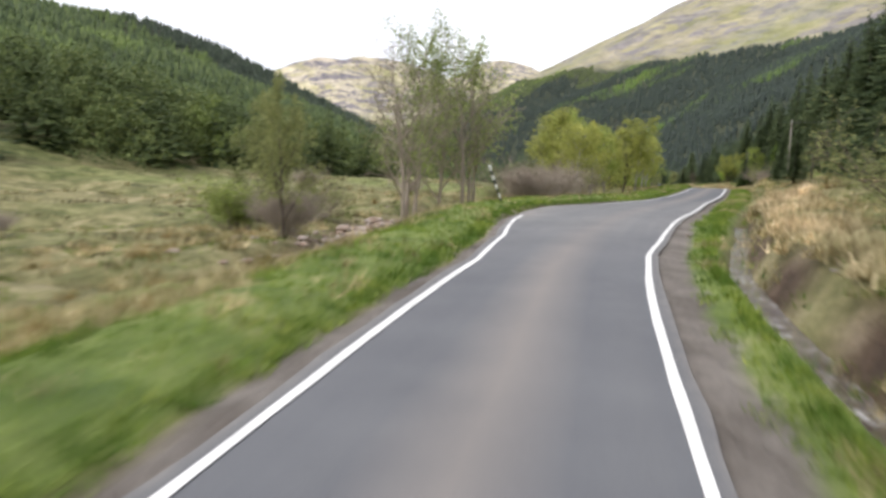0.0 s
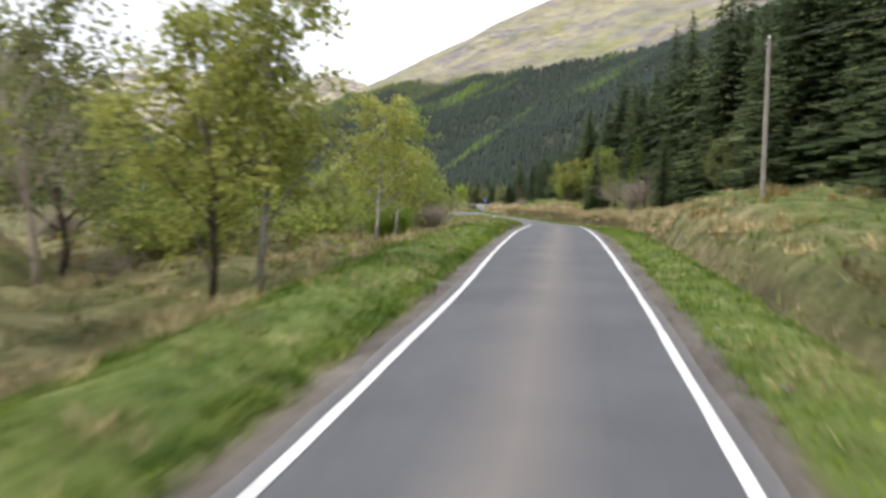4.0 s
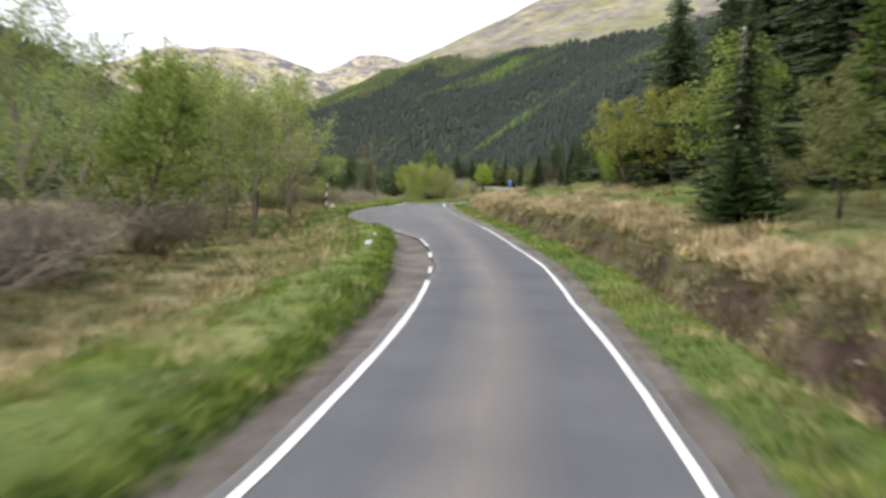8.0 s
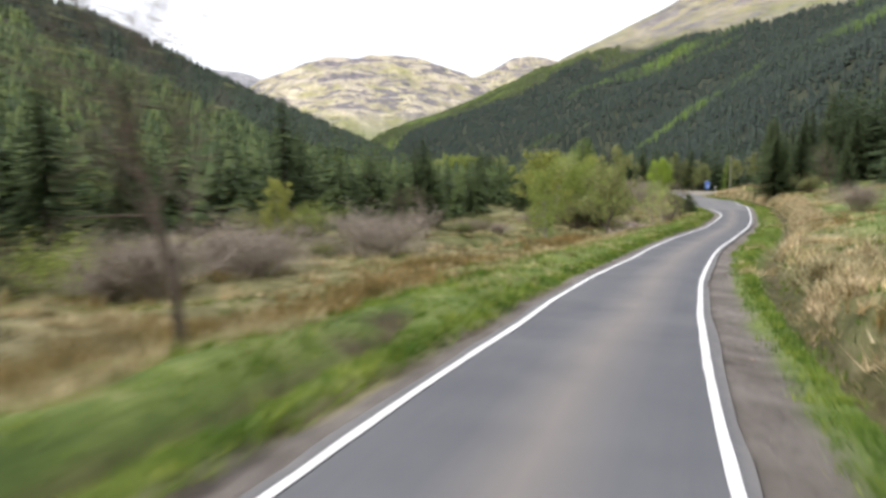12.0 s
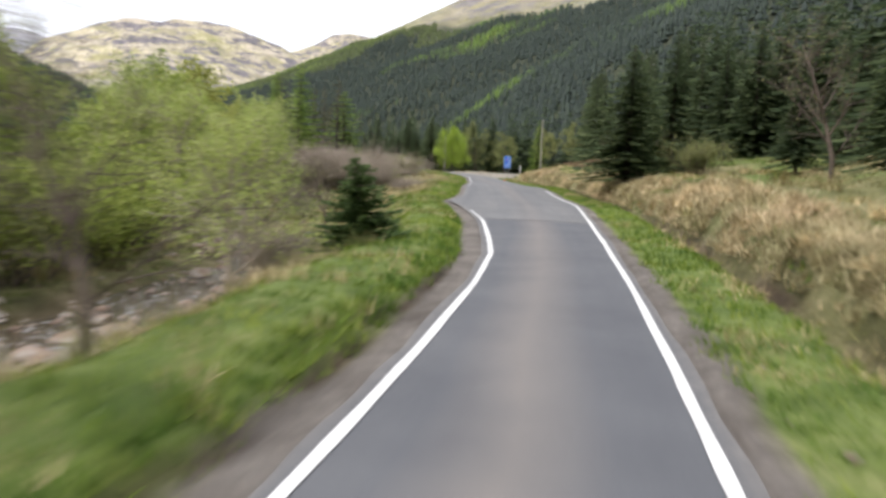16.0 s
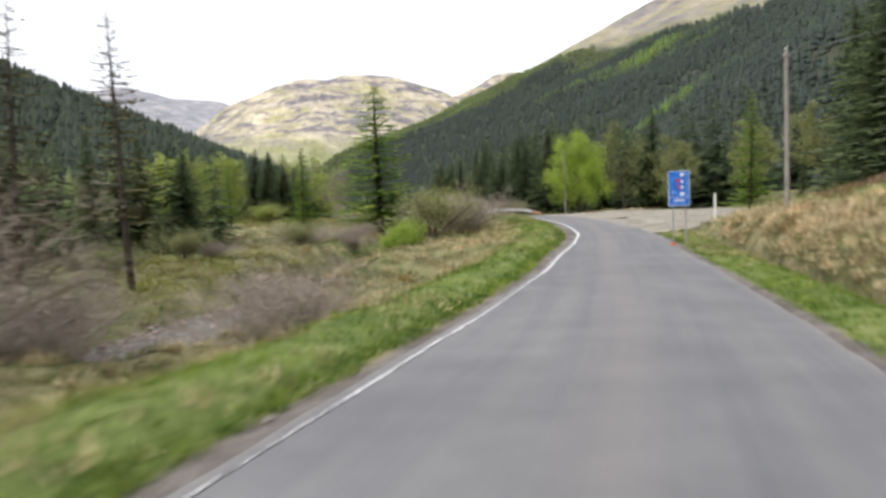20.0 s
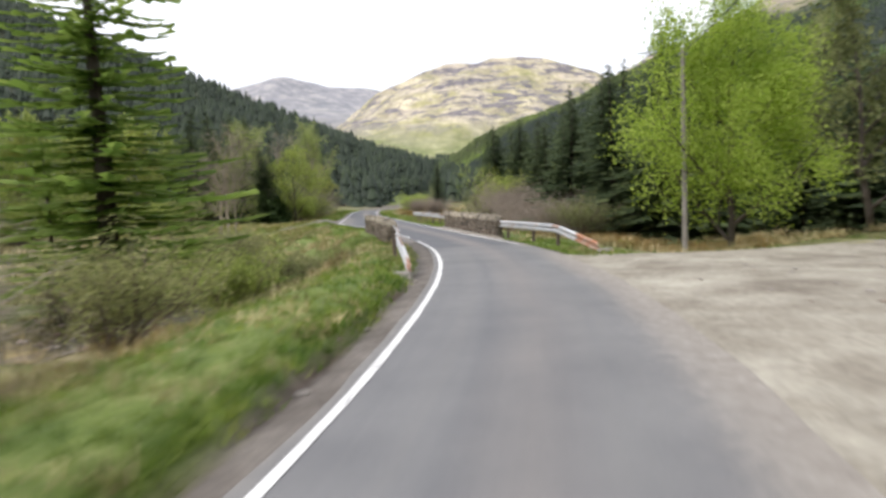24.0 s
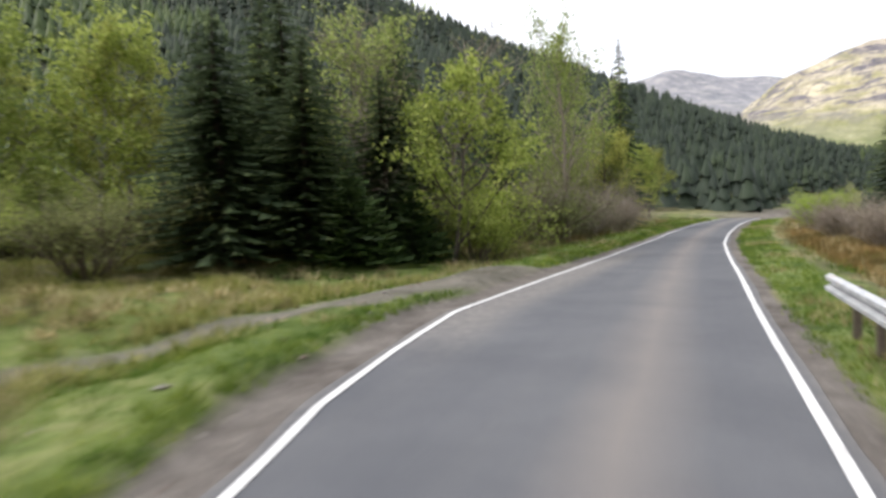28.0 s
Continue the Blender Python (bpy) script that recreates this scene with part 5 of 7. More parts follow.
pr = np.random.default_rng(1234)
for kind, s, u, h, wide in (
    # first bend
    ("bare_a", 36, -12.6, 8.6, 0.8), ("alder_s", 37.5, -12.8, 9.2, 0.75), ("bare_a", 40.5, -11.2, 9.0, 0.8), ("alder_s", 42.3, -11.6, 8.6, 0.8), ("bare_a", 38.8, -14.0, 9.2, 0.8), ("alder_s", 41.4, -13.2, 7.6, 0.9), ("bare_a", 44, -12.0, 8.0, 0.8), 
    ("alder_c", 26.3, -13.0, 4.8, 0.6), ("shrub_brown", 27, -13.4, 1.7, 1.1), ("alder_c", 34, -20, 5.0, 1.0), ("shrub_green", 31, -18.5, 2.0, 1.2),
    ("shrub_brown", 50.6, -10.4, 2.6, 1.2), ("shrub_brown", 54, -9.8, 2.5, 1.2), ("shrub_brown", 58, -10.9, 2.6, 1.2),
    ("birch_a", 57.9, -9.2, 5.2, 1.2), ("birch_a", 61, -9.5, 5.8, 1.2), ("birch_b", 64, -9.2, 5.8, 1.2), ("birch_a", 68, -8.6, 5.6, 1.2), ("birch_a", 78, -7.4, 7.0, 1.0), ("alder_b", 78, -8.6, 5.6, 1.0), ("alder_b", 66, -13, 6.6, 1.1), ("birch_b", 71, -13, 7.0, 1.0),
    ("spruce_a", 67.3, 6.5, 5.0, 1.1), ("spruce_a", 73.1, 5.6, 4.2, 1.1), ("bare_b", 70, 8.0, 3.6, 1.1), ("shrub_dull", 18, 7.0, 2.0, 1.2), ("shrub_dull", 9, 8.0, 2.6, 1.3),
    # birches on the straight
    ("birch_a", 94, -8.6, 6.1, 1.05), ("birch_b", 98, -8.5, 6.0, 0.95), ("alder_s", 121, -13, 6.0, 1.0), ("alder_a", 88, -13, 6.8, 1.1), ("bare_b", 82, -10.5, 6.4, 1.0), ("shrub_lime", 101, -9.5, 2.0, 1.1), ("alder_c", 84, -17, 7.6, 1.1), ("bare_a", 79, -14, 6.6, 1.0),
    ("alder_b", 124, -13, 5.8, 1.1), ("alder_a", 130, -14, 6.0, 1.1), ("alder_c", 136, -14.5, 6.2, 1.15), ("alder_a", 142, -15, 6.0, 1.0), ("alder_s", 148, -14.5, 6.6, 1.1), ("alder_a", 152, -12.5, 5.6, 1.1), ("shrub_brown", 138, -11.5, 1.9, 1.4), ("shrub_brown", 145, -12.5, 2.0, 1.4), ("shrub_brown", 151, -11.5, 1.8, 1.4), ("alder_a", 122, -15, 5.8, 1.1), ("alder_c", 133, -20, 6.6, 1.2), ("alder_a", 146, -21, 7.0, 1.2), ("alder_s", 157, -16, 7.0, 1.1), ("alder_s", 162, -15, 6.8, 1.1),
    ("bare_b", 128, 7.8, 3.8, 1.1), ("shrub_brown", 133, 7.8, 2.4, 1.0), ("spruce_a", 127, 9.0, 6.6, 0.9), ("alder_c", 122, 12.5, 4.4, 0.9), ("spruce_b", 148.6, 7.6, 7.6, 1.0), ("fir_small", 147.6, 7.4, 2.4, 1.1), ("fir_small", 149.8, 8.4, 2.6, 1.2), ("alder_c", 145.4, 9.2, 3.2, 0.9), ("shrub_dull", 151, 9.8, 1.8, 1.2), ("alder_b", 176, 13, 5.0, 1.0), ("alder_b", 172, 15, 5.4, 1.0), ("shrub_lime", 180, 14.5, 3.0, 1.1), ("alder_a", 160, 12.0, 6.0, 1.0), ("larch_a", 152, 14, 8.0, 0.9),
    # second passing place
    ("alder_s", 171, -9.2, 7.0, 0.9), ("alder_s", 174.2, -9.6, 7.4, 0.95), ("bare_b", 175.5, -12.0, 7.4, 1.0), ("alder_s", 168, -12.5, 7.2, 1.0), ("bare_a", 180.5, -10.6, 7.2, 1.0), ("alder_s", 165, -10.5, 6.6, 1.0), ("alder_s", 160, -12, 6.4, 1.0), ("bare_a", 184, -14.5, 6.0, 1.1),
    ("alder_c", 190.5, -12.2, 6.0, 1.0), ("alder_s", 192.5, -13.6, 6.2, 1.1), ("shrub_dull", 191, -14.5, 1.9, 1.2), ("shrub_brown", 195, -14, 1.8, 1.3), ("shrub_green", 199, -15, 2.2, 1.2), ("shrub_dull", 203, -13, 2.2, 1.3), ("alder_a", 205, -21, 4.4, 0.8), ("shrub_brown", 214, -16, 1.9, 1.4), ("shrub_brown", 218, -15, 1.8, 1.4), ("bare_b", 204.3, -6.9, 6.4, 0.8), ("shrub_dull", 186, -17, 2.6, 1.3),
    ("alder_s", 284, -16, 5.0, 0.8), ("alder_b", 294, -17, 6.2, 1.0), ("birch_b", 252, -13.4, 6.0, 0.8), ("bare_b", 238, -19, 3.2, 0.9), ("birch_a", 228, -21, 4.0, 0.8), ("bare_b", 244, -20, 3.4, 1.0), ("shrub_green", 232, -22, 1.8, 1.1), ("shrub_brown", 226, -14, 1.9, 1.5), ("shrub_green", 215, -20, 2.2, 1.2),
    # burn beside the road
    ("alder_b", 259, -15, 5.4, 1.1), ("alder_a", 272, -14.5, 5.0, 1.0), ("alder_a", 276, -16, 5.6, 1.0), ("bare_b", 260.5, -5.0, 3.0, 1.3), ("bare_b", 264, -4.6, 3.1, 1.3), ("alder_c", 254, -9.2, 5.6, 0.9), ("alder_a", 281, -18, 6.2, 1.1), ("alder_a", 287, -17, 4.6, 1.1), ("shrub_green", 284, -15.5, 3.0, 1.2), ("bare_b", 291, -9.4, 3.0, 1.1), ("fir_small", 274.4, -4.4, 2.0, 1.25), ("alder_c", 293, -19, 4.6, 1.1), ("alder_s", 295, -13.4, 4.6, 0.9), ("shrub_brown", 298.3, -12.6, 1.6, 1.0),
    ("spruce_a", 307.0, 6.8, 9.0, 1.75), ("spruce_a", 296, 13, 6.0, 1.1), ("bare_b", 284, 9.5, 5.0, 1.1), ("spruce_a", 283, 11.0, 5.2, 1.2), ("shrub_dull", 305, 11.0, 2.0, 1.2), ("shrub_brown", 262, 9, 1.8, 1.2), ("spruce_a", 324, 10.5, 3.2, 1.2), ("bare_b", 338, 10.5, 3.6, 1.2),
    ("shrub_brown", 320, -16.4, 2.8, 1.4), ("shrub_brown", 323, -15.6, 3.3, 1.4), ("shrub_brown", 329, -14.8, 3.1, 1.5), ("shrub_brown", 331, -12.8, 2.9, 1.3), ("shrub_brown", 318.5, -17.4, 2.6, 1.5), ("shrub_brown", 322, -15.4, 3.0, 1.5), ("shrub_brown", 326.5, -14.4, 3.0, 1.5), ("shrub_brown", 342.5, -9.8, 1.9, 1.3), ("shrub_brown", 345, -10.8, 1.9, 1.3), ("shrub_lime", 370, -12.8, 2.5, 0.9), ("shrub_dull", 373, -11.0, 2.8, 1.0), ("shrub_lime", 376, -12.4, 2.4, 0.9), ("shrub_brown", 379, -9.4, 2.7, 1.3), ("shrub_brown", 383, -9.0, 2.5, 1.3),
    ("larch_thin", 333, -16.8, 11.0, 1.0), ("larch_thin", 346, -21.3, 11.5, 1.0), ("larch_a", 330, -22, 10.5, 1.1), ("larch_thin", 327, -21, 11.4, 1.4), ("larch_a", 337, -24, 10.5, 1.1), ("alder_a", 322, -22, 6.8, 1.0), ("alder_c", 315, -22, 6.0, 1.1), ("alder_c", 306, -20, 5.6, 1.0), ("shrub_brown", 470, -8.4, 2.6, 1.0), ("larch_a", 404, -22, 9.5, 1.0), ("shrub_green", 401.7, -8.6, 1.8, 1.0), ("shrub_dull", 396, -10, 2.2, 1.1), ("shrub_brown", 386, -9.0, 2.2, 1.2), ("bare_b", 408, -9.0, 2.4, 1.0),
    ("alder_s", 272.5, -6.8, 3.4, 1.3), ("alder_s", 278, -8.2, 4.4, 1.2), ("alder_s", 284, -13.2, 4.8, 1.2), ("alder_s", 287.5, -15.0, 5.2, 1.1), ("alder_a", 291, -17.0, 5.4, 1.0), ("alder_s", 297.5, -14.4, 5.4, 0.9), ("alder_s", 296.6, -13.8, 5.0, 0.9), ("shrub_green", 275, -13.6, 2.8, 1.3), ("shrub_dull", 271.5, -14.8, 3.0, 1.3), ("shrub_green", 279.5, -14.4, 2.8, 1.3), ("alder_s", 273, -17.4, 5.4, 1.1), ("alder_s", 278, -18.6, 5.6, 1.1), ("shrub_brown", 274, -6.2, 1.2, 1.2),
    ("spruce_a", 316.5, 9.2, 9.0, 1.3), ("spruce_b", 321.5, 11.0, 10.0, 1.3), ("spruce_a", 311, 10.5, 9.5, 1.3), ("shrub_dull", 33.4, -16.6, 1.8, 1.3),
    ("spruce_a", 318, -25.5, 9.0, 1.2), ("spruce_b", 323, -27, 10.0, 1.2), ("spruce_a", 312, -25, 8.4, 1.2), ("alder_s", 296, -20.5, 6.4, 1.2), ("alder_s", 301, -22, 6.8, 1.2), ("alder_a", 306, -24, 6.4, 1.2), ("alder_s", 309, -21.5, 5.6, 1.2), ("shrub_dull", 299, -19.2, 2.4, 1.4), ("shrub_dull", 305, -20, 2.4, 1.4), ("larch_thin", 351.5, -20.5, 12.0, 0.9), ("bare_b", 343.5, -19.6, 6.0, 1.2), ("bare_b", 339.5, -17.6, 5.0, 1.2), ("larch_a", 334, -20.4, 11.5, 1.3), ("larch_a", 329, -19.6, 10.5, 1.2), ("shrub_brown", 341.5, -16.9, 2.2, 1.3), ("shrub_brown", 339, -15.6, 1.8, 1.3), ("spruce_b", 352, -27, 8.0, 1.3), ("spruce_a", 348, -28, 8.4, 1.3), ("spruce_b", 378, 21.5, 17.0, 1.2), ("spruce_a", 381, 23.5, 18.0, 1.2), ("spruce_b", 384.5, 25, 17.5, 1.2), ("spruce_a", 388, 27.5, 17.0, 1.2), ("spruce_b", 375, 21, 16.0, 1.2),
    # layby
    ("willow", 405.5, 8.4, 7.2, 0.88), ("spruce_b", 423, 11.0, 10.5, 1.4), ("spruce_a", 419.5, 12.4, 12.5, 1.5), ("spruce_b", 428, 12.4, 11.0, 1.5), ("spruce_a", 432, 11.6, 11.0, 1.5), ("spruce_b", 436.5, 12.6, 10.5, 1.5), ("spruce_a", 441, 13.0, 10.5, 1.5), ("spruce_b", 446, 13.2, 10.0, 1.5), ("spruce_a", 451, 13.6, 10.0, 1.5), ("spruce_b", 457, 14.0, 9.5, 1.5), ("spruce_a", 434, 15.5, 12.5, 1.4), ("spruce_b", 418, 14.5, 13.0, 1.0), ("spruce_a", 438, 18.5, 13.5, 1.0), ("spruce_a", 426, 17.5, 14.0, 1.0), ("alder_c", 409, 16.5, 8.2, 1.1), ("alder_c", 403, 19, 6.6, 1.1), ("alder_c", 399, 25, 6.4, 1.1), ("alder_c", 393, 28, 6.4, 1.1), ("larch_a", 377, 11.2, 9.0, 0.9), ("spruce_a", 372, 12.5, 4.0, 0.7), ("alder_a", 385, 27, 4.6, 1.0),
    # beyond the bridge
    ("spruce_a", 459.5, -15.0, 8.0, 1.5), ("spruce_b", 457, -13.4, 8.5, 1.6), ("spruce_a", 455.5, -15.8, 9.0, 1.6), ("spruce_a", 460.4, -11.6, 7.2, 1.6), ("fir_small", 457.6, -11.8, 3.4, 1.3), ("fir_small", 459.4, -10.2, 2.8, 1.3), ("alder_s", 461.5, -13.0, 8.5, 1.0), ("bare_a", 466.5, -11.6, 8.5, 1.0), ("spruce_b", 457.5, -18.0, 9.0, 1.5), ("shrub_brown", 462.5, -11.4, 2.4, 1.2), ("shrub_brown", 424, 7.6, 2.2, 1.1), ("shrub_brown", 428, 8.6, 2.4, 1.2), ("shrub_dull", 420, 7.6, 1.8, 1.2), ("birch_b", 456, -34, 9.0, 1.0), ("birch_a", 455, -32, 8.4, 1.0), ("shrub_dull", 470, -7.4, 2.6, 1.1),
    ("bare_a", 432.0, -12.6, 6.4, 0.9), ("bare_a", 432.6, -13.2, 6.8, 1.0), ("alder_s", 433.6, -12.2, 5.0, 0.9), ("alder_a", 459.4, -8.6, 6.6, 0.95), ("shrub_green", 460.5, -7.8, 2.2, 1.2), ("alder_s", 471.3, -6.6, 9.4, 0.8), ("alder_s", 474.5, -7.6, 8.2, 0.8), ("bare_a", 463.5, -13.6, 9.0, 0.8), ("birch_a", 458, -29, 8.4, 1.0), ("birch_b", 456, -27, 8.8, 1.0), ("alder_a", 489, -8.8, 6.2, 0.9), ("shrub_dull", 422, -11, 1.8, 1.1), ("shrub_dull", 412.5, -8.2, 2.2, 1.2), ("shrub_dull", 418, -12.5, 2.4, 1.2), ("birch_b", 459, -25, 9.0, 1.1), ("birch_b", 452, -30, 9.2, 1.1), ("birch_b", 448, -35, 9.0, 1.1), ("spruce_a", 462, -17.0, 11.0, 1.5), ("spruce_b", 466, -14.0, 11.5, 1.5), ("spruce_a", 470, -15.5, 12.0, 1.5), ("spruce_b", 463, -20, 12.0, 1.5), ("spruce_a", 479, -13, 10.0, 1.1), ("spruce_b", 488, -12.5, 9.5, 1.1), ("spruce_a", 463.5, -12.0, 8.0, 1.5), ("shrub_brown", 477, -8.4, 3.0, 1.3), ("shrub_dull", 456, -16.5, 2.4, 1.3), ("shrub_green", 459.5, -15.5, 2.2, 1.2), ("fir_small", 462, -15.4, 3.4, 1.1), ("fir_small", 464.5, -13.6, 3.0, 1.1), ("shrub_dull", 467, -12.0, 2.4, 1.2), ("fir_small", 469, -12.4, 3.2, 1.1), ("shrub_dull", 452, -18.5, 2.4, 1.3), ("shrub_green", 448, -20, 2.2, 1.3), ("spruce_a", 460, -18.0, 7.0, 1.3), ("shrub_brown", 474.5, -9.6, 3.2, 1.2), ("shrub_green", 472, -9.6, 2.6, 1.2), ("spruce_b", 491.6, -7.2, 14.5, 0.75), ("shrub_brown", 482, -7.6, 2.4, 1.3), ("alder_c", 479, -9.0, 5.6, 1.0), ("larch_a", 494, -7.8, 11.5, 0.6), ("alder_b", 490, -9.0, 6.2, 1.0), ("alder_b", 497, -8.6, 5.8, 1.0), ("shrub_brown", 476, -7.0, 2.0, 1.1), ("shrub_brown", 487, -6.4, 2.2, 1.1), ("alder_a", 503, -9.2, 6.0, 1.0), ("alder_b", 511, -9.0, 6.0, 1.0), ("birch_a", 460, -24, 8.5, 1.0), ("birch_b", 468, -22, 9.0, 1.0), ("larch_a", 440, -26, 9.0, 1.0),
    ("shrub_brown", 437, 9.8, 2.6, 1.2), ("shrub_brown", 440, 10.8, 2.9, 1.2), ("shrub_brown", 445, 11.0, 3.0, 1.2), ("shrub_green", 449, 12.4, 3.6, 1.2), ("shrub_brown", 433.5, 10.4, 3.0, 1.2), ("shrub_dull", 452, 11.0, 2.8, 1.2), ("spruce_b", 460.5, 12.4, 8.8, 1.4), ("spruce_a", 457, 12.6, 9.4, 1.4), ("spruce_a", 464, 14.5, 9.0, 1.3), ("spruce_a", 477.5, 8.9, 6.8, 1.25), ("shrub_brown", 466, 7.0, 1.8, 1.3), ("shrub_brown", 472, 6.0, 1.6, 1.3), ("shrub_lime", 490, 6.6, 2.2, 1.2), ("alder_a", 448, 16, 4.6, 1.0), ("shrub_green", 498, 7, 2.2, 1.2), ("bare_b", 424, 14, 3.2, 1.1),
):
    plant_su(kind, s, u, h, wide)
plant("larch_a", 167.9, 357.2, 16.4, 1.6)
# first row of the roadside plantation
for s0, s1, u0, u1, n, h0, h1 in ((56, 104, 14, 19, 20, 15, 20), (100, 145, 14, 19, 22, 15, 20), (145, 178, 15.5, 20, 14, 12, 17), (178, 262, 19, 25, 24, 8, 13), (262, 345, 19, 25, 26, 8.5, 11.5), (345, 372, 19, 26, 8, 12, 16), (405, 480, 18, 24, 16, 10, 14), (-20, 55, 16, 23, 26, 13, 18)):
    for i in range(n):
        s = s0 + (s1 - s0) * (i + pr.random()) / n
        u = u0 + (u1 - u0) * pr.random()
        plant_su("spruce_a" if pr.random() < 0.5 else "spruce_b", s, u, pr.uniform(h0, h1), pr.uniform(0.9, 1.2))
for s0, s1, u0, u1, n in ((195, 262, -28, -23, 16), (262, 330, -32, -26, 8), (330, 400, -32, -27, 8), (468, 510, -26, -19, 9)):
    for i in range(n):
        plant_su("spruce_a" if pr.random() < 0.5 else "spruce_b", s0 + (s1 - s0) * (i + pr.random()) / n, u0 + (u1 - u0) * pr.random(), pr.uniform(5, 9), pr.uniform(0.95, 1.25))
# undergrowth among the trees of the moor's edge
for s0, s1, u0, u1, n in ((118, 162, -20, -13.5, 7), (160, 186, -18, -13, 5), (52, 100, -15, -11, 3)):
    for i in range(n):
        plant_su(("shrub_dull", "shrub_green", "shrub_brown", "shrub_dull")[pr.integers(4)], pr.uniform(s0, s1), pr.uniform(u0, u1), pr.uniform(1.2, 2.4), pr.uniform(1.1, 1.5))
for s0, s1, u0, u1, n, h0, h1 in ((118, 160, -24, -17, 5, 5.5, 7.5), (158, 186, -18, -12, 6, 6, 8)):
    for i in range(n):
        plant_su("alder_s" if pr.random() < 0.7 else "birch_b", pr.uniform(s0, s1), pr.uniform(u0, u1), pr.uniform(h0, h1), pr.uniform(0.9, 1.2))
# leafy skirts of the wood beyond the bridge
for i in range(22):
    plant_su(("shrub_green", "shrub_dull", "shrub_green", "shrub_lime")[pr.integers(4)], pr.uniform(446, 464), pr.uniform(-38, -25), pr.uniform(1.8, 3.4), pr.uniform(1.0, 1.4))
for i in range(6):
    plant_su(("alder_a", "alder_c", "alder_s")[pr.integers(3)], pr.uniform(448, 464), pr.uniform(-40, -28), pr.uniform(5.5, 7.5), pr.uniform(1.0, 1.25))
# low thickets dotted over the moor
for s0, s1, u0, u1, n in ((200, 262, -24, -11, 16), (330, 366, -30, -16, 12), (366, 414, -24, -10, 16), (60, 130, -26, -17, 14), (10, 50, -34, -20, 12)):
    for i in range(n):
        s, u = pr.uniform(s0, s1), pr.uniform(u0, u1)
        if abs(u - float(np.interp(s, *BURN))) > 2.2:
            plant_su(("shrub_brown", "shrub_brown", "shrub_dull")[pr.integers(3)], s, u, pr.uniform(0.7, 1.5), pr.uniform(1.1, 1.6))


# ---- plantation behind the first row: many spruces in one mesh ----
def joined_spruces(name, label, rows, rng, needles=M_SPRUCE):
    _, crown = conifer_meshes(58, 10.0, 2.3, 15, 7, M_SPRUCE, M_BARK, 0.04, segs=2)
    nv, nf = len(crown.vertices), len(crown.polygons)
    co, fi = np.empty(nv * 3, np.float32), np.empty(nf * 4, np.int32)
    crown.vertices.foreach_get("co", co)
    crown.loops.foreach_get("vertex_index", fi)
    co, fi = co.reshape(-1, 3), fi.reshape(-1, 4)
    V, F = [], []
    for s0, s1, u0, u1, n, h0, h1 in rows:
        S = s0 + (s1 - s0) * (np.arange(n) + rng.random(n)) / n
        U = rng.uniform(u0, u1, n)
        X, Y = spot(S, U)
        Z = ground_z(X, Y)
        for x, y, z, w in zip(X, Y, Z, rng.uniform(0, 6.28, n)):
            k = rng.uniform(h0, h1) / 10.0
            g = rng.uniform(0.95, 1.3)
            ca, sa = math.cos(w) * k * g, math.sin(w) * k * g
            F.append(fi + len(V) * nv)
            V.append(np.stack([x + co[:, 0] * ca - co[:, 1] * sa, y + co[:, 0] * sa + co[:, 1] * ca, z + co[:, 2] * k], 1))
    return thing(name, label, "trees", me=fast_mesh(name, np.concatenate(V), np.concatenate(F), needles), kind="stuff")


joined_spruces("roadside_wood", "dense dark spruce plantation standing back from the road", (
    (-20, 60, 22, 40, 50, 15, 20), (60, 100, 18, 36, 40, 17, 23), (95, 145, 18, 34, 60, 17, 23), (145, 178, 18, 34, 40, 14, 19), (178, 262, 23, 40, 70, 10, 15), (262, 345, 20, 36, 70, 12, 17), (345, 375, 25, 36, 20, 13, 18), (403, 480, 22, 38, 60, 12, 17)), np.random.default_rng(8))
joined_spruces("slope_wood", "mixed young spruce wood on the slope above the moor", ((-20, 60, -95, -50, 210, 6, 10.5), (60, 140, -95, -50, 240, 6, 10.5), (0, 130, -140, -92, 260, 6, 10)), np.random.default_rng(10), M_SPRUCE_LEFT)
joined_spruces("moor_wood", "dark young spruce plantation along the edge of the moor", ((188, 262, -42, -25, 90, 6, 9.5), (262, 330, -44, -29, 46, 6, 10), (330, 400, -46, -29, 44, 6, 10), (468, 514, -40, -22, 44, 8, 12)), np.random.default_rng(9), M_SPRUCE_LEFT)


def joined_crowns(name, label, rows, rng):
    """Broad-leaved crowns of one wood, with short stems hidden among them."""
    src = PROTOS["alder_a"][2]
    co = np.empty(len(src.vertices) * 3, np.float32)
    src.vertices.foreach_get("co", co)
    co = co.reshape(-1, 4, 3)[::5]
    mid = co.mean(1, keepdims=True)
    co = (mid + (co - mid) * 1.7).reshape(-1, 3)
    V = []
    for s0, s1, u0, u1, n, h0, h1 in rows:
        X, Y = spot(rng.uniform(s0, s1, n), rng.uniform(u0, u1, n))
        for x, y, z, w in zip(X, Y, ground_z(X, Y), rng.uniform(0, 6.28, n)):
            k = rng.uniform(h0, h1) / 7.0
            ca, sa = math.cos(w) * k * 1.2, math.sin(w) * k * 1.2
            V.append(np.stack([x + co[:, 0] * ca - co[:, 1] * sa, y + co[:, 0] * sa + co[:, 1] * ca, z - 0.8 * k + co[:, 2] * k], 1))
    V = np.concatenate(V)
    return thing(name, label, "trees", me=fast_mesh(name, V, np.arange(len(V)).reshape(-1, 4), M_LEAF_SHADE), kind="stuff")


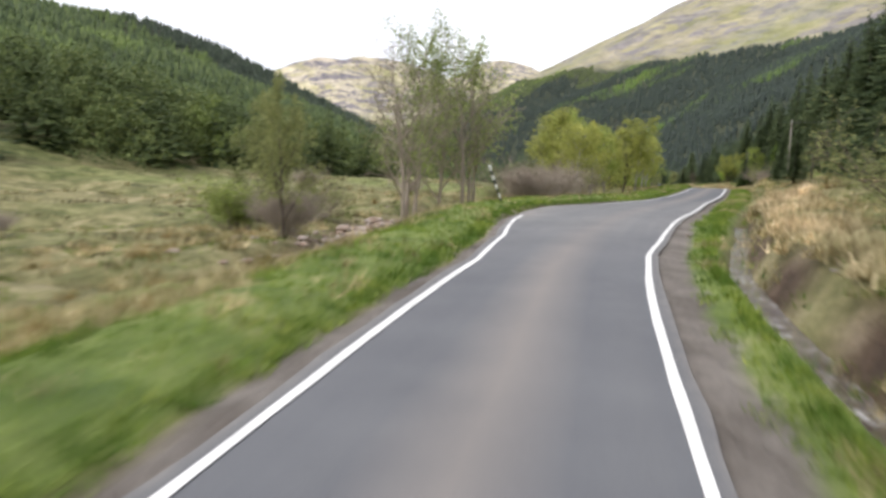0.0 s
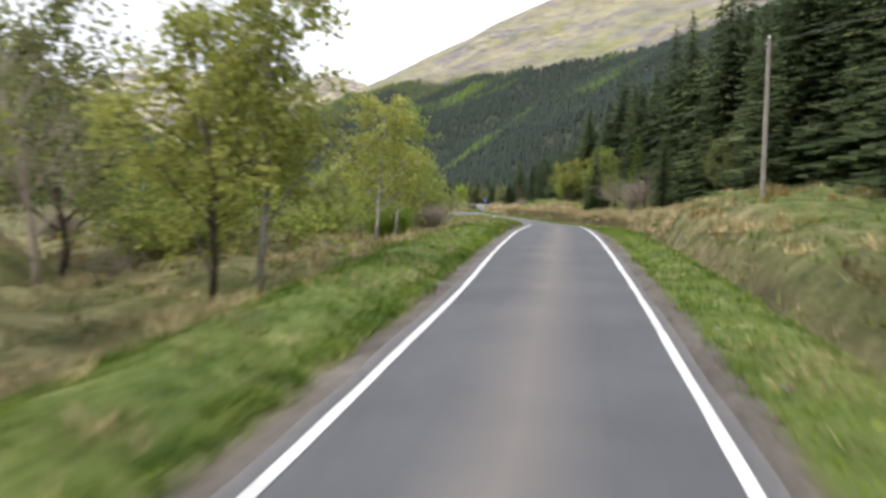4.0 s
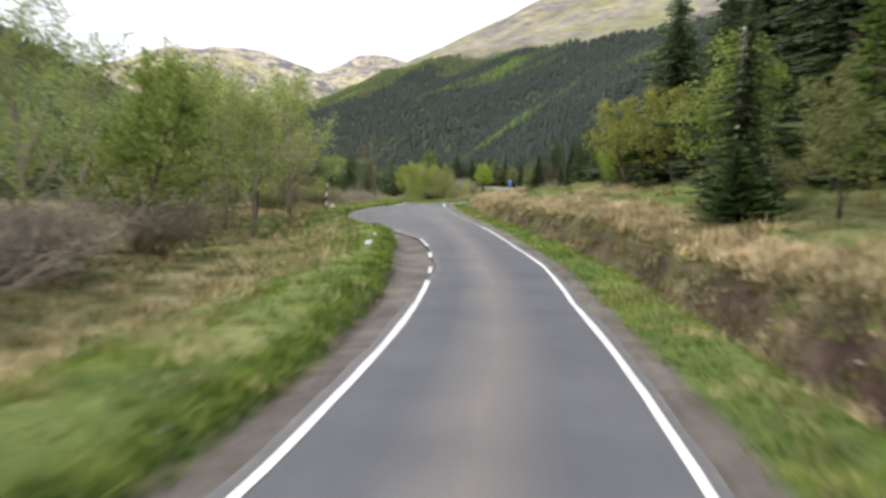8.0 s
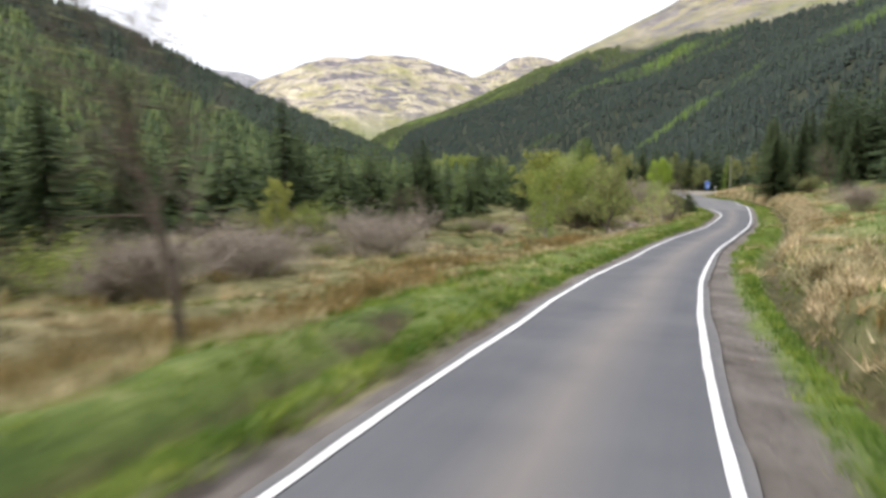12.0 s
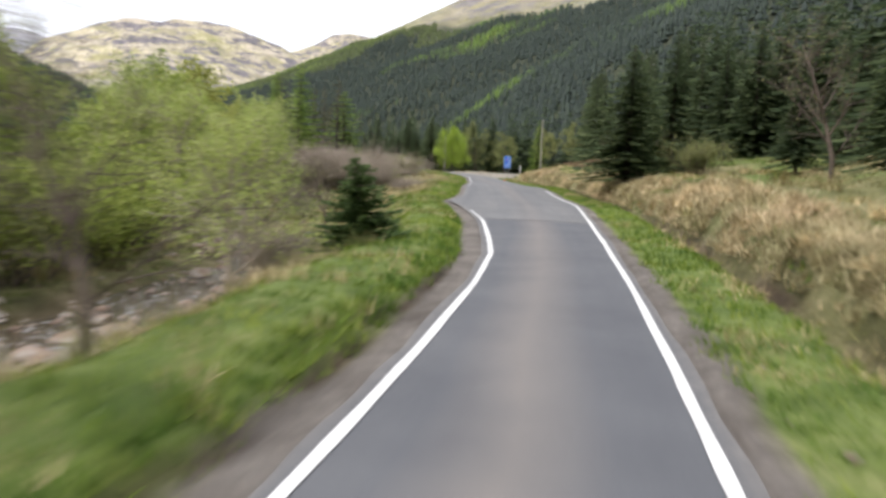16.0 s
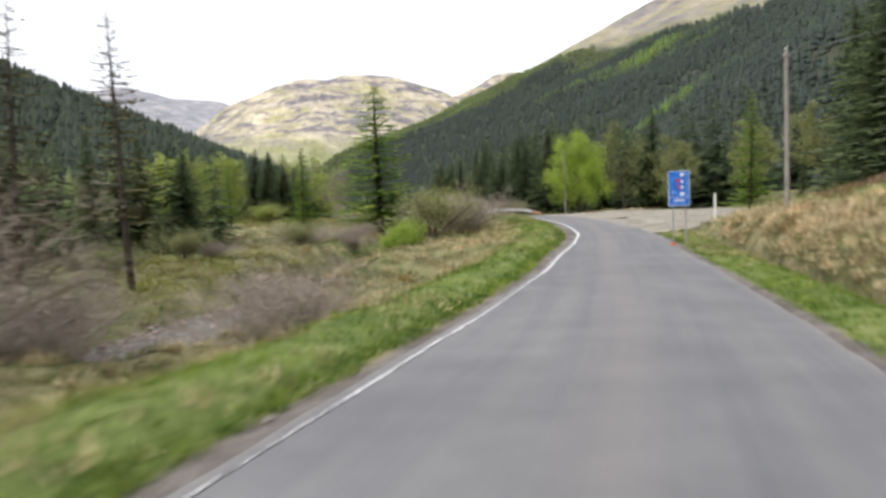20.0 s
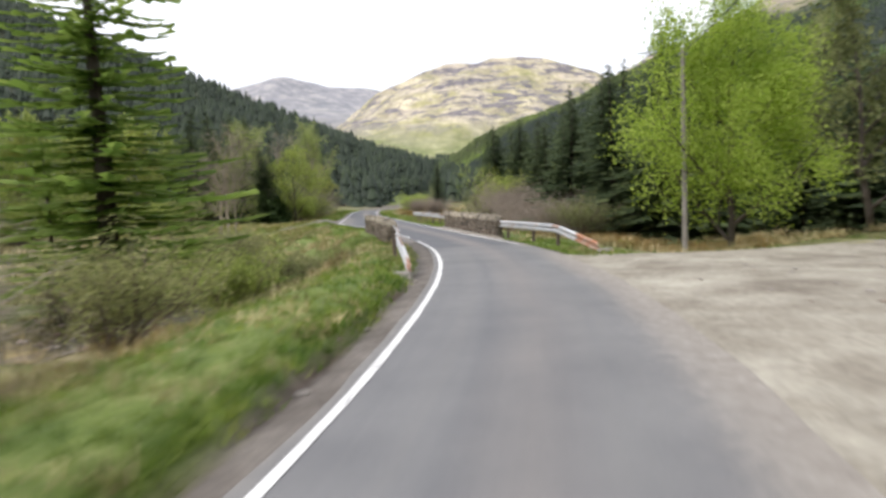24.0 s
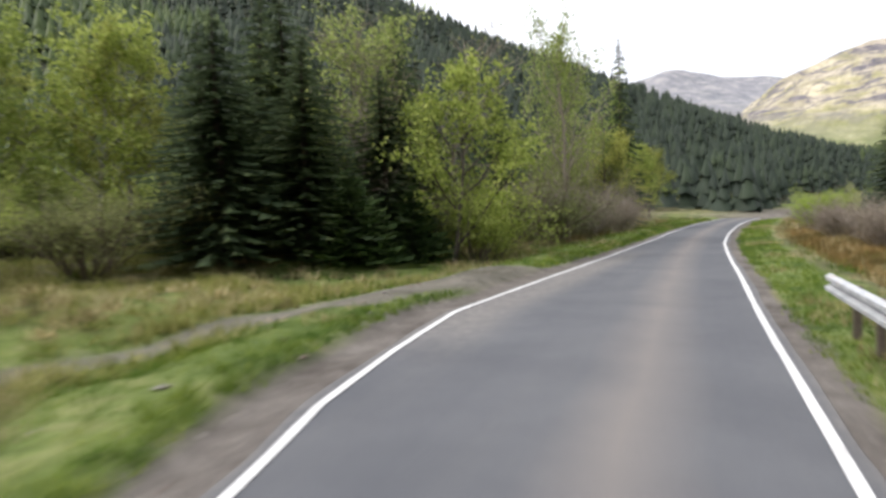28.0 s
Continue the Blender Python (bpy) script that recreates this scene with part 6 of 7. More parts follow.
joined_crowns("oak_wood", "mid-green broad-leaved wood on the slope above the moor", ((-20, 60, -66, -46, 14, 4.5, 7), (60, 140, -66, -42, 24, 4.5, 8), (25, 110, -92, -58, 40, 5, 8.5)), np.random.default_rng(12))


# ---- woods on the hills ----
def wood(name, label, xs, ys, hs, material, rng, zs=None):
    n = len(xs)
    zs = ground_z(xs, ys) if zs is None else zs
    V, F = [], []
    tiers = ((0.03, 0.28, 0.5), (0.28, 0.22, 0.74), (0.55, 0.14, 1.02))
    sides = 6
    for z0, r0, z1 in tiers:
        ang = rng.uniform(0, 6.28, (n, 1)) + np.arange(sides) * 2 * math.pi / sides
        star = np.where(np.arange(sides) % 2, 0.75, 1.05)
        rad = r0 * hs[:, None] * rng.uniform(0.7, 1.25, (n, sides)) * star
        ring = np.stack([xs[:, None] + rad * np.cos(ang), ys[:, None] + rad * np.sin(ang), zs[:, None] + hs[:, None] * (z0 + rng.uniform(-0.07, 0.05, (n, sides)) + 0.05 * (star < 1))], -1)
        tip = np.stack([xs, ys, zs + hs * z1], -1)[:, None]
        blk = np.concatenate([ring, tip], 1)
        base = sum(len(v) for v in V)
        V.append(blk.reshape(-1, 3))
        i0 = np.arange(n)[:, None] * (sides + 1) + base
        for k in range(sides):
            F.append(np.concatenate([i0 + k, i0 + (k + 1) % sides, i0 + sides], 1))
    return thing(name, label, "trees", me=fast_mesh(name, np.concatenate(V), np.concatenate(F), material), kind="stuff")


def scatter(n, x0, x1, y0, y1, rng):
    return rng.uniform(x0, x1, n), rng.uniform(y0, y1, n)


wr = np.random.default_rng(5)
wx, wy = scatter(112000, 20, 760, -60, 1950, wr)
_h, _lf, _rt, _fr = upland(wx, wy)
ws, wu, _ = plan(wx, wy)
ok = ((_rt > 3) | ((wu > 33) & (ws > -30) & (ws < SMAX - 5))) & (_rt < 193 + 9 * wave(wx, wy, 60) + 5 * wave(wx, wy, 25)) & ((np.abs(wu) > 30) | (ws > SMAX + 15))
far_ok = wr.random(len(wx)) < np.where(np.abs(wu) < 140, 1.0, 0.62)
ok &= far_ok
wx, wy = wx[ok], wy[ok]
_rt = upland(wx, wy)[2]
pale = (wy > 1210 + 170 * wave(wx, wy, 150) + 110 * wave(wx, wy, 45)) & (_rt > 12)
wood("hillside_wood", "dense dark spruce wood with light green larch bands covering the hillside", wx[~pale], wy[~pale], wr.uniform(5, 8.5, int((~pale).sum())), M_SPRUCE_HAZE, wr)
wood("larch_wood", "light green larch wood on the far end of the hillside", wx[pale], wy[pale], wr.uniform(4.5, 7.5, int(pale.sum())), M_LARCH_FAR, wr)
wx, wy = scatter(62000, -420, 260, -60, 1200, wr)
_h, _lf, _rt, _fr = upland(wx, wy)
ws, wu, _ = plan(wx, wy)
ok = ((_lf > 2.0) | ((wu < -38) & (ws > 185) & (ws < SMAX - 5))) & ((wu < -26 - 20 * (ws < 120)) | (ws > SMAX + 15)) & (_rt < 3)
ok &= wr.random(len(wx)) < np.where(wy < 600, 1.0, 0.6)
wx, wy = wx[ok], wy[ok]
nx, ny = scatter(6500, -300, 120, -60, 200, wr)
_h, _lf, _rt, _fr = upland(nx, ny)
ws, wu, _ = plan(nx, ny)
ok = (_lf > 0.6) & (wu < -40) & (wu > -170) & (ws > -20) & (ws < 135) & (_rt < 3)
wx, wy = np.concatenate([wx, nx[ok]]), np.concatenate([wy, ny[ok]])
ws, wu, _ = plan(wx, wy)
ok = ~((ws < 140) & (wu > -82))
wx, wy = wx[ok], wy[ok]
# trees crowd on the steep breaks of the slope
nx, ny = scatter(75000, -200, 60, 40, 700, wr)
_h, _lf, _rt, _fr = upland(nx, ny)
steep = np.hypot(upland(nx + 6.0, ny)[1] - upland(nx - 6.0, ny)[1], upland(nx, ny + 6.0)[1] - upland(nx, ny - 6.0)[1]) / 12.0
ws, wu, _ = plan(nx, ny)
ok = (steep > 0.75) & (_lf > 3) & (wu < -55)
nx, ny = nx[ok], ny[ok]
tree = BVHTree.FromPolygons([v.co for v in ground.data.vertices], [p.vertices for p in ground.data.polygons])
nz = np.array([tree.ray_cast(Vector((x, y, 900.0)), Vector((0, 0, -1)))[0].z for x, y in zip(nx, ny)])
wz = np.concatenate([ground_z(wx, wy), nz])
wx, wy = np.concatenate([wx, nx]), np.concatenate([wy, ny])
nx, ny = scatter(1100, 95, 225, 488, 660, wr)
ok = (np.abs(nx - 171) > 6 + 0.02 * (ny - 480)) & (upland(nx, ny)[2] < 3)
wx, wy, wz = np.concatenate([wx, nx[ok]]), np.concatenate([wy, ny[ok]]), np.concatenate([wz, ground_z(nx[ok], ny[ok])])
hs_ = wr.uniform(4.6, 8, len(wx))
# part of the hill whose trees get the cloud shadow in their colour
shadowed = wy + 0.9 * wx > 535 + 35 * wave(wx, wy, 70) + 20 * wave(wx, wy, 25)
wood("moor_edge_wood", "spruce plantation of paler young trees rising from the moor", wx[~shadowed], wy[~shadowed], hs_[~shadowed], M_SPRUCE_LEFT, wr, wz[~shadowed])
wood("old_hill_wood", "dark spruce plantation on the hill beyond the bridge, cloud shadow in its colour", wx[shadowed], wy[shadowed], hs_[shadowed], M_SPRUCE_SHADOW, wr, wz[shadowed])


# ---- grass ----
def blades(name, label, s, u, tall, width, spread, count, material, rng, cat="grass", droop=(0.1, 0.75)):
    """Tufts of blades, each a narrow bent triangle."""
    x, y = spot(s, u)
    z = ground_z(x, y)
    n = len(x)
    ang = rng.uniform(0, 6.28, (n, count))
    lean = rng.uniform(*droop, (n, count))
    hh = (np.reshape(tall, (-1, 1)) * rng.uniform(0.5, 1.2, (n, 1))) * rng.uniform(0.6, 1.1, (n, count))
    bx = x[:, None] + rng.normal(0, spread, (n, count))
    by = y[:, None] + rng.normal(0, spread, (n, count))
    bz = np.repeat(z[:, None], count, 1) - 0.03
    dx, dy = np.cos(ang), np.sin(ang)
    w = width * rng.uniform(0.6, 1.3, (n, count))
    A = np.stack([bx - dy * w, by + dx * w, bz], -1)
    B = np.stack([bx + dy * w, by - dx * w, bz], -1)
    C = np.stack([bx + dx * hh * lean, by + dy * hh * lean, bz + hh * np.sqrt(np.maximum(0.06, 1 - (lean * 0.8) ** 2))], -1)
    V = np.stack([A, B, C], 2).reshape(-1, 3)
    return thing(name, label, cat, me=fast_mesh(name, V, np.arange(len(V)).reshape(-1, 3), material), kind="stuff")


gr = np.random.default_rng(17)


def along(n, lo, hi, right, s0=-25, s1=None):
    s = gr.uniform(s0, (s1 or SMAX - 6), n)
    d = lo + (hi - lo) * gr.random(n) ** 1.3
    u = u_right(s) + 0.28 + d - ditch_in(s) * smooth(0.9, 2.0, d) if right else u_left(s) - 0.28 - d
    return s, u, d


def not_burn(s, u, w=2.0):
    keep = np.abs(u - np.interp(s, *BURN)) > w
    keep &= ~((np.interp(s, *LAYBY) > 0.2) & (u > 0) & (u < 20))
    keep &= ~((s > 414.5) & (s < 431.5) & (u > -4.6) & (u < 3.2))
    keep &= on_track(*spot(s, u), s, u) < 0.45
    keep &= ~((np.abs(u + 4.15 + 0.2 * wave(s, s * 0, 3.0)) < 0.3) & (s > 197.5) & (s < 207))
    return keep


for rt in (True, False):
    s, u, d = along(34000 if rt else 46000, 0.25 if rt else 0.5, 2.0 if rt else 4.5, rt)
    k = not_burn(s, u) & (d > (np.interp(s, *GRAVEL_R) - 0.05 + 0.2 * wave(*spot(s, u), 1.3) if rt else np.interp(s, *GRAVEL_L) + 0.1 * wave(*spot(s, u), 1.3)))
    if not rt:
        k &= d < np.interp(s, *LUSH_L) + 0.8 + 0.6 * wave(*spot(s, u), 2.1)
    blades("verge_grass", "short bright green grass along the road verge", s[k], u[k], 0.15 + 0.1 * np.clip(wave(*spot(s[k], u[k]), 1.7), 0, 1), 0.013, 0.07, 6, M_GRASS, gr)
    s, u, d = along(17000 if rt else 19000, 2.5 if rt else 2.2, 20, rt)
    patch = wave(*spot(s, u), 2.6) + 0.7 * wave(*spot(s, u), 7.0)
    k = not_burn(s, u) & (patch > np.where(rt & (d > 5.2) & (s > 75) & (s < 345), 0.3, -0.15))
    blades("moor_grass", "tussocks of dry straw-coloured moor grass", s[k], u[k], 0.3 + 0.22 * np.clip(patch[k], 0, 1), 0.012, 0.17, 20, M_STRAW, gr, droop=(0.25, 1.1))
    k = not_burn(s, u) & (patch <= 0.05)
    blades("green_grass", "longer green grass between the tussocks", s[k], u[k], 0.26, 0.018, 0.16, 11, M_GRASS, gr)
    s, u, d = along(1500, 3.0, 20, rt)
    k = not_burn(s, u) & (wave(*spot(s, u), 14.0) > 0.1)
    blades("rushes", "clumps of reddish-brown rushes", s[k], u[k], 0.6, 0.016, 0.16, 34, M_RUSH, gr)
for rt in (True, False):
    s, u, d = along(5000, 0.7, 2.2 if rt else 4.5, rt)
    k = not_burn(s, u) & (wave(*spot(s, u), 1.9) + 0.6 * wave(*spot(s, u), 6.5) > (0.35 if rt else 0.0)) & (d > np.interp(s, *(GRAVEL_R if rt else GRAVEL_L)) + 0.2)
    blades("withered_grass", "withered pale stems among the green verge grass", s[k], u[k], 0.3, 0.012, 0.14, 14, M_STRAW, gr, droop=(0.3, 1.1))
s = gr.uniform(-25, SMAX - 6, 17000)
d = np.interp(s, *GRAVEL_L) + gr.uniform(0.02, 0.5, 17000) + 0.45 * ((s > 100) & (s < 125))
u = u_left(s) - 0.28 - d
k = not_burn(s, u) & ~((s > 396) & (s < 432))
blades("edge_grass", "tufts of green grass hanging over the edge of the verge", s[k], u[k], 0.2, 0.014, 0.06, 9, M_GRASS, gr, droop=(0.4, 1.1))
s, u, d = along(9500, 2.95, 5.0, True, -25, 362)
k = (wave(*spot(s, u), 3.1) > np.where(((s > 195) & (s < 245)) | ((s > 45) & (s < 100)), 0.25, -0.45)) & ~(((s < 35) | ((s > 112) & (s < 188))) & (d < 3.35))
blades("bank_grass", "long pale dead grass hanging over the bank", s[k], u[k], 0.55, 0.018, 0.12, 30, M_BANK, gr, droop=(0.45, 1.2))
for rt in (True, False):
    s, u, d = along(3400, 3.2 if rt else 3.0, 15, rt)
    k = not_burn(s, u) & ~((s > 438) & (u < 0) & (d < 4)) & ((not rt) | (d < 5.6) | (s < 75) | (s > 345) | (wave(*spot(s, u), 9) < -0.35))
    blades("straw_tussock", "big drooping tussocks of bleached straw-coloured grass", s[k], u[k], 0.5, 0.018, 0.16, 46, M_TUSSOCK, gr, droop=(0.4, 1.2))
    # dark clumps added so that the ground seems to have dark hollows
    s, u, d = along(1500, 3.0 if rt else 3.4, 14, rt)
    k = not_burn(s, u) & (wave(*spot(s, u), 3.7) > 0.1)
    blades("dark_heather", "dark brown clumps added for the dark tone of hollows", s[k], u[k], 0.26, 0.03, 0.22, 22, M_HEATH, gr, "heather")
s, u, d = along(2600, 2.3, 3.9, True, 112, 186)
k = wave(*spot(s, u), 1.1) > 0.0
blades("overhang_grass", "dead grass and roots hanging over the cut earth bank", s[k], u[k], 0.34, 0.012, 0.14, 26, M_STRAW, gr, droop=(0.5, 1.25))
k = ~k & (wave(*spot(s, u), 0.7) > 0.1)
blades("bank_heather", "dark heather and roots on the cut earth bank", s[k], u[k], 0.24, 0.022, 0.16, 20, M_HEATH, gr, "heather")
s, u, d = along(6000, 8, 44, False)
k = not_burn(s, u) & (wave(*spot(s, u), 6.0) > -0.1)
blades("heather", "low dark brown heather and bog grass across the moor", s[k], u[k], 0.34, 0.035, 0.3, 14, M_HEATH, gr, "heather")
s, u, d = along(5200, 18, 44, False)
k = not_burn(s, u) & (wave(*spot(s, u), 9.0) < 0.2)
blades("pale_tussock", "pale straw tussocks dotted over the moor", s[k], u[k], 0.46, 0.05, 0.26, 13, M_STRAW, gr, droop=(0.3, 1.1))
s, u, d = along(3000, 3.2, 9.5, True, 405, 484)
k = not_burn(s, u)
blades("red_bracken", "rusty dead bracken and brown grass beside the burn", s[k], u[k], 0.4, 0.02, 0.3, 28, M_RUSH, gr, "bracken")
s, u = np.r_[gr.uniform(434, 474, 1300), gr.uniform(332, 364, 500)], np.r_[gr.uniform(-24, -7.0, 1300), gr.uniform(-27, -17.2, 500)]
k = (wave(*spot(s, u), 4.0) > -0.35) & not_burn(s, u)
s, u = s[k], u[k]
blades("moss_tussock", "yellow-green mossy tussocks on the wet ground", s, u, 0.5, 0.02, 0.24, 60, M_MOSS, gr, droop=(0.5, 1.3))
s = gr.uniform(200, 250, 520)
u = u_left(s) - 5.6 - 0.035 * (s - 200) + gr.normal(0, 0.7, 520)
blades("rust_grass", "band of rust-coloured dead grass along the edge of the moor", s, u, 0.55, 0.016, 0.22, 34, M_RUSH, gr, droop=(0.2, 0.9))
s, u, d = along(1900, 7.5, 17, True, 344, 375)
blades("dead_bracken", "flattened reddish dead bracken on the slope", s, u, 0.35, 0.03, 0.3, 26, M_BRACKEN, gr, "bracken")


# ---- burn ----
def burn_strip():
    sr = np.arange(-26, SMAX - 4, 0.8)
    us, bw = np.interp(sr, *BURN), np.interp(sr, *BURN_W)
    k = np.linspace(-0.62, 0.62, 5)
    X, Y = spot(np.repeat(sr[:, None], 5, 1).ravel(), (us[:, None] + bw[:, None] * k).ravel())
    Z = np.repeat((road_z(sr) + np.interp(sr, *WATER))[:, None], 5, 1).ravel()
    idx = np.arange(len(sr) * 5).reshape(-1, 5)
    F = np.stack([idx[:-1, :-1], idx[:-1, 1:], idx[1:, 1:], idx[1:, :-1]], -1).reshape(-1, 4)
    return thing("water", "shallow peaty burn running over stones", "stream", me=fast_mesh("water", np.stack([X, Y, Z], 1), F, M_WATER, True), kind="structure")


burn_strip()


def rock_mesh(seed, name="rock", material=M_ROCK):
    bm = bmesh.new()
    bmesh.ops.create_icosphere(bm, subdivisions=2, radius=0.5)
    rr = np.random.default_rng(400 + seed)
    cuts = [(Vector(rr.normal(0, 1, 3)).normalized(), rr.uniform(0.26, 0.42)) for _ in range(6)]
    for v in bm.verts:
        n_ = noise.noise(v.co * 2.1 + Vector((seed * 7.3, 0, 0))) * 0.34 + noise.noise(v.co * 5 + Vector((seed, 3, 0))) * 0.14
        v.co *= 1 + n_
        for d, far in cuts:
            over = v.co.dot(d) - far
            if over > 0:
                v.co -= d * over * 0.85
        v.co.z *= 0.6
    me = bpy.data.meshes.new(name)
    bm.to_mesh(me)
    bm.free()
    me.materials.append(material)
    return me


ROCKS = [rock_mesh(i) for i in range(6)]
rk = np.random.default_rng(3)
for a0, a1, n in ((17, 46, 30), (244, 262, 14), (266, 304, 70), (338, 360, 46), (398, 418, 24), (425, 440, 12)):
    for _ in range(n):
        s = rk.uniform(a0, a1)
        u = float(np.interp(s, *BURN)) + rk.normal(0, 1.5)
        x, y = spot(s, u)
        k = float(np.clip(rk.lognormal(-0.95, 0.45), 0.15, 0.85))
        zg = float(ground_z([x], [y])[0])
        ob = thing("boulder", "rounded pinkish-grey boulder in the burn", "rock", "boulders in the burn", Matrix.LocRotScale((float(x), float(y), zg + 0.06 * k), Euler((0, 0, rk.uniform(0, 6))), (k * 1.2, k, k)), ROCKS[rk.integers(6)])


# small stones along the water's edge
def stone_litter(rows, rng):
    me = ROCKS[2]
    co = np.array([v.co[:] for v in me.vertices])
    fi = np.array([p_.vertices[:] for p_ in me.polygons])
    V, F = [], []
    for a0, a1, n in rows:
        S = rng.uniform(a0, a1, n)
        side = np.where(rng.random(n) < 0.5, -1, 1)
        U = np.interp(S, *BURN) + side * (0.5 * np.interp(S, *BURN_W) + rng.normal(0, 0.45, n))
        X, Y = spot(S, U)
        Z = np.maximum(ground_z(X, Y), road_z(S) + np.interp(S, *WATER) - 0.03)
        for x, y, z, w, k in zip(X, Y, Z, rng.uniform(0, 6.28, n), np.clip(rng.lognormal(-1.9, 0.45, n), 0.06, 0.4)):
            c, q = math.cos(w) * k, math.sin(w) * k
            F.append(fi + len(V) * len(co))
            V.append(np.stack([x + 1.3 * co[:, 0] * c - co[:, 1] * q, y + 1.3 * co[:, 0] * q + co[:, 1] * c, z + 0.03 + co[:, 2] * k], 1))
    thing("river_stones", "small pinkish and grey stones along the edges of the burn", "stones", me=fast_mesh("river_stones", np.concatenate(V), np.concatenate(F), M_ROCK), kind="stuff")


stone_litter(((17, 46, 500), (245, 304, 900), (338, 362, 500), (398, 418, 300)), np.random.default_rng(77))

# big boulders where the burn nears the road
for lo, hi, n in ((24, 39, 30), (268, 300, 44)):
    for _ in range(n):
        s = rk.uniform(lo, hi)
        u = float(np.interp(s, *BURN)) + rk.normal(0, 0.95)
        x, y = spot(s, u)
        k = float(rk.uniform(0.25, 0.7))
        thing("boulder", "rounded pinkish-tan boulder in the burn", "rock", "boulders in the burn", Matrix.LocRotScale((float(x), float(y), float(road_z(s)) + float(np.interp(s, *WATER)) + 0.08 * k), Euler((0, 0, rk.uniform(0, 6))), (k * 1.3, k, k)), ROCKS[rk.integers(6)])


for _ in range(16):
    s = rk.uniform(30, 39)
    u = float(np.interp(s, *BURN)) + rk.normal(0.2, 0.8)
    x, y = spot(s, u)
    k = float(rk.uniform(0.6, 1.3))
    thing("boulder", "large smooth pinkish boulder in the burn", "rock", "boulders in the burn", Matrix.LocRotScale((float(x), float(y), float(road_z(s)) + float(np.interp(s, *WATER)) + 0.1 * k), Euler((0.1, 0, rk.uniform(0, 6))), (k * 1.3, k, 0.8 * k)), ROCKS[rk.integers(6)])


# ---- bridge parapets ----
def stone_variants(material):
    out = []
    for i in range(8):
        bm = bmesh.new()
        bmesh.ops.create_cube(bm, size=1.0)
        bmesh.ops.bevel(bm, geom=list(bm.edges), offset=0.2, segments=2, affect="EDGES")
        for v in bm.verts:
            v.co += Vector((noise.noise(v.co * 3 + Vector((i * 5, 0, 0))), noise.noise(v.co * 3 + Vector((0, i * 5, 0))), noise.noise(v.co * 3 + Vector((0, 0, i * 5))))) * 0.17
        me = bpy.data.meshes.new("stone")
        bm.to_mesh(me)
        bm.free()
        me.materials.append(material)
        out.append(me)
    return out


STONES, COPES = stone_variants(M_STONE_DARK), stone_variants(M_STONE)


def parapet(s0, s1, u0, u1, label, height=0.78, thick=0.42):
    """Rubble wall: courses of single stones with rough copestones set on edge."""
    rng = np.random.default_rng(int(s0))
    ob = thing("parapet_wall", label, "wall")
    core = Build()
    S = np.linspace(s0 + 0.05, s1 - 0.05, 20)
    U = u0 + (u1 - u0) * (S - s0) / (s1 - s0)
    rows = []
    for sa, ua in zip(S, U):
        for du in (-thick / 2 + 0.05, thick / 2 - 0.05):
            x, y = spot(sa, ua + du)
            rows.append((float(x), float(y)))
    V, F = [], []
    for j in range(20):
        zb = float(road_z(S[j]))
        for x, y in rows[2 * j : 2 * j + 2]:
            V.extend([(x, y, zb - 1.6), (x, y, zb + height - 0.03)])
    for j in range(19):
        a = 4 * j
        F += [(a, a + 4, a + 5, a + 1), (a + 2, a + 3, a + 7, a + 6), (a + 1, a + 5, a + 7, a + 3)]
    F += [(0, 1, 3, 2), (76, 78, 79, 77)]
    core.add(V, F)
    part("core", core.mesh("parapet_core", M_EARTH), ob, "dark mortar between the stones")
    z = -0.14
    for c in range(5):
        hh = (height + 0.14) * (0.23, 0.21, 0.2, 0.19, 0.17)[c]
        s = s0 - rng.uniform(0, 0.12)
        while s < s1 - 0.08:
            w = min(rng.choice([0.16, 0.22, 0.28, 0.36, 0.48]) * rng.uniform(0.85, 1.15), s1 - s + 0.08)
            sm = s + w / 2
            u = u0 + (u1 - u0) * (sm - s0) / (s1 - s0)
            x, y = spot(sm, u)
            st = part("stone", STONES[rng.integers(8)], ob)
            st.matrix_basis = Matrix.LocRotScale((float(x), float(y), float(road_z(sm)) + z + hh / 2 + rng.normal(0, 0.02)), Euler((rng.normal(0, 0.05), rng.normal(0, 0.1), heading(sm) + math.pi / 2 + rng.normal(0, 0.05))), (w * 0.99, thick * rng.uniform(0.96, 1.18), hh * rng.uniform(0.82, 1.2)))
            s += w
        z += hh
    s = s0
    while s < s1:
        w = rng.uniform(0.16, 0.32)
        u = u0 + (u1 - u0) * (s - s0) / (s1 - s0)
        x, y = spot(s + w / 2, u)
        st = part("copestone", COPES[rng.integers(8)], ob)
        hh = rng.uniform(0.24, 0.36)
        st.matrix_basis = Matrix.LocRotScale((float(x), float(y), float(road_z(s)) + height + hh / 2 - 0.06), Euler((rng.normal(0, 0.05), rng.normal(0.12, 0.1), heading(s) + math.pi / 2 + rng.normal(0, 0.05))), (w * 0.98, thick * rng.uniform(0.95, 1.12), hh))
        s += w
    return ob


parapet(415.4, 429.4, -3.5, -3.45, "low rubble stone bridge parapet with rough copestones")
parapet(415.9, 431.2, 1.85, 2.25, "low rubble stone bridge parapet with lichen on its copestones")


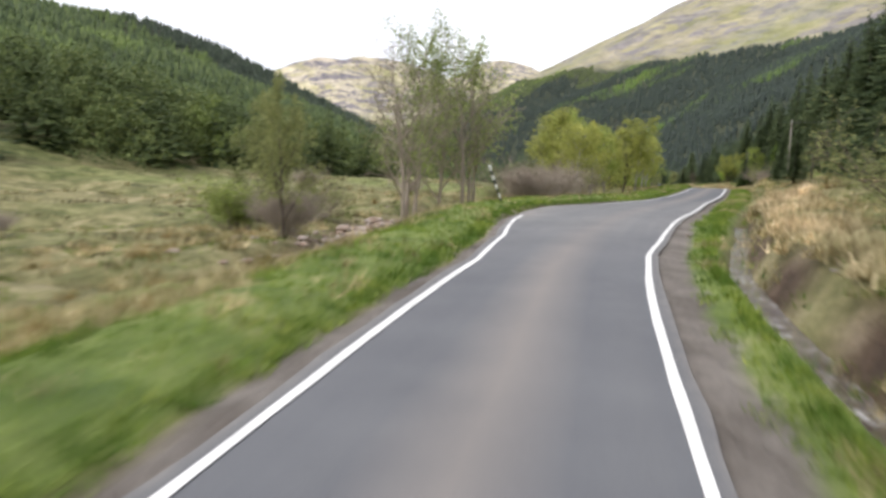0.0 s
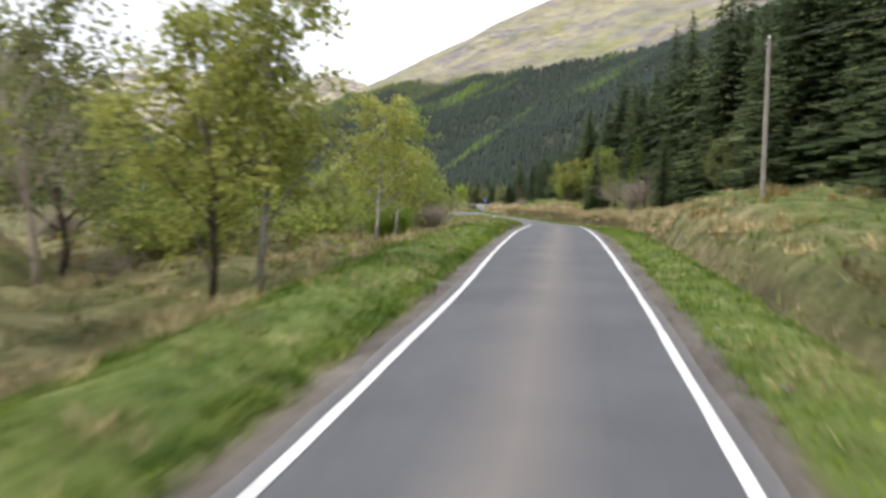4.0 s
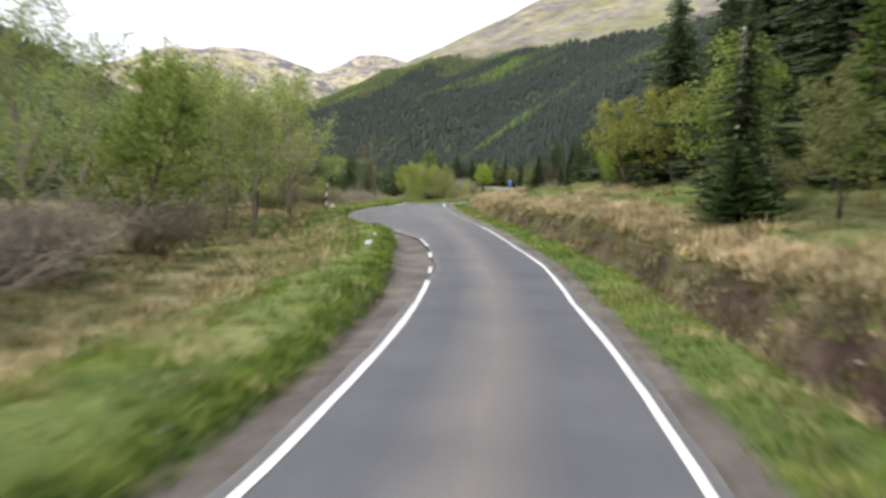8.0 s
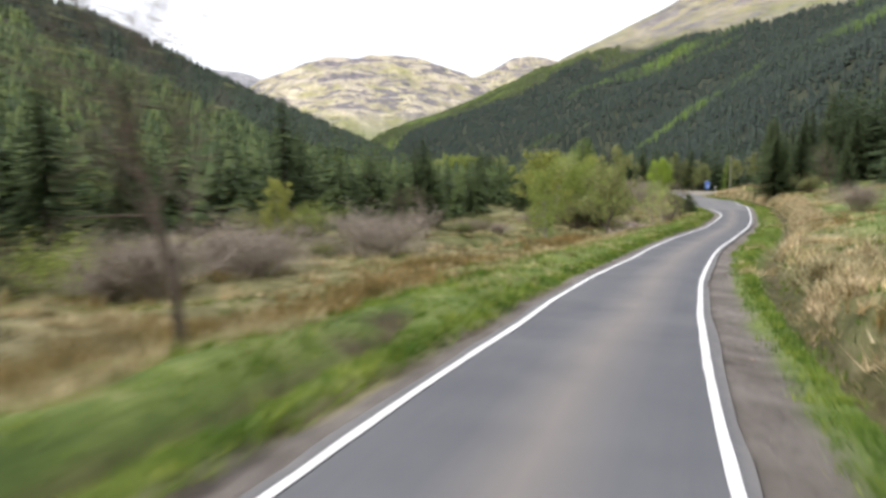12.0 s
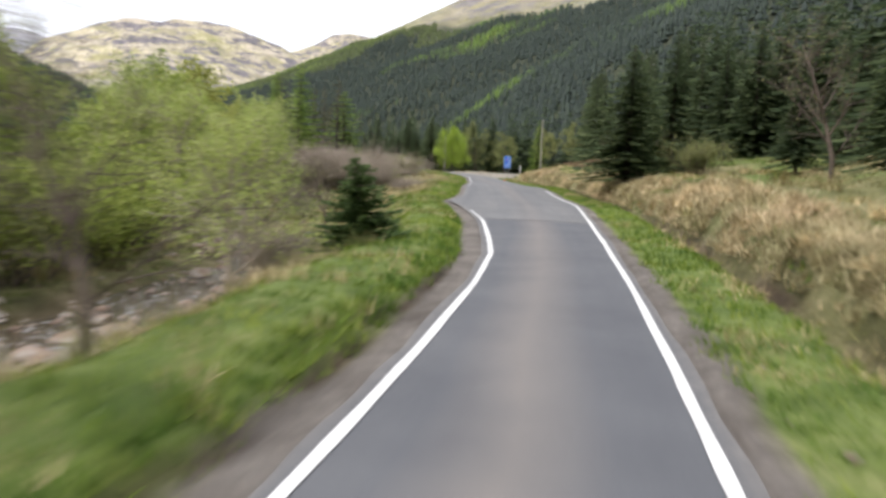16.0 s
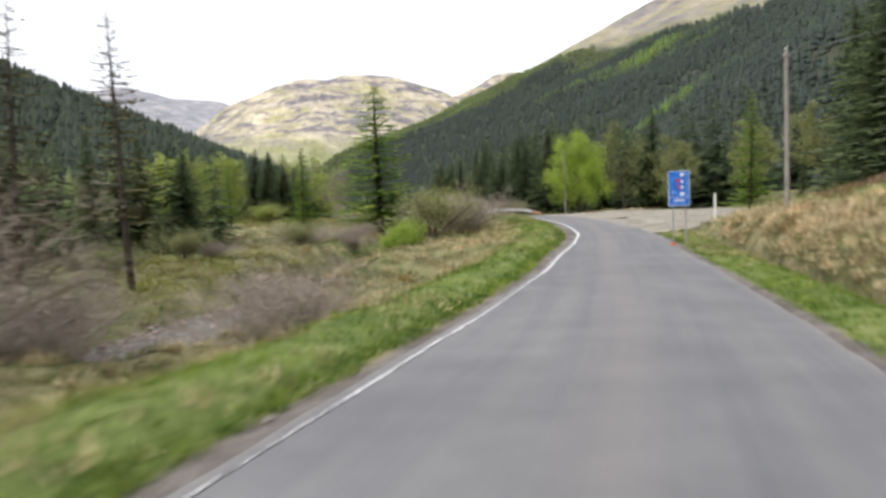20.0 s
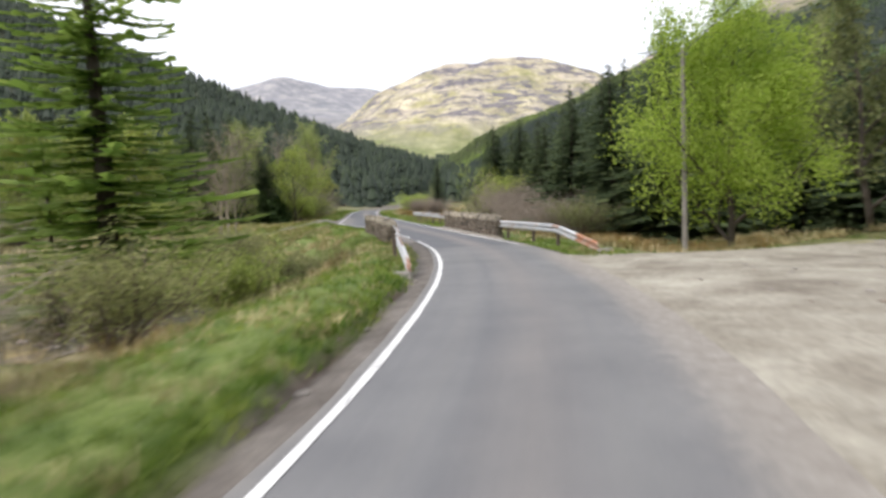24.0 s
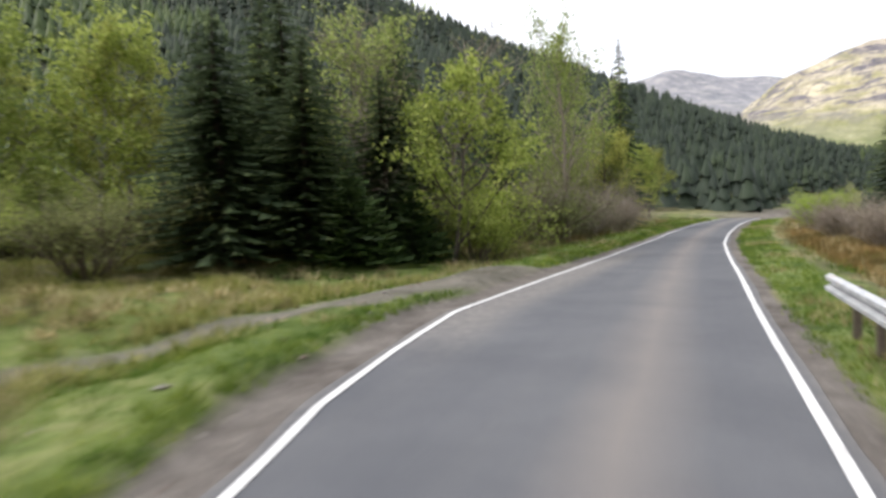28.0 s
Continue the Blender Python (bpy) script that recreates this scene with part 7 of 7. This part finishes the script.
def footway(sa, sb, f0, f1, material, label):
    """A worn strip beside the road with a skirt down into the ground."""
    sr = np.arange(sa, sb + 0.01, 0.4)
    A, B = f0(sr) + 0.03 * wave(sr, sr * 0 + 2, 0.9), f1(sr)
    k = np.r_[0, 0, 0.33, 0.66, 1, 1]
    U = A[:, None] * (1 - k) + B[:, None] * k
    S = np.repeat(sr[:, None], 6, 1)
    S[0, :], S[-1, :] = S[0, :] + 0.1 * wave(U[0], U[0] * 0, 0.5), S[-1, :] + 0.1 * wave(U[0], U[0] * 0 + 5, 0.5)
    X, Y = spot(S.ravel(), U.ravel())
    Z = (road_z(S.ravel()) - 0.018 + 0.008 * wave(X, Y, 0.7)).reshape(U.shape)
    Z[:, 0] -= 0.2
    Z[:, -1] -= 0.06
    Z[0, :] -= 0.06
    Z[-1, :] -= 0.06
    idx = np.arange(U.size).reshape(U.shape)
    F = np.stack([idx[:-1, :-1], idx[:-1, 1:], idx[1:, 1:], idx[1:, :-1]], -1).reshape(-1, 4)
    thing("bridge_footway", label, "pavement", me=fast_mesh("bridge_footway", np.stack([X, Y, Z.ravel()], 1), F, material), kind="structure")


footway(414.9, 430.4, lambda q: -3.35 + 0 * q, lambda q: u_left(q) - 0.1, M_CONCRETE, "dusty pinkish concrete strip between road and parapet")
footway(414.2, 431.6, lambda q: 1.8 + (q - 415.9) * 0.026, lambda q: u_right(q) + 0.1, M_SAND, "pale sandy grit lying between road and parapet")


# ---- crash barriers ----
def w_beam(path, mats):
    """Corrugated beam along a path of points; face is towards the road."""
    prof = [(0.0, 0.16), (0.085, 0.125), (0.09, 0.065), (-0.005, 0.02), (-0.005, -0.02), (0.09, -0.065), (0.085, -0.125), (0.0, -0.16)]
    b = Build()
    n = len(prof)
    for i, (p, side, mi) in enumerate(path):
        for o, h in prof:
            b.v.append((p[0] + side[0] * o, p[1] + side[1] * o, p[2] + h))
        for o, h in reversed(prof):
            b.v.append((p[0] + side[0] * (o - 0.012), p[1] + side[1] * (o - 0.012), p[2] + h))
        if i:
            for k in range(2 * n):
                k2 = (k + 1) % (2 * n)
                b.f.append(((i - 1) * 2 * n + k, (i - 1) * 2 * n + k2, i * 2 * n + k2, i * 2 * n + k))
                b.m.append(1 if mi == 2 else (2 if mi == 1 and k in (0, 1, 14) else 0))
    b.f.append(tuple(range(2 * n)))
    b.f.append(tuple((len(path) - 1) * 2 * n + k for k in reversed(range(2 * n))))
    b.m.extend([0, 0])
    return b.mesh("rail_beam", mats)


def barrier(knots, label, posts, face, rust):
    """knots: way, across, height of the beam's middle."""
    ob = thing("crash_barrier", label, "barrier", "crash barriers at the bridge")
    rng = np.random.default_rng(int(knots[0][0]))
    ks = [k[0] for k in knots]
    sv = np.unique(np.r_[np.arange(ks[0], ks[-1], 0.4), ks])
    path = []
    for s in sv:
        u, h = np.interp(s, ks, [k[1] for k in knots]), np.interp(s, ks, [k[2] for k in knots])
        x, y = spot(s, u)
        x2, y2 = spot(s, u + face)
        side = (float(x2 - x), float(y2 - y))
        red = any(a <= s <= b for a, b in rust)
        path.append(((float(x), float(y), float(road_z(s)) + float(h)), side, 0 if not red else (2 if h < 0.42 else 1)))
    part("rail_beam", w_beam(path, [M_GALV, M_RUST, M_RUST_BROWN]), ob, "dented galvanised rail with rust-red paint")
    for s in posts:
        u, h = np.interp(s, ks, [k[1] for k in knots]), np.interp(s, ks, [k[2] for k in knots])
        x, y = spot(s, u - face * 0.1)
        zg = float(ground_z([x], [y])[0])
        top = float(road_z(s)) + float(h) + 0.12
        pb = Build()
        pb.box((0, 0, (top - zg - 0.3) / 2), (0.11, 0.14, top - zg + 0.3), 0)
        po = part("post", pb.mesh("rail_post", M_TWIG), ob, "dark weathered post")
        po.matrix_basis = pose(float(x), float(y), zg, 0, 0, math.degrees(heading(s)))
    s, u, h = knots[0] if knots[0][2] < 0.3 else knots[-1]
    if h < 0.3:
        x, y = spot(s - 0.15, u - face * 0.15)
        zg = float(ground_z([x], [y])[0])
        cb = Build()
        cb.box((0, 0, 0.03), (0.5, 0.42, 0.18), 0, 0, 0.85)
        co = part("anchor_block", cb.mesh("anchor_block", M_CONCRETE), ob, "concrete anchor block in the grass")
        co.matrix_basis = pose(float(x), float(y), zg, 0, 0, math.degrees(heading(s)))
    return ob


barrier([(397.4, -3.08, 0.12), (401.2, -3.52, 0.56), (404.6, -3.72, 0.6), (415.6, -3.45, 0.62)], "galvanised crash barrier with rust-red paint running down to the ground", (402.6, 405.4, 408.4, 411.4, 414.6), 1.0, ((397.2, 398.5), (400.4, 404.2), (406.5, 408.2), (409.6, 413.4)))
barrier([(403.4, 3.0, 0.1), (407.4, 2.45, 0.6), (416.0, 1.95, 0.62)], "galvanised crash barrier sloping down beside the gravel layby", (407.6, 411.0, 415.0), -1.0, ((403.6, 405.6), (407.0, 407.8)))
barrier([(431.2, 2.35, 0.62), (440, 2.4, 0.62), (447.2, 2.35, 0.6)], "galvanised crash barrier with peeling orange paint beyond the bridge", (432.2, 435.0, 438.0, 441.0, 444.0, 445.5), -1.0, ((431.0, 434.5), (436.5, 438), (441, 442.5)))


# ---- posts, poles, signs ----
def striped_post(s, u, h, lean, bands):
    x, y = spot(s, u)
    z = float(ground_z([x], [y])[0])
    ob = thing("marker_post", "black and white banded passing place post", "post", "passing place posts", pose(float(x), float(y), z, lean[0], lean[1], 0))
    b = Build()
    b.tube([(0, 0, -0.2), (0, 0, h)], [0.05, 0.05], 10)
    part("pole", b.mesh("post_pole", M_BLACK), ob)
    for i in range(bands):
        c = Build()
        z0 = h * (2 * i + 1) / (2 * bands)
        c.tube([(0, 0, z0), (0, 0, z0 + h / (2 * bands))], [0.054, 0.054], 10)
        part("white_band", c.mesh("white_band", M_WHITE), ob)
    cap = Build()
    cap.tube([(0, 0, h), (0, 0, h + 0.03), (0, 0, h + 0.05)], [0.056, 0.05, 0.02], 10)
    part("cap", cap.mesh("post_cap", M_WHITE if bands > 3 else M_BLACK), ob)
    return ob


striped_post(33.4, -6.35, 1.75, (4, -23), 4)
striped_post(176.4, -7.5, 1.85, (0, 2), 3)
wsx, wsy = spot(178.0, -7.2)
_wb = Build()
_wb.box((0, 0, 0.12), (0.28, 0.2, 0.26), 0.3)
thing("marker_stone", "small white painted stone in the grass", "stone", m=pose(float(wsx), float(wsy), float(ground_z([wsx], [wsy])[0])), me=_wb.mesh("marker_stone", M_WHITE))


def utility_pole(x, y, h, sink=0.0):
    z = float(ground_z([x], [y])[0]) - sink
    ob = thing("utility_pole", "weathered grey wooden pole carrying overhead cable", "utility pole", "poles along the road", pose(x, y, z))
    b = Build()
    b.tube([(0, 0, -0.3), (0, 0, h)], [0.105, 0.08], 10)
    part("pole", b.mesh("utility_pole_shaft", M_POLE), ob)
    c = Build()
    c.box((0, 0, h - 0.18), (0.34, 0.07, 0.08))
    c.tube([(0, 0, h - 0.1), (0, 0, h + 0.06)], [0.03, 0.03], 6)
    br = part("bracket", c.mesh("pole_bracket", M_GREY), ob)
    ins = Build()
    ins.tube([(0, 0, h + 0.04), (0, 0, h + 0.08), (0, 0, h + 0.14)], [0.045, 0.055, 0.03], 8)
    part("insulator", ins.mesh("insulator", M_WHITE), br, "pale ceramic insulator")
    return (x, y, z + h - 0.12)


POLE_E, POLE_F = (*(float(v) for v in spot(178, 27)), 6.6), (*(float(v) for v in spot(316, 27)), 6.6)
tops = [utility_pole(*p) for p in ((36.0, 18.0, 6.5), (56.6, 72.2, 6.0), (89.0, 125.0, 6.4), (179.4, 306.8, 6.7), (188.3, 357.2, 7.2), POLE_E, POLE_F)]


def cable(a, b, sag):
    pts = []
    for i in range(17):
        t = i / 16
        p = Vector(a).lerp(Vector(b), t)
        p.z -= sag * 4 * t * (1 - t)
        pts.append(tuple(p))
    bd = Build()
    bd.tube(pts, [0.013] * 17, 5)
    thing("overhead_cable", "thin sagging overhead cable between wooden poles", "cable", "overhead cables", me=bd.mesh("overhead_cable", M_WIRE))


cable(tops[0], tops[1], 1.0)
cable(tops[1], tops[2], 1.6)
cable(tops[2], tops[5], 1.0)
cable(tops[6], tops[3], 1.2)
cable(tops[3], tops[4], 1.0)
_kx, _ky = spot(353.3, -6.7)
_kb = Build()
_kb.box((0, 0, 0.22), (0.09, 0.08, 0.7), 0.3, 0, 0.85)
thing("stake", "short pale weathered wooden stake in the verge grass", "stake", m=pose(float(_kx), float(_ky), float(ground_z([_kx], [_ky])[0]), 3, -4, 0), me=_kb.mesh("stake", M_POLE))
stx, sty = 182.8, 318.0
_sb = Build()
_sb.tube([(0, 0, -0.3), (0, 0, 1.7)], [0.07, 0.065], 8)
thing("short_pole", "short pale wooden pole by the gravel layby", "pole", m=pose(stx, sty, float(ground_z([stx], [sty])[0])), me=_sb.mesh("short_pole", M_WHITE))


def road_sign(s, u, turn):
    x, y = spot(s, u)
    z = float(ground_z([x], [y])[0])
    ob = thing("parking_sign", "blue road sign on two grey posts with white layout symbols", "road sign", m=pose(float(x), float(y), z, 0, 0, turn) @ Matrix.Diagonal((0.82, 0.9, 0.78, 1.0)))
    w, h, z0 = 1.08, 1.95, 2.2
    for px in (-0.32, 0.32):
        b = Build()
        b.tube([(px, 0.05, -0.3), (px, 0.05, z0 + h - 0.1)], [0.038, 0.038], 10)
        part("post", b.mesh("sign_post", M_GREY), ob)

    def plate(name, pts, y0, material, depth=0.006, label=""):
        b = Build()
        n = len(pts)
        b.add([(p[0], y0, p[1]) for p in pts] + [(p[0], y0 - depth, p[1]) for p in pts], [tuple(range(n - 1, -1, -1))[::-1], tuple(range(n, 2 * n))[::-1]] + [(i, (i + 1) % n, n + (i + 1) % n, n + i) for i in range(n)])
        return part(name, b.mesh(name, material), owner[-1], label)

    owner = [ob]

    def rect(x0, z0_, x1, z1_):
        return [(x0, z0_), (x1, z0_), (x1, z1_), (x0, z1_)]

    plate("border", rect(-w / 2, z0, w / 2, z0 + h), 0.0, M_WHITE, 0.02, "thin white border")
    face_ = plate("panel", rect(-w / 2 + 0.03, z0 + 0.03, w / 2 - 0.03, z0 + h - 0.03), -0.02, M_BLUE, 0.006, "blue face")
    owner.append(face_)
    plate("divider", rect(-w / 2 + 0.06, z0 + 0.47, w / 2 - 0.06, z0 + 0.49), -0.027, M_WHITE)
    plate("text_bar", rect(-0.25, z0 + 0.28, 0.28, z0 + 0.36), -0.027, M_WHITE)
    plate("text_bar", rect(-0.4, z0 + 0.1, 0.42, z0 + 0.17), -0.027, M_PALEBLUE)
    plate("route_outline", [(-0.42, z0 + 0.6), (-0.36, z0 + 0.6), (-0.36, z0 + 0.86), (-0.14, z0 + 0.72), (-0.12, z0 + 0.52), (-0.08, z0 + 0.52), (-0.09, z0 + 0.76), (-0.33, z0 + 0.95)], -0.027, M_PALEBLUE)
    plate("route_outline", [(-0.4, z0 + 1.0), (-0.35, z0 + 1.0), (-0.33, z0 + 1.45), (-0.12, z0 + 1.62), (-0.16, z0 + 1.66), (-0.38, z0 + 1.5)], -0.027, M_PALEBLUE)
    plate("route_line", rect(0.34, z0 + 0.55, 0.4, z0 + 1.86), -0.027, M_PALEBLUE)
    plate("arrow_shaft", [(0.06, z0 + 0.85), (0.11, z0 + 0.86), (-0.02, z0 + 1.2), (-0.03, z0 + 1.38), (-0.09, z0 + 1.38), (-0.08, z0 + 1.16)], -0.027, M_RED)
    plate("arrow_head", [(-0.15, z0 + 1.38), (0.03, z0 + 1.38), (0.0, z0 + 1.5), (-0.06, z0 + 1.56), (-0.13, z0 + 1.5)], -0.034, M_RED)
    for zc, sz in ((1.72, 0.1), (0.66, 0.1)):
        plate("car_symbol", [(0.1, z0 + zc - 0.1), (0.22, z0 + zc - 0.1), (0.22, z0 + zc), (0.28, z0 + zc), (0.26, z0 + zc + 0.1), (0.06, z0 + zc + 0.1), (0.04, z0 + zc), (0.1, z0 + zc)], -0.027, M_WHITE)
    for zc in (1.36, 1.04):
        plate("car_symbol", rect(0.1, z0 + zc - 0.08, 0.22, z0 + zc + 0.08), -0.027, M_WHITE)
    return ob


road_sign(356.4, 2.72, math.degrees(heading(348)) - 4)
ox, oy = spot(356.1, 2.42)
_ob = Build()
_ob.box((0, 0, 0.1), (0.16, 0.14, 0.24), 0.2, 0, 0.8)
thing("marker_block", "small orange plastic marker beside the sign post", "marker", m=pose(float(ox), float(oy), float(ground_z([ox], [oy])[0])), me=_ob.mesh("marker_block", M_ORANGE))



# ---- litter, loose stones and patches ----
def bag_mesh():
    bm = bmesh.new()
    bmesh.ops.create_icosphere(bm, subdivisions=3, radius=0.5)
    for v in bm.verts:
        v.co *= 1 + 0.45 * noise.noise(v.co * 4.0) + 0.2 * noise.noise(v.co * 9.0)
        v.co.z = max(v.co.z, -0.2) * 0.55
    me = bpy.data.meshes.new("plastic_bag")
    bm.to_mesh(me)
    bm.free()
    me.materials.append(M_BAG)
    return me


BAG = bag_mesh()
for s, u, k, turn in ((148.4, -3.9, 0.46, 20), (153.7, -4.0, 0.24, 70), (179.6, -6.4, 0.2, 10)):
    x, y = spot(s, u)
    z = float(ground_z([x], [y])[0])
    thing("plastic_bag", "crumpled white plastic bag lying in the verge grass", "litter", "litter on the verge", Matrix.LocRotScale((float(x), float(y), z + 0.16 * k), Euler((0, 0, turn)), (k, 0.5 * k, 0.7 * k)), BAG)
PEBBLES = [rock_mesh(20 + i, "small_stone", M_CONCRETE if i % 2 else M_ROCK) for i in range(4)]
sr = np.random.default_rng(77)
for s0, s1, lo, hi, n, right in ((-20, 120, 0.3, 0.9, 50, True), (100, 160, 0.2, 1.3, 40, False), (200, 300, 0.3, 0.9, 40, True), (366, 402, 0.3, 11, 60, True), (300, 400, 0.2, 0.8, 30, False), (430, 470, 0.3, 2.6, 40, False), (-20, 30, 2.3, 3.2, 50, True), (120, 180, 2.4, 3.6, 30, True)):
    for _ in range(n):
        s, d = sr.uniform(s0, s1), sr.uniform(lo, hi)
        u = float(u_right(s)) + 0.28 + d if right else float(u_left(s)) - 0.28 - d
        x, y = spot(s, u)
        k = float(sr.uniform(0.05, 0.16)) * (0.9 if lo > 2 else 0.8)
        thing("small_stone", "small pale loose stone at the road edge", "stone", "loose stones along the verge", Matrix.LocRotScale((float(x), float(y), float(ground_z([x], [y])[0]) + 0.2 * k + (0.03 if s > 366 and right else 0)), Euler((0, 0, sr.uniform(0, 6))), (k * 1.5, k, k * 0.8)), PEBBLES[sr.integers(4)])


def blot(s, u, ls, lu, material, label):
    """A flat stain or repair on the road with an uneven outline."""
    n = 28
    V, x0y0 = [], None
    a = np.linspace(0, 2 * math.pi, n, endpoint=False)
    r = 1 + 0.28 * wave(np.cos(a) * 1.7 + s, np.sin(a) * 1.7 + u, 1.0)
    S, U = s + ls * r * np.cos(a), u + lu * r * np.sin(a)
    X, Y = spot(np.r_[s, S], np.r_[u, U])
    mid = (u_left(np.r_[s, S]) + u_right(np.r_[s, S])) / 2
    Z = road_z(np.r_[s, S]) + 0.0 - 0.012 * np.abs(np.r_[u, U] - mid)
    F = [(0, 1 + (i + 1) % n, 1 + i) for i in range(n)]
    part("road_patch", fast_mesh("road_patch", np.stack([X, Y, Z], 1), F, material), road, label)


def puddle(s, u, ls, lu, name, label, material, lift):
    n = 30
    a = np.linspace(0, 2 * math.pi, n, endpoint=False)
    r = 1 + 0.4 * wave(np.cos(a) * 1.9 + s, np.sin(a) * 1.9 + u, 1.0)
    X, Y = spot(np.r_[s, s + ls * r * np.cos(a)], np.r_[u, u + lu * r * np.sin(a)])
    Z = ground_z(X, Y) + lift
    thing(name, label, "puddle", me=fast_mesh(name, np.stack([X, Y, Z], 1), [(0, 1 + (i + 1) % n, 1 + i) for i in range(n)], material))


PALE_STONE = ROCKS[2].copy()
PALE_STONE.materials.clear()
PALE_STONE.materials.append(M_CONCRETE)
ls = np.random.default_rng(44)
for _ in range(26):
    s, u = ls.uniform(383, 397), ls.uniform(3.6, 10)
    x, y = spot(s, u)
    k = float(ls.uniform(0.05, 0.12))
    thing("stone", "small pale stone lying on the gravel", "stone", "stones on the layby", Matrix.LocRotScale((float(x), float(y), float(ground_z([x], [y])[0]) + 0.05), Euler((0, 0, ls.uniform(0, 6))), (k * 1.5, k, k * 0.6)), PALE_STONE)
puddle(381.8, 2.9, 0.9, 0.3, "wet_patch", "dark damp patch at the edge of the gravel", M_DAMP, 0.065)
puddle(381.2, 3.4, 0.5, 0.35, "puddle", "small shallow puddle in the gravel layby", M_PUDDLE, 0.075)
blot(345.4, 1.0, 0.45, 0.2, M_ASPHALT_PATCH, "dark scuffed patch")
blot(347.2, 0.8, 0.8, 0.07, M_ASPHALT_PATCH, "dark scuffed patch")
